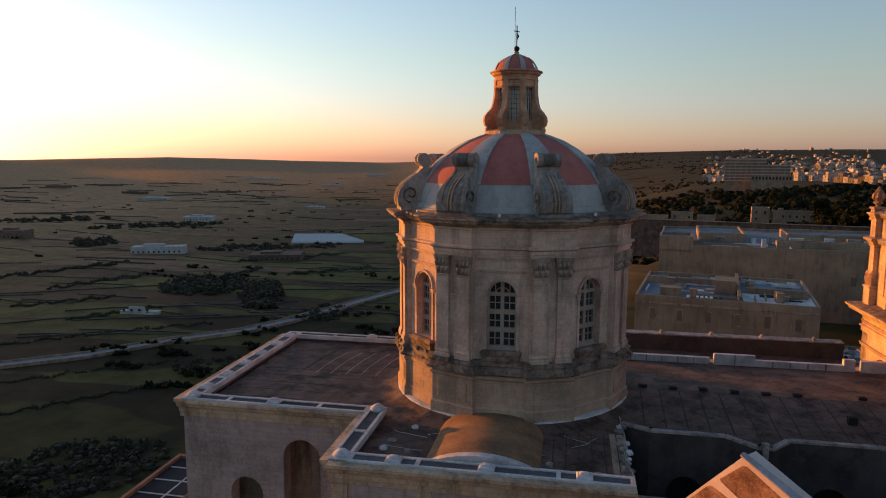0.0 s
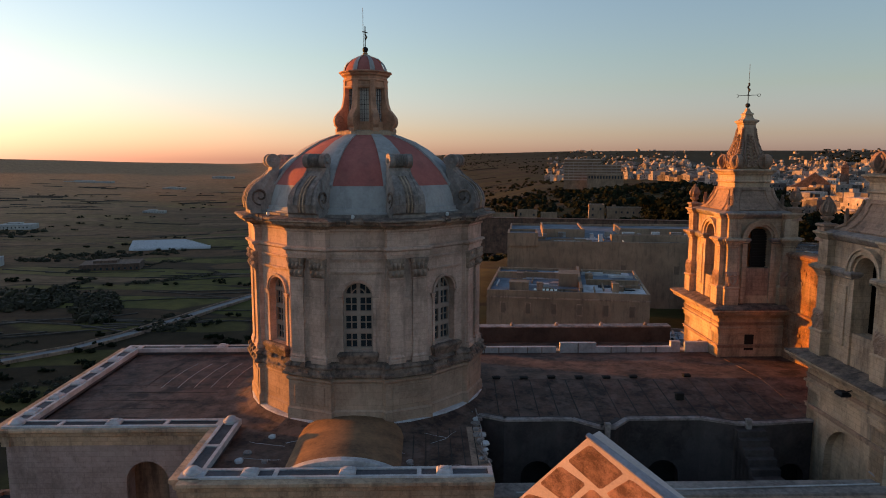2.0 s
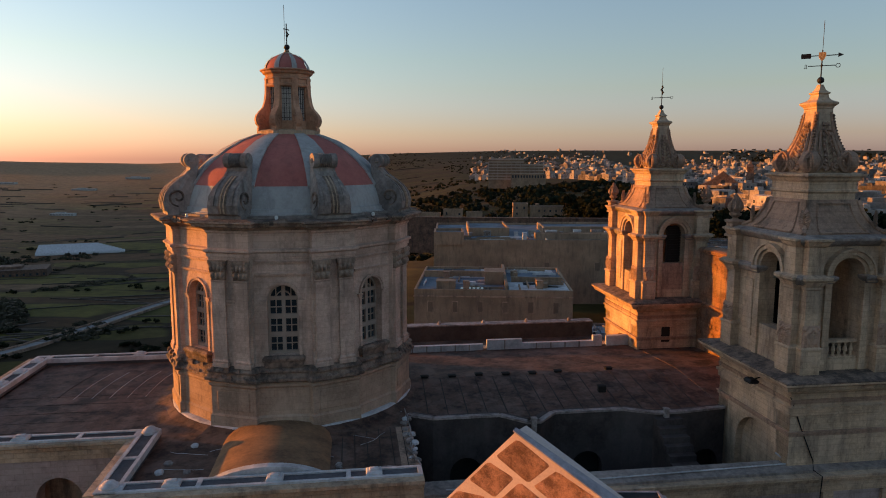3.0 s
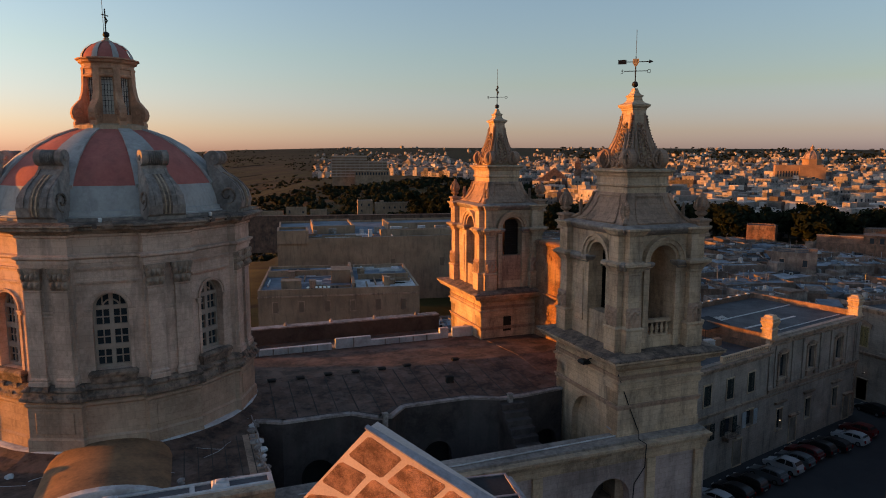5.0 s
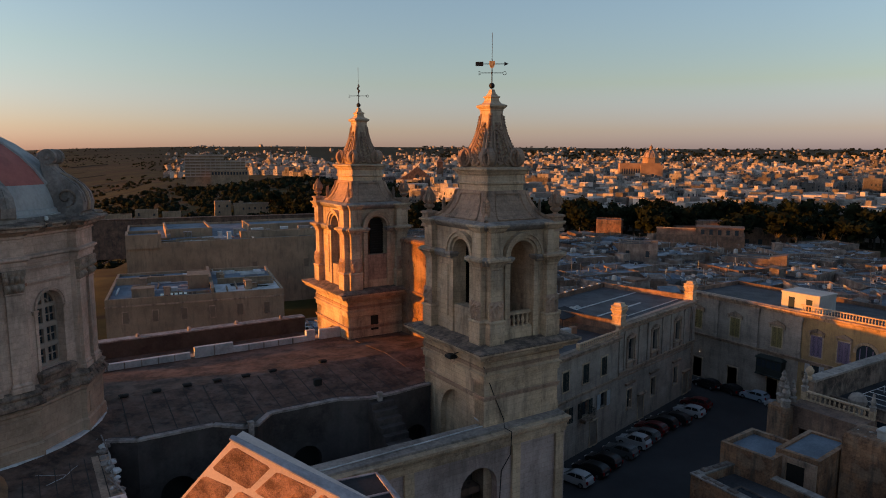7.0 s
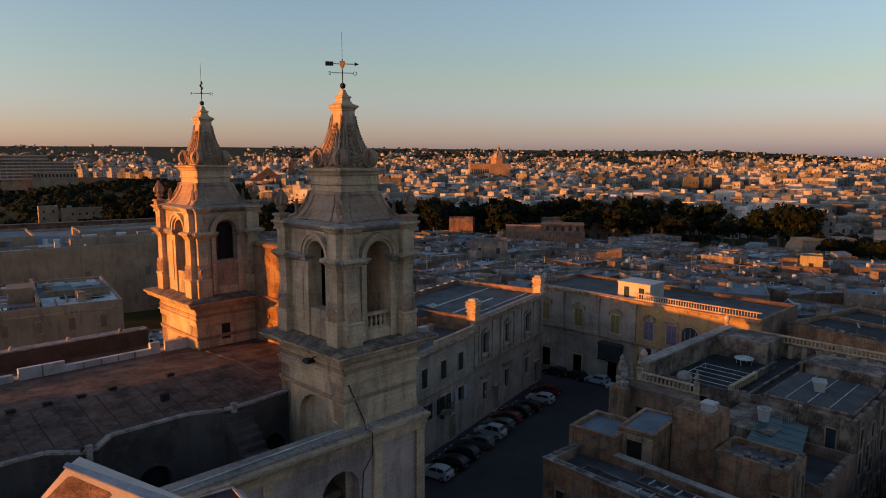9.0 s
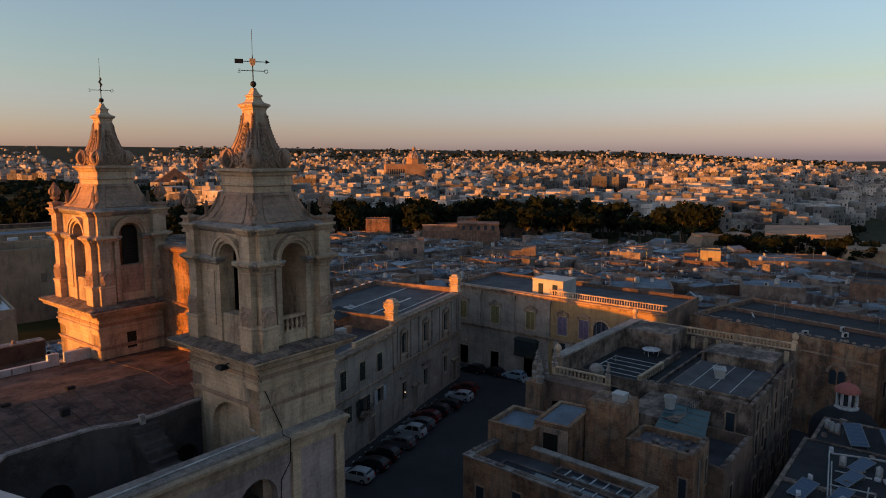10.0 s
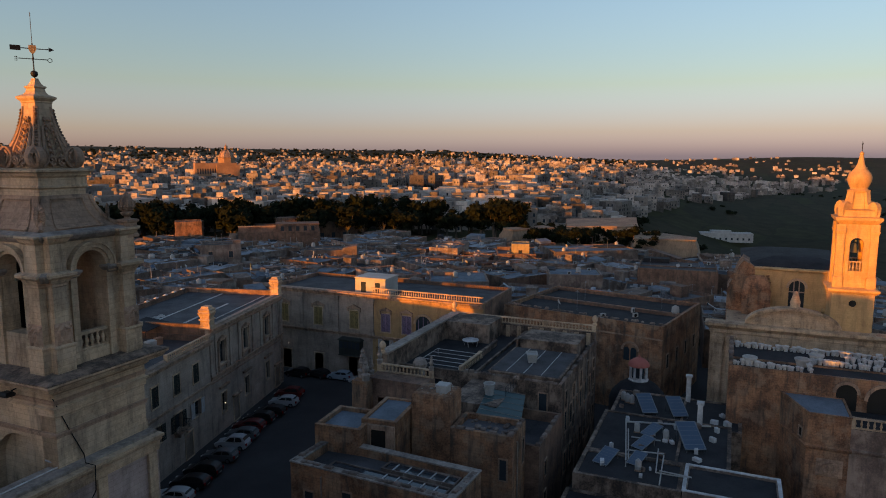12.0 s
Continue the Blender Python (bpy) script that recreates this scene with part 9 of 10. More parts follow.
# hedges and thickets on the near slope, joined
def hedges():
    rnd = random.Random(15)
    V, F = [], []

    def bush(az, el, s):
        x, y, z, r = on_ground(az, el)
        clump(rnd, (x, y, z + s * 0.1), s * 1.45, V, F, 30)

    for a0, e0, a1, e1, n, s in ((-46, -18.1, -33.2, -17.6, 60, 0.9), (-46, -15.9, -33, -15.95, 50, 0.8), (-41.6, -9.6, -34.7, -9.05, 40, 1.6), (-44, -10.65, -37, -10.6, 40, 1.4), (-40.4, -12.0, -33.9, -11.6, 44, 1.3), (-45, -13.3, -30, -13.2, 60, 1.0), (-33, -10.2, -26, -9.0, 50, 1.8), (-46, -8.6, -36, -8.0, 50, 1.8), (-28, -8.4, -19, -8.0, 50, 1.9), (-24, -9.6, -17, -9.2, 40, 1.7)):
        for k in range(n):
            t = (k + rnd.uniform(-0.4, 0.4)) / n
            bush(a0 + (a1 - a0) * t, e0 + (e1 - e0) * t + 0.08 * math.sin(k * 0.7) + rnd.uniform(-0.04, 0.04), s * rnd.uniform(0.6, 1.25))
    for a, e, wa, we, n, s in ((-41, -22.8, 7, 1.9, 230, 1.5), (-30.6, -10.2, 3.2, 0.7, 150, 3.4), (-26.2, -11.2, 1.6, 1.2, 110, 3.0), (-21, -12.9, 2.2, 0.6, 80, 1.7), (-38.4, -6.4, 1.6, 0.3, 60, 3.2), (-30, -16.6, 3.5, 0.6, 70, 1.2), (-25, -7.3, 6, 0.25, 90, 2.8), (-34, -5.3, 5, 0.15, 70, 3.4), (-42, -4.6, 5, 0.12, 60, 3.6)):
        for k in range(n):
            q, b = math.sqrt(rnd.random()), rnd.uniform(0, 2 * math.pi)
            bush(a + wa * q * math.cos(b), e + we * q * math.sin(b), s * rnd.uniform(0.5, 1.3))
    tagged(new("hedges", leaf_mesh("hedges", V, F, SCRUB)), "dark hedges and thickets between the fields", "hedges", kind="stuff")


hedges()

# dry-stone field walls and hedges, joined
def field_walls():
    rnd = random.Random(77)
    V, F = [], []
    for k in range(260):
        az, r = rnd.uniform(-48, 4), 420 + 2200 * rnd.random() ** 1.5
        x, y = r * math.sin(radians(az)), r * math.cos(radians(az))
        a = radians(rnd.choice((4, 12, 20, -6)) + rnd.uniform(-8, 8))
        n = rnd.randint(4, 9)
        prev = None
        for j in range(n):
            px, py = x + math.cos(a) * j * 14, y + math.sin(a) * j * 14
            a += radians(rnd.uniform(-3, 3))
            z = ground_height(px, py)
            h = 0.45 + r / 2600
            nx, ny = -math.sin(a) * 0.5, math.cos(a) * 0.5
            i = len(V)
            V += [(px - nx, py - ny, z - 1), (px - nx, py - ny, z + h), (px + nx, py + ny, z + h), (px + nx, py + ny, z - 1)]
            if prev is not None:
                F += [(prev + q, prev + q + 1, i + q + 1, i + q) for q in range(3)]
            prev = i
    me = bpy.data.meshes.new("field_walls")
    me.from_pydata(V, [], F)
    me.materials.append(DARKSTONE)
    tagged(new("field_walls", me), "low dry-stone walls between the fields", "walls", kind="stuff")


field_walls()

# ---- the church across the lane, with its onion-topped belfry ----
def build_belfry_church():
    t = thing("belfry_church", pose(94.5, -9.0, 0), "honey-coloured stone church with an onion-topped belfry", "church")
    # front faces -x; local y runs along it
    bm = fresh()
    box(bm, 0.0, 1.0, -16.0, 11.0, 0, 13.4)
    part("front_wall", bm, STONE, t)
    bm = fresh()
    stack(bm, rect(0, 1.0, -16.0, 11.0), [(0.0, 13.0), (0.15, 13.1), (0.15, 13.5), (0.4, 13.8), (0.7, 14.05), (0.7, 14.4), (0.0, 14.55)])
    part("front_cornice", bm, STONE, t)
    for y in (10.0, 8.4, 3.6, -6.4):
        bm = fresh()
        stack(bm, rect(-0.35, 0.05, y - 0.55, y + 0.55), [(0.1, 0), (0.1, 0.6), (0, 0.8), (0, 11.6), (0.1, 11.7), (0.22, 12.6), (0.1, 12.7), (0.1, 13.0)])
        part("pilaster", bm, STONE, t)
    bm = fresh()
    n = 20
    arc = [(1.4 + 5.5 * math.cos(math.pi * k / n), 14.3 + 2.4 * math.sin(math.pi * k / n)) for k in range(n + 1)]
    a, b = ([bm.verts.new((x, y, z)) for y, z in arc] for x in (0.1, 0.9))
    bm.faces.new(a), bm.faces.new(b[::-1])
    for k in range(n):
        bm.faces.new((a[k], b[k], b[k + 1], a[k + 1]))
    bm.faces.new((a[0], a[-1], b[-1], b[0]))
    ped = part("segment_pediment", bm, STONE, t)
    bm = fresh()
    for (ya, za), (yb, zb) in zip(arc, arc[1:]):
        v = [bm.verts.new(p) for p in ((-0.35, ya, za), (-0.35, yb, zb), (-0.35, yb, zb + 0.35), (-0.35, ya, za + 0.35), (1.0, ya, za), (1.0, yb, zb), (1.0, yb, zb + 0.35), (1.0, ya, za + 0.35))]
        for f in ((0, 1, 2, 3), (3, 2, 6, 7), (0, 4, 5, 1), (4, 7, 6, 5)):
            bm.faces.new([v[i] for i in f])
    bmesh.ops.remove_doubles(bm, verts=bm.verts, dist=0.001)
    part("pediment_moulding", bm, STONE, ped)
    # nave behind, with its arched window, bare rubble shoulder and low dark roof
    bm = fresh()
    panel(bm, 13.0, 20.3, [(4.4, 6.4, 15.1, 19.0, True)], 0.8, Matrix.Translation((9.5, 5.8, 0)) @ Matrix.Rotation(-math.pi / 2, 4, "Z"))
    part("nave_wall", bm, HONEY, t)
    bm = fresh()
    stack(bm, rect(9.3, 10.2, -7.2, 5.8), [(0, 20.3), (0.12, 20.4), (0.12, 20.6), (0, 20.65)])
    part("wall_coping", bm, HONEY, t)
    bm = fresh()
    box(bm, 10.0, 10.1, -0.8, 1.6, 15.0, 19.2)
    win = part("window", bm, GLASS, t)
    for y in (0.1, 0.75):
        bm = fresh()
        box(bm, 9.8, 9.95, y - 0.07, y + 0.07, 15.1, 18.9)
        part("mullion", bm, WHITE, win)
    bm = fresh()
    box(bm, 9.8, 9.95, -0.6, 1.4, 17.3, 17.45)
    part("transom", bm, WHITE, win)
    bm = fresh()
    for k in range(12):
        a0, a1 = math.pi * k / 12, math.pi * (k + 1) / 12
        v = [bm.verts.new((x, 0.4 - r * math.cos(a), 18.0 + r * math.sin(a))) for a in (a0, a1) for r in (1.02, 1.35) for x in (9.52, 9.36)]
        for f in ((1, 3, 7, 5), (2, 6, 7, 3), (0, 1, 5, 4)):
            bm.faces.new([v[i] for i in f])
    part("window_arch", bm, STONE, win)
    # ragged shoulder: toothed masonry left for a wing that was never built
    bm = fresh()
    pts = [(5.8, 0), (9.3, 0), (9.3, 17.2), (8.6, 18.6), (8.0, 20.4), (7.3, 21.5), (6.4, 21.0), (5.8, 20.6)]
    a, b = ([bm.verts.new((x, y, z)) for y, z in pts] for x in (9.4, 16.0))
    bm.faces.new(a), bm.faces.new(b[::-1])
    for i in range(len(pts)):
        bm.faces.new((a[i], b[i], b[(i + 1) % len(pts)], a[(i + 1) % len(pts)]))
    sh = part("rubble_shoulder", bm, OCHRE, t)
    bm = fresh()
    stack(bm, rect(7.4, 9.5, 3.7, 7.3), [(0, 14), (0, 17.6), (-0.2, 18.4), (-0.5, 19.2), (-0.9, 19.6)])
    part("broken_buttress", bm, OCHRE, t)
    rnd = random.Random(3)
    for k in range(90):
        bm = fresh()
        z = 14.4 + rnd.random() * 5.2
        y = 3.8 + rnd.random() * 5.2
        s_ = rnd.uniform(0.14, 0.34)
        x = (7.36 if y < 7.2 and z < 18 else 9.36) + rnd.uniform(-0.12, 0.05)
        box(bm, x, x + 0.4, y - s_, y + s_, z, z + rnd.uniform(0.16, 0.34))
        part("projecting_stone", bm, OCHRE, sh)
    bm = fresh()
    stack(bm, [(10.2, -7.2), (30, -7.2), (30, 7.6), (10.2, 7.6)], [(0.0, 20.2), (0.0, 20.7), (-2.2, 21.3), (-4.4, 21.7), (-6.2, 21.8)])
    part("nave_roof", bm, ROOFD, t)
    bm = fresh()
    box(bm, 1.0, 9.5, -7.2, 9.2, 0, 14.2)
    part("narthex", bm, STONE, t)
    # belfry
    cx, cy = 2.9, -5.04
    bm = fresh()
    stack(bm, rect(cx - 2.3, cx + 2.3, cy - 2.3, cy + 2.3), [(0.1, 0), (0.1, 13.8), (0, 14.0), (0, 19.2), (0.1, 19.3), (0.45, 19.6), (0.5, 19.85), (-0.1, 20.05)])
    bel = part("belfry_base", bm, HONEY, t)
    bm = fresh()
    lathe(bm, [(0.02, 0.05), (0.42, 0.05), (0.42, 0.03)], 16, Matrix.Translation((cx - 2.28, cy, 18.1)) @ Matrix.Rotation(-math.pi / 2, 4, "Y"))
    part("oculus", bm, DARK, bel)
    bm = fresh()
    lathe(bm, [(0.42, 0), (0.42, 0.14), (0.58, 0.14), (0.58, 0)], 16, Matrix.Translation((cx - 2.3, cy, 18.1)) @ Matrix.Rotation(-math.pi / 2, 4, "Y"))
    part("oculus_ring", bm, HONEY, bel)
    for y in (-0.62, 0.62):
        bm = fresh()
        for k in range(3):
            box(bm, cx - 2.7, cx - 2.3, cy + 2.5 + k * 0.25, cy + 2.9 + k * 0.2, 14.6 + k * 0.9 + y * 0.3, 15.2 + k * 0.9 + y * 0.3)
        part("toothing_stone", bm, HONEY, bel)
    bm = fresh()
    for k in range(4):
        m = Matrix.Translation((cx, cy, 20.0)) @ Matrix.Rotation(k * math.pi / 2, 4, "Z") @ Matrix.Translation((-2.0, -2.0, 0))
        panel(bm, 4.0, 8.0, [(1.28, 2.72, 2.1, 6.2, True)], 0.6, m)
    stage = part("bell_stage", bm, HONEY, t)
    for k in range(4):
        m = Matrix.Translation((cx, cy, 0)) @ Matrix.Rotation(k * math.pi / 2, 4, "Z") @ Matrix.Translation((0, -2.0, 0))
        for x in (-1.72, 1.72):
            bm = fresh()
            stack(bm, rect(x - 0.36, x + 0.36, -0.22, 0.05), [(0.1, 20.0), (0.1, 21.3), (0, 21.4), (0, 26.6), (0.14, 27.0), (0.05, 27.1), (0.05, 27.9)], m)
            part("pilaster", bm, HONEY, stage)
        for x in (-0.95, 0.95):
            bm = fresh()
            box(bm, x - 0.16, x + 0.16, -0.1, 0.03, 20.1, 25.4, m)
            part("jamb_strip", bm, HONEY, stage)
        for j in range(4):
            bm = fresh()
            baluster(bm, m @ Matrix.Translation((-0.54 + j * 0.36, 0.2, 22.15)) @ Matrix.Diagonal((1.2, 1.2, 1.45, 1)))
            part("baluster", bm, STONE, stage)
        bm = fresh()
        box(bm, -0.72, 0.72, 0.05, 0.35, 23.17, 23.33, m)
        part("rail", bm, STONE, stage)
    bm = fresh()
    stack(bm, rect(cx - 2.0, cx + 2.0, cy - 2.0, cy + 2.0), [(0.05, 27.9), (0.15, 28.0), (0.45, 28.35), (0.5, 28.6), (0.5, 28.7), (0.1, 28.8), (0.05, 29.5), (0.12, 29.6), (-0.3, 29.7)])
    part("stage_cornice", bm, HONEY, t)
    for k in range(4):
        m = Matrix.Translation((cx, cy, 0)) @ Matrix.Rotation(math.pi / 4 + k * math.pi / 2, 4, "Z")
        bm = fresh()
        pts = [(0.7, 28.8), (2.75, 28.8), (2.85, 29.3), (2.85, 29.9), (2.6, 30.4), (2.2, 30.6), (1.85, 30.4), (1.7, 30.2), (1.5, 30.5), (1.35, 31.2), (1.25, 31.8), (0.7, 31.8)]
        a, b = ([bm.verts.new(m @ Vector((x, y, z))) for x, z in pts] for y in (-0.34, 0.34))
        bm.faces.new(a), bm.faces.new(b[::-1])
        for i in range(len(pts)):
            j = (i + 1) % len(pts)
            bm.faces.new((a[i], b[i], b[j], a[j]))
        part("scroll", bm, HONEY, t)
    bm = fresh()
    stack(bm, ngon(8, 1.0), [(0.25, 29.6), (0.15, 30.6), (0.02, 31.4), (0.0, 31.7), (0.18, 31.8), (0.22, 31.95), (0.0, 32.05)], Matrix.Translation((cx, cy, 0)))
    part("cupola_drum", bm, HONEY, t)
    bm = fresh()
    lathe(bm, [(1.0, 31.95), (0.95, 32.2), (1.15, 32.55), (1.33, 33.1), (1.36, 33.5), (1.22, 33.95), (0.92, 34.3), (0.62, 34.65), (0.42, 35.1), (0.3, 35.7), (0.2, 36.3), (0.26, 36.4), (0.26, 36.5), (0.06, 36.68)], 20, Matrix.Translation((cx, cy, 0)))
    part("onion_cupola", bm, HONEY, t, smooth=True)
    bm = fresh()
    tube(bm, [(cx, cy, 36.6), (cx, cy, 37.9)], 0.04)
    box(bm, cx - 0.4, cx + 0.35, cy - 0.02, cy + 0.02, 37.5, 37.7)
    part("weather_vane", bm, IRON, t)
    bm = fresh()
    bell(bm, Matrix.Translation((cx, cy, 24.2)))
    part("bell", bm, BRONZE, t)


build_belfry_church()
bm = fresh()
lathe(bm, [(0.75, 0), (0.75, 0.3), (0.6, 0.4), (0.55, 0.6), (0.62, 1.0), (0.45, 1.5), (0.4, 1.8), (0.2, 1.95), (0.24, 2.1), (0.22, 2.3), (0.04, 2.45)], 12, Matrix.Translation((95.0, -7.8, 16.75)))
single("statue", bm, STONE, "weathered stone statue on the church pediment", "statue", smooth=True)

# little lantern cupola with a red cap, in the yard
cup = thing("cupola", pose(85.5, 9.9, 0), "small white lantern cupola with a red cap", "cupola")
bm = fresh()
lathe(bm, [(3.6, 0), (3.6, 5.5), (3.2, 6.5), (2.4, 7.4), (1.3, 8.1)], 20)
part("small_dome", bm, ROOFD, cup, smooth=True)
bm = fresh()
stack(bm, ngon(8, 1.0), [(0.2, 7.9), (0.2, 8.2), (0, 8.3), (0, 8.45)])
part("lantern_base", bm, COPE, cup)
for k in range(8):
    bm = fresh()
    a = (k + 0.5) * math.pi / 4
    tube(bm, [(math.cos(a), math.sin(a), 8.4), (math.cos(a), math.sin(a), 10.0)], 0.16, 6)
    part("lantern_post", bm, COPE, cup)
bm = fresh()
box(bm, -0.7, 0.7, -0.7, 0.7, 8.4, 10.0)
part("lantern_glass", bm, GLASS, cup)
bm = fresh()
lathe(bm, [(1.3, 9.95), (1.3, 10.15), (1.1, 10.5), (0.7, 10.8), (0.2, 11.0), (0.1, 11.3)], 16)
part("red_cap", bm, PINK, cup, smooth=True)


# ---- loose things on the roofs ----
PLASTIC = surface("white_plastic", (0.42, 0.41, 0.4), (0.28, 0.27, 0.26), rough=0.5, bump=0.05)
CELL = glass("blue_solar_cell", (0.045, 0.08, 0.13), 0.3)
ALU = surface("brushed_aluminium", (0.26, 0.27, 0.29), (0.2, 0.21, 0.22), rough=0.4, metal=0.8, bump=0.05)
TERRA = surface("terracotta_pot", (0.36, 0.20, 0.12), (0.26, 0.14, 0.09), bump=0.1)


def water_tank(at):
    t = thing("water_tank", at, "white plastic water tank on a flat roof", "water tank", "roof water tanks")
    bm = fresh()
    lathe(bm, [(0.5, 0.15), (0.55, 0.2), (0.55, 0.5), (0.58, 0.55), (0.55, 0.6), (0.55, 1.1), (0.45, 1.25), (0.2, 1.32)], 16)
    part("tank_body", bm, PLASTIC, t, smooth=True)
    bm = fresh()
    lathe(bm, [(0.22, 1.3), (0.22, 1.4), (0.02, 1.42)], 12)
    part("lid", bm, PLASTIC, t)
    bm = fresh()
    ring(bm, -0.55, 0.55, -0.55, 0.55, 0.12, 0, 0.16)
    part("base", bm, STONE_B, t)
    return t


def solar_panel(at):
    t = thing("solar_panel", at, "tilted blue solar panel in an aluminium frame", "solar panel", "roof solar panels")
    m = pose(0, 0, 0.75, 32, 0, 0)
    bm = fresh()
    box(bm, -0.5, 0.5, -0.95, 0.95, 0, 0.03, m)
    glass_ = part("cell_sheet", bm, CELL, t)
    bm = fresh()
    ring(bm, -0.54, 0.54, -0.99, 0.99, 0.05, -0.03, 0.05, m)
    part("frame", bm, ALU, t)
    for j in range(1, 6):
        bm = fresh()
        y = -0.95 + j * 0.317
        box(bm, -0.5, 0.5, y - 0.01, y + 0.01, 0.03, 0.036, m)
        part("cell_line", bm, ALU, glass_)
    for x in (-0.45, 0.45):
        bm = fresh()
        tube(bm, [(x, -0.8, 0), (x, -0.8, 0.32)], 0.025, 4)
        part("front_leg", bm, ALU, t)
        bm = fresh()
        tube(bm, [(x, 0.8, 0), (x, 0.8, 1.2)], 0.025, 4)
        part("back_leg", bm, ALU, t)
    return t


def cooler(at):
    t = thing("air_conditioner", at, "white air-conditioning unit with a round grille", "air conditioner", "roof air conditioners")
    bm = fresh()
    stack(bm, rect(-0.42, 0.42, -0.16, 0.16), [(0, 0.08), (0, 0.68), (-0.02, 0.7)])
    part("casing", bm, PLASTIC, t)
    bm = fresh()
    lathe(bm, [(0.25, 0), (0.25, 0.02), (0.05, 0.025)], 16, Matrix.Translation((-0.1, -0.16, 0.38)) @ Matrix.Rotation(math.pi / 2, 4, "X"))
    part("grille", bm, IRON, t)
    for x in (-0.32, 0.32):
        bm = fresh()
        box(bm, x - 0.04, x + 0.04, -0.18, 0.18, 0, 0.08)
        part("foot", bm, IRON, t)
    return t


def aerial(at):
    t = thing("aerial", at, "thin metal television aerial on a pole", "aerial", "roof aerials")
    bm = fresh()
    tube(bm, [(0, 0, 0), (0, 0, 3.2)], 0.03, 5)
    part("pole", bm, ALU, t)
    bm = fresh()
    tube(bm, [(-0.6, 0, 2.95), (0.7, 0, 3.0)], 0.018, 4)
    boom = part("boom", bm, ALU, t)
    for k in range(6):
        bm = fresh()
        x = -0.5 + k * 0.22
        tube(bm, [(x, -0.35 + k * 0.03, 2.97), (x, 0.35 - k * 0.03, 2.97)], 0.012, 4)
        part("element", bm, ALU, boom)
    return t


def dish(at):
    t = thing("satellite_dish", at, "grey satellite dish on a short pole", "satellite dish", "roof satellite dishes")
    bm = fresh()
    lathe(bm, [(0.02, 0.0), (0.25, 0.03), (0.45, 0.12), (0.46, 0.13), (0.25, 0.05), (0.03, 0.025)], 16, pose(0, 0, 1.0, 60, 0, 20))
    part("reflector", bm, PLASTIC, t, smooth=True)
    bm = fresh()
    tube(bm, [(0, 0, 0), (0, 0, 1.0)], 0.03, 5)
    part("pole", bm, ALU, t)
    return t


first = {}


def place(make, at):
    """The first of a kind is built, the others are copies of it."""
    if make not in first:
        first[make] = make(at)
        return first[make]
    return copy_thing(first[make], at)


rnd = random.Random(42)
for m, w, d, h in ROOFS:
    r = m.translation.length
    for k in range(1 + int(w * d / 55)):
        x, y = rnd.uniform(0.9, w - 0.9), rnd.uniform(0.9, d - 0.9)
        make = rnd.choice((water_tank, solar_panel, cooler, aerial, aerial, dish, cooler))
        place(make, m @ pose(x, y, h, 0, 0, rnd.choice((0, 20, -30, 90))))
# on the panel-crowded roofs
for x, y, z, yaw, k in ((74.0, 7.6, 8.4, -64, 1.55), (74.3, 4.5, 8.4, -64, 1.55), (64.8, 2.6, 9.0, -66, 1.8), (66.4, 6.2, 9.0, -120, 1.2), (63.0, 6.6, 9.0, -120, 1.2), (59.4, 6.7, 9.0, -110, 1.1), (58.6, 9.3, 9.0, -110, 1.35)):
    o = place(solar_panel, pose(x, y, z, 0, 0, yaw))
    o.scale = (k, k, k * (0.8 if k > 1.5 else 0.5))
for x, y, z in ((76.6, 10.4, 8.4), (76.0, 9.9, 8.4), (75.8, 9.4, 8.4), (66.3, 7.6, 9.0), (65.6, 4.8, 9.0), (57.8, 6.4, 9.0)):
    o = place(water_tank, pose(x, y, z))
    o.scale = (0.5, 0.5, 0.75)
PIPES = [[(67.9, 8.9, 9.3), (69.0, 5.0, 9.3), (70.0, 0.9, 9.3)], [(68.4, 8.9, 9.05), (69.4, 5.0, 9.05), (70.5, 0.9, 9.05)], [(67.9, 8.9, 9.0), (67.9, 8.9, 9.6), (58.1, 7.5, 9.6), (58.1, 7.5, 9.0)], [(66.0, 8.4, 9.3), (59.0, 7.4, 9.3)], [(60.8, 7.8, 9.4), (61.2, 4.6, 9.4)], [(61.4, 4.6, 9.2), (55.4, 4.4, 9.2)], [(62.6, 5.2, 9.2), (57.6, 4.9, 9.2), (57.6, 2.2, 9.2)], [(57.4, 4.6, 9.5), (57.2, 2.0, 9.5)], [(64.4, 7.9, 9.2), (64.6, 5.2, 9.2)], [(70.4, 3.4, 9.2), (67.2, 2.8, 9.2)]]
for p in PIPES:
    bm = fresh()
    tube(bm, p, 0.06, 6)
    single("roof_pipe", bm, PLASTIC, "white pipe run across a dark roof", "pipe", "white roof pipes")
for k in range(26):
    # loose pale blocks, tins and boxes left about the panel roofs
    x, y, z = (rnd.uniform(61.0, 70.4), rnd.uniform(-0.4, 10.8), 9.0) if k < 15 else (rnd.uniform(71.8, 79.0), rnd.uniform(-1.2, 10.4), 8.4) if k < 22 else (rnd.uniform(55.6, 59.6), rnd.uniform(3.3, 10.8), 9.0)
    s, h = rnd.uniform(0.15, 0.38), rnd.uniform(0.2, 0.6)
    bm = fresh()
    stack(bm, rect(-s, s, -s * 0.6, s * 0.6), [(0, 0), (0, h), (-0.03, h + 0.02)], pose(x, y, z, 0, 0, rnd.uniform(0, 90)))
    single("roof_block", bm, COPE if k % 3 else HOUSE_GREY, "pale loose block lying on a dark flat roof", "block", "loose blocks on the panel roofs")
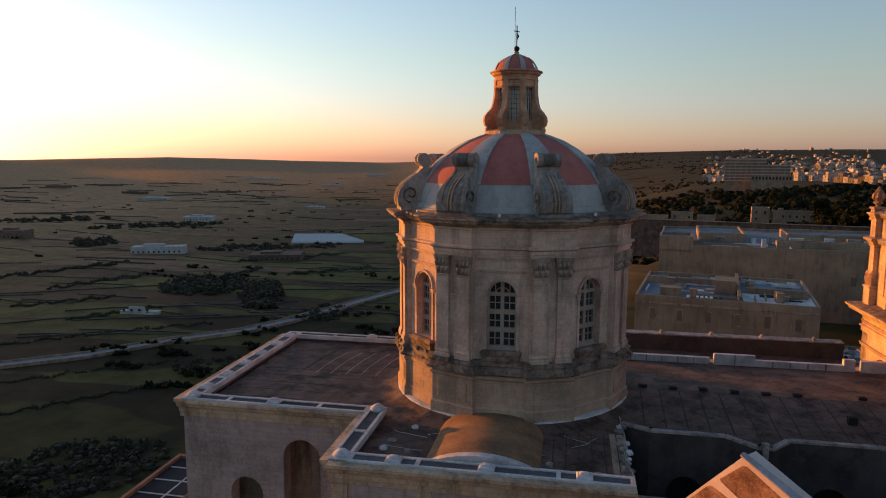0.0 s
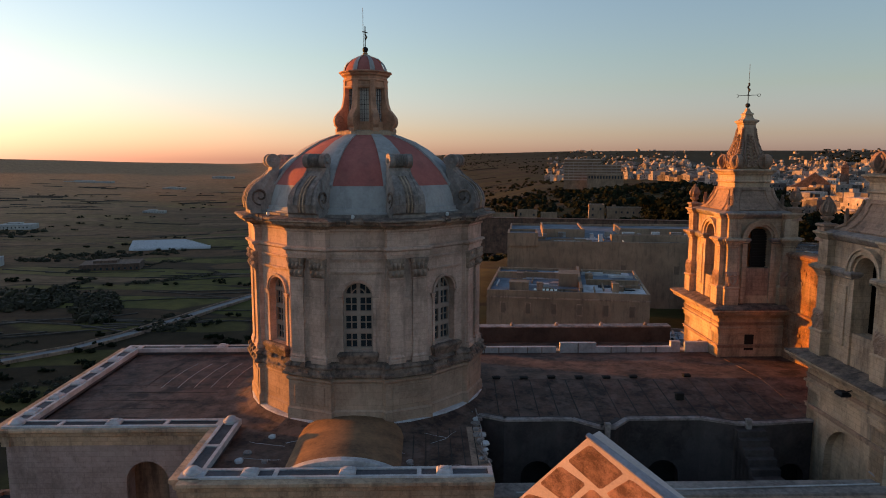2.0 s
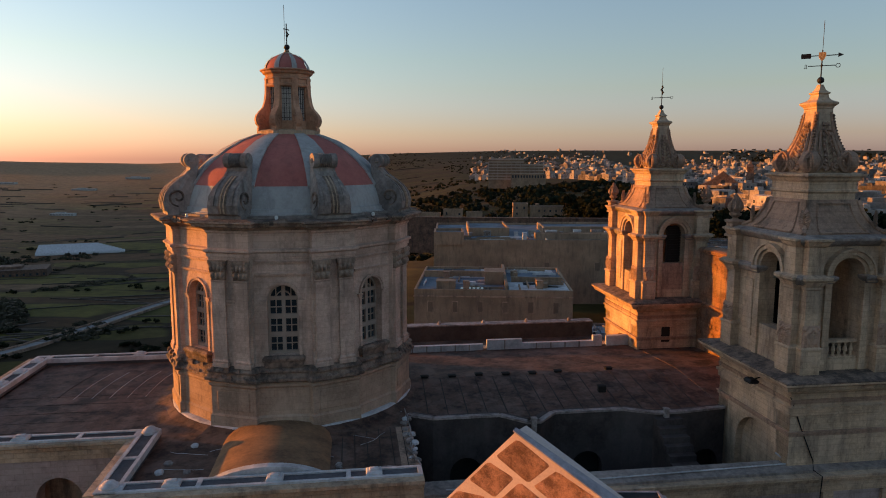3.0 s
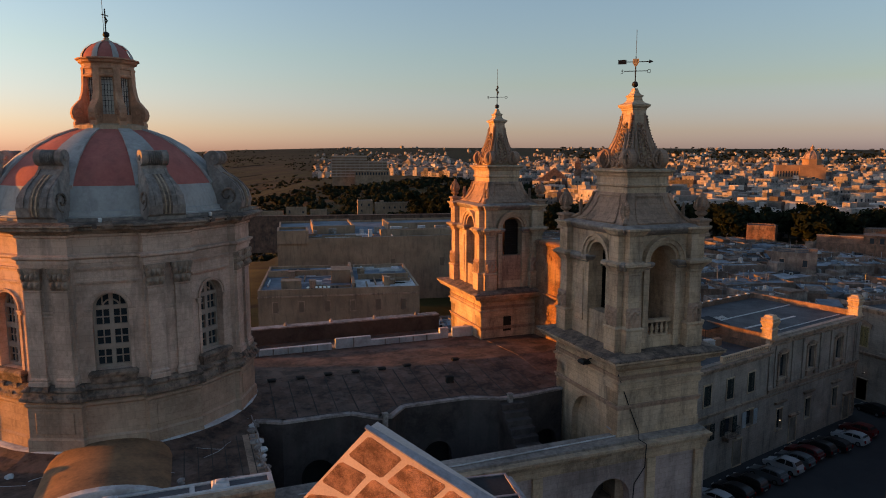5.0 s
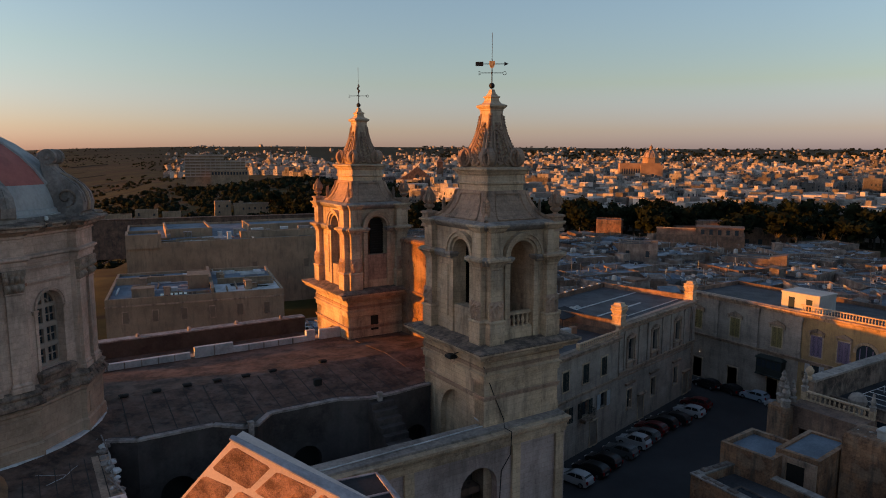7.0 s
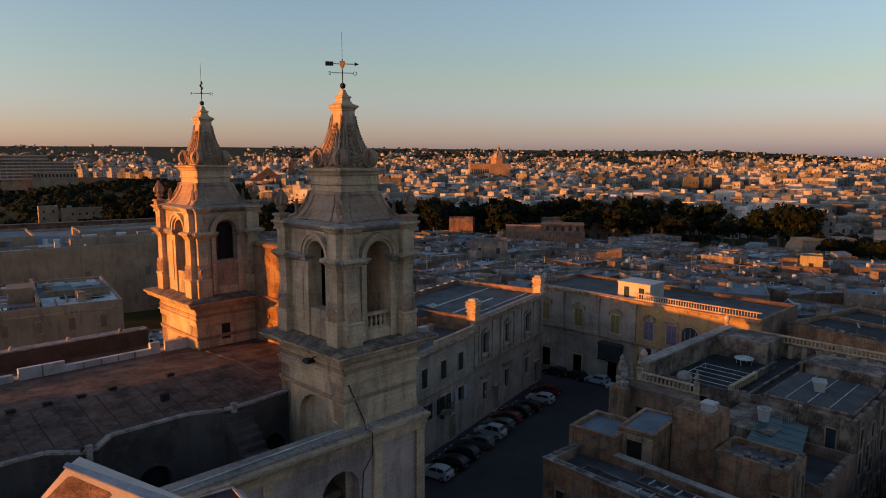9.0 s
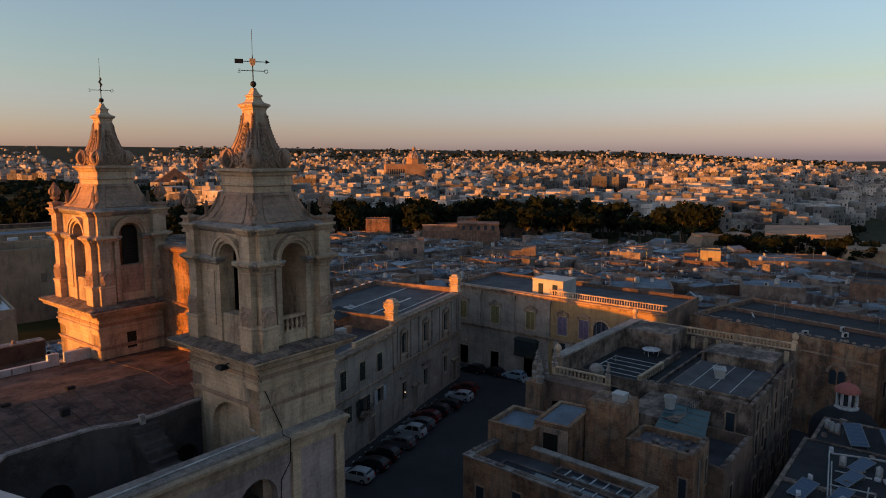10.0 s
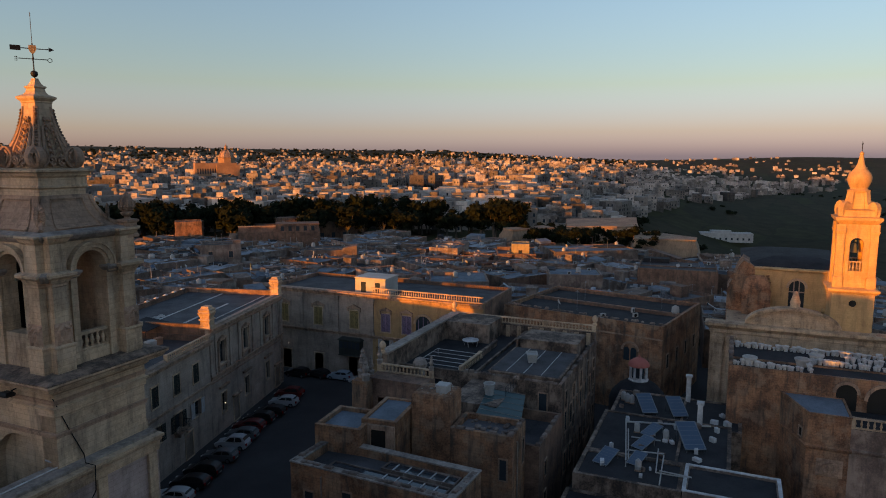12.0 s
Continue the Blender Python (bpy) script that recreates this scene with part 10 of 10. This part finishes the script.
for x, y in ((79.0, 3.6), (70.5, 2.0)):
    bm = fresh()
    stack(bm, rect(x - 0.25, x + 0.25, y - 0.25, y + 0.25), [(0, 8.4), (0, 11.2), (0.1, 11.3), (0.1, 11.5)])
    single("chimney", bm, COPE, "pale plastered chimney on a flat roof", "chimney", "chimneys")
bm = fresh()
stack(bm, rect(-0.75, 0.75, -0.55, 0.55), [(-0.12, 0), (0, 0.85), (0.07, 0.87), (0.07, 0.97), (-0.06, 0.98), (-0.1, 0.8)])
single("roof_basin", bm, PLASTIC, "white rectangular plastic basin on the grey roof", "basin", at=pose(70.5, 19.6, 13.54, 0, 0, 20))
bkt = thing("bucket", pose(61.2, 21.3, 12.5), "white plastic bucket on a terrace corner", "bucket")
bm = fresh()
lathe(bm, [(0.42, 0), (0.55, 1.15), (0.6, 1.16), (0.6, 1.25), (0.5, 1.25), (0.4, 0.1)], 18)
part("pail", bm, PLASTIC, bkt, smooth=True)
bm = fresh()
tube(bm, [(-0.58, 0, 1.2), (-0.62, 0.2, 0.9), (-0.3, 0.55, 0.75), (0.3, 0.55, 0.75), (0.62, 0.2, 0.9), (0.58, 0, 1.2)], 0.02, 4)
part("handle", bm, ALU, bkt)
bm = fresh()
stack(bm, rect(52.4, 53.4, 22.2, 23.2), [(0, 15.2), (0, 15.9), (0.06, 15.95), (0.06, 16.1), (-0.1, 16.15)])
single("tank_box", bm, PLASTIC, "white box tank on a ragged wall top", "tank")
# pots along the dark terrace
pot_mesh = None
spots = [(82.9, -1.2 - 0.42 * k) for k in range(44)] + [(75.3, -1.0 - 0.36 * k) for k in range(18)] + [(78.6, -7.6 - 0.4 * k) for k in range(32)] + [(75.4 + 0.36 * k, -8.0) for k in range(9)] + [(80.8, -12.0 - 0.5 * k) for k in range(12)]
for x, y in spots:
    x, y = x + rnd.uniform(-0.25, 0.25), y + rnd.uniform(-0.12, 0.12)
    s = rnd.uniform(0.8, 1.5)
    if pot_mesh is None:
        bm = fresh()
        lathe(bm, [(0.13, 0), (0.2, 0.36), (0.23, 0.36), (0.23, 0.44), (0.18, 0.44), (0.12, 0.3)], 12)
        pot_mesh = mesh_of("flower_pot", bm, COPE)
    o = new("flower_pot", pot_mesh)
    o.matrix_basis = pose(x, y, 14.4) @ Matrix.Diagonal((s, s, s, 1))
    tagged(o, "pale flower pot on the dark terrace edge", "flower pot", "flower pots on the terrace")
for x, y in ((76.0, -2.4), (77.4, -7.4), (79.6, -8.9)):
    bm = fresh()
    lathe(bm, [(0.5, 0), (0.7, 0.7), (0.75, 0.7), (0.75, 0.85), (0.62, 0.85), (0.5, 0.5)], 18, Matrix.Translation((x, y, 14.4)))
    single("planter_tub", bm, PLASTIC, "large white tub on the dark terrace", "tub", "white tubs on the terrace", smooth=True)

# white box room on the long palace's roof
wb = thing("roof_room", pose(95.0, 51.0, 13.6), "white plastered roof room with dark openings", "roof room")
bm = fresh()
stack(bm, rect(0, 4.4, 0, 5.6), [(0, 0), (0, 2.5), (0.1, 2.55), (0.1, 2.75)])
part("walls_block", bm, PLASTIC, wb)
for y in (1.0, 3.6):
    bm = fresh()
    box(bm, -0.04, 0.03, y, y + 0.9, 0.3, 2.0)
    part("opening", bm, GLASS, wb)

# the nearer palace's crowded roof terrace
for x, y, z, k in ((66.3, 70.6, 12.9, 1.3), (67.9, 71.2, 12.9, 1.2), (63.4, 66.6, 12.9, 0.8)):
    o = place(water_tank, pose(x, y, z))
    o.scale = (k, k, k * 0.9)
aw = thing("awning", pose(62.0, 67.6, 12.9, 0, 0, 14), "dark terrace awning on thin posts", "awning")
bm = fresh()
v = [bm.verts.new(p) for p in ((-2.6, -1.6, 1.7), (2.6, -1.6, 1.7), (2.6, 1.6, 2.2), (-2.6, 1.6, 2.2), (-2.6, -1.6, 1.62), (2.6, -1.6, 1.62), (2.6, 1.6, 2.12), (-2.6, 1.6, 2.12))]
for q in ((0, 1, 2, 3), (7, 6, 5, 4), (0, 4, 5, 1), (1, 5, 6, 2), (2, 6, 7, 3), (3, 7, 4, 0)):
    bm.faces.new([v[i] for i in q])
part("canopy", bm, ROOFD, aw)
for x, y, z in ((-2.5, -1.5, 1.65), (2.5, -1.5, 1.65), (2.5, 1.5, 2.1), (-2.5, 1.5, 2.1)):
    bm = fresh()
    tube(bm, [(x, y, 0), (x, y, z)], 0.04, 5)
    part("post", bm, IRON, aw)
for x, y, w, h in ((58.6, 63.4, 1.2, 1.0), (60.6, 64.2, 0.9, 0.8), (57.0, 65.0, 1.4, 0.7), (69.8, 71.4, 1.6, 1.1), (64.6, 65.0, 0.8, 0.9)):
    bm = fresh()
    stack(bm, rect(x - w / 2, x + w / 2, y - w / 3, y + w / 3), [(0, 12.9), (0, 12.9 + h), (0.06, 12.95 + h), (-0.1, 13.05 + h)])
    single("roof_locker", bm, PLASTIC if h > 0.9 else TERRA, "locker or chest on the palace terrace", "locker", "terrace lockers")


# ---- parked cars ----
TYRE = surface("black_rubber", (0.02, 0.02, 0.02), (0.012, 0.012, 0.012), bump=0.1)


def paint(name, c):
    m = surface(name, c, tuple(v * 0.9 for v in c), rough=0.45, bump=0.0)
    m.node_tree.nodes["Principled BSDF"].inputs["Coat Weight"].default_value = 0.15
    return m


PAINTS = {"white": paint("white_car_paint", (0.36, 0.37, 0.385)), "black": paint("black_car_paint", (0.012, 0.012, 0.014)), "silver": paint("silver_car_paint", (0.28, 0.29, 0.31)), "red": paint("dark_red_car_paint", (0.11, 0.012, 0.012)), "blue": paint("pale_blue_car_paint", (0.24, 0.30, 0.36)), "grey": paint("grey_car_paint", (0.09, 0.095, 0.10))}
HEADLAMP, TAIL = glass("headlamp_glass", (0.5, 0.5, 0.5), 0.1), glass("red_tail_glass", (0.25, 0.01, 0.01), 0.15)


CARGLASS = glass("tinted_car_glass", (0.01, 0.011, 0.012), 0.35)
CARGLASS.node_tree.nodes["Principled BSDF"].inputs["Specular IOR Level"].default_value = 0.25


def extruded(bm, pts, half, top=None):
    """A side outline (x, z) drawn out to both sides; top: how far the upper points lean in."""
    hi = max(z for _, z in pts)
    lo = min(z for _, z in pts)
    rows = [[bm.verts.new((x, s * (half - (top or 0) * (z - lo) / (hi - lo)), z)) for x, z in pts] for s in (-1, 1)]
    bm.faces.new(rows[0][::-1]), bm.faces.new(rows[1])
    for i in range(len(pts)):
        j = (i + 1) % len(pts)
        bm.faces.new((rows[0][i], rows[0][j], rows[1][j], rows[1][i]))


def car(at, colour, tall=0.0, label=""):
    t = thing("car", at, label or f"parked {colour} hatchback on the dark square", "car", "cars parked on the square")
    p = PAINTS[colour]
    bm = fresh()
    extruded(bm, [(-2.05, 0.35), (-2.1, 0.6), (-2.05, 0.95), (-1.9, 1.0 + tall * 0.3), (0.75, 0.98 + tall * 0.3), (1.3, 0.9 + tall * 0.2), (1.95, 0.75 + tall * 0.1), (2.1, 0.6), (2.08, 0.32), (1.8, 0.22), (-1.8, 0.22)], 0.86, 0.06)
    bmesh.ops.bevel(bm, geom=list(bm.edges), offset=0.05, segments=2, affect="EDGES")
    body = part("body", bm, p, t, smooth=True)
    bm = fresh()
    lo, hi = 0.96 + tall * 0.3, 1.48 + tall
    extruded(bm, [(-1.98, lo), (-1.8, lo + 0.3), (-1.5, hi - 0.05), (-0.9, hi), (-0.2, hi - 0.02), (0.25, hi - 0.12), (1.0, lo)], 0.81, 0.19)
    bmesh.ops.bevel(bm, geom=list(bm.edges), offset=0.05, segments=2, affect="EDGES")
    cabin = part("cabin", bm, p, t, smooth=True)

    def lean(z):
        return 0.81 - 0.19 * (z - lo) / (hi - lo)
    for pts in ([(-1.55, lo + 0.1), (-1.3, hi - 0.12), (-0.62, hi - 0.1), (-0.6, lo + 0.06)], [(-0.5, lo + 0.06), (-0.52, hi - 0.1), (0.05, hi - 0.15), (0.6, lo + 0.06)]):
        bm = fresh()
        za, zb = min(z for _, z in pts), max(z for _, z in pts)
        extruded(bm, pts, lean(za) + 0.012, lean(za) - lean(zb))
        part("side_window", bm, CARGLASS, cabin)
    for pts in ([(0.34, hi - 0.14), (0.93, lo + 0.07), (0.97, lo + 0.07), (0.39, hi - 0.14)], [(-1.58, hi - 0.12), (-1.83, lo + 0.28), (-1.87, lo + 0.28), (-1.62, hi - 0.12)]):
        bm = fresh()
        extruded(bm, pts, 0.7, 0.1)
        part("windscreen", bm, CARGLASS, cabin)
    for x in (-1.3, 1.3):
        for s in (-1, 1):
            m = Matrix.Translation((x, s * 0.8, 0.31)) @ Matrix.Rotation(math.pi / 2, 4, "X")
            bm = fresh()
            lathe(bm, [(0.2, -0.1), (0.31, -0.1), (0.31, 0.1), (0.2, 0.1)], 16, m)
            wheel = part("wheel", bm, TYRE, t)
            bm = fresh()
            lathe(bm, [(0.2, -0.105), (0.08, -0.11), (0.08, 0.11), (0.2, 0.105)], 12, m)
            part("rim", bm, ALU, wheel)
    for s in (-1, 1):
        bm = fresh()
        box(bm, 1.93, 2.09, s * 0.66 - 0.16, s * 0.66 + 0.16, 0.58, 0.74)
        part("headlight", bm, HEADLAMP, t)
        bm = fresh()
        box(bm, -2.12, -1.98, s * 0.7 - 0.12, s * 0.7 + 0.12, 0.62, 0.95)
        part("tail_light", bm, TAIL, t)
        bm = fresh()
        box(bm, 0.55, 0.7, s * 0.92 - 0.09, s * 0.92 + 0.09, 0.95 + tall * 0.3, 1.08 + tall * 0.3)
        part("wing_mirror", bm, p, t)
    bm = fresh()
    box(bm, -2.125, -2.09, -0.26, 0.26, 0.5, 0.62)
    part("number_plate", bm, WHITEWASH, t)
    return t


ROW = [(50.3, 52.4, "white", 0), (53.4, 53.0, "black", 0), (56.2, 53.8, "black", 0.1), (59.9, 54.6, "grey", 0), (63.3, 55.6, "white", 0.22), (66.0, 56.4, "grey", 0), (68.6, 57.4, "red", 0), (71.2, 57.8, "black", 0.1), (73.9, 58.0, "black", 0), (77.8, 58.6, "white", 0), (81.0, 60.0, "red", 0.1)]
for x, y, colour, tall in ROW:
    car(pose(x, y, 0.02, 0, 0, 104), colour, tall)
car(pose(89.6, 64.6, 0.02, 0, 0, 92), "black", 0.05)
car(pose(90.6, 61.2, 0.02, 0, 0, 78), "black", 0)
car(pose(91.0, 57.4, 0.02, 0, 0, 95), "blue", 0)
car(pose(90.6, 53.0, 0.02, 0, 0, 95), "white", 0)

# ---- lit wall lanterns ----
BULB = bpy.data.materials.new("warm_bulb")
BULB.use_nodes = True
BULB.node_tree.nodes["Principled BSDF"].inputs["Emission Color"].default_value = (1.0, 0.75, 0.45, 1)
BULB.node_tree.nodes["Principled BSDF"].inputs["Emission Strength"].default_value = 0.6
for x, y, z in ((66.4, 59.3, 4.2), (92.7, 68.5, 4.4), (54.0, 14.5, 3.0)):
    t = thing("wall_lantern", pose(x, y, z), "small lit iron wall lantern", "wall lantern", "wall lanterns of the square")
    bm = fresh()
    bmesh.ops.create_icosphere(bm, subdivisions=2, radius=0.07)
    part("bulb", bm, BULB, t)
    bm = fresh()
    tube(bm, [(0, 0.45, -0.25), (0, 0.1, -0.2), (0, 0, -0.1)], 0.03, 5)
    part("bracket", bm, IRON, t)
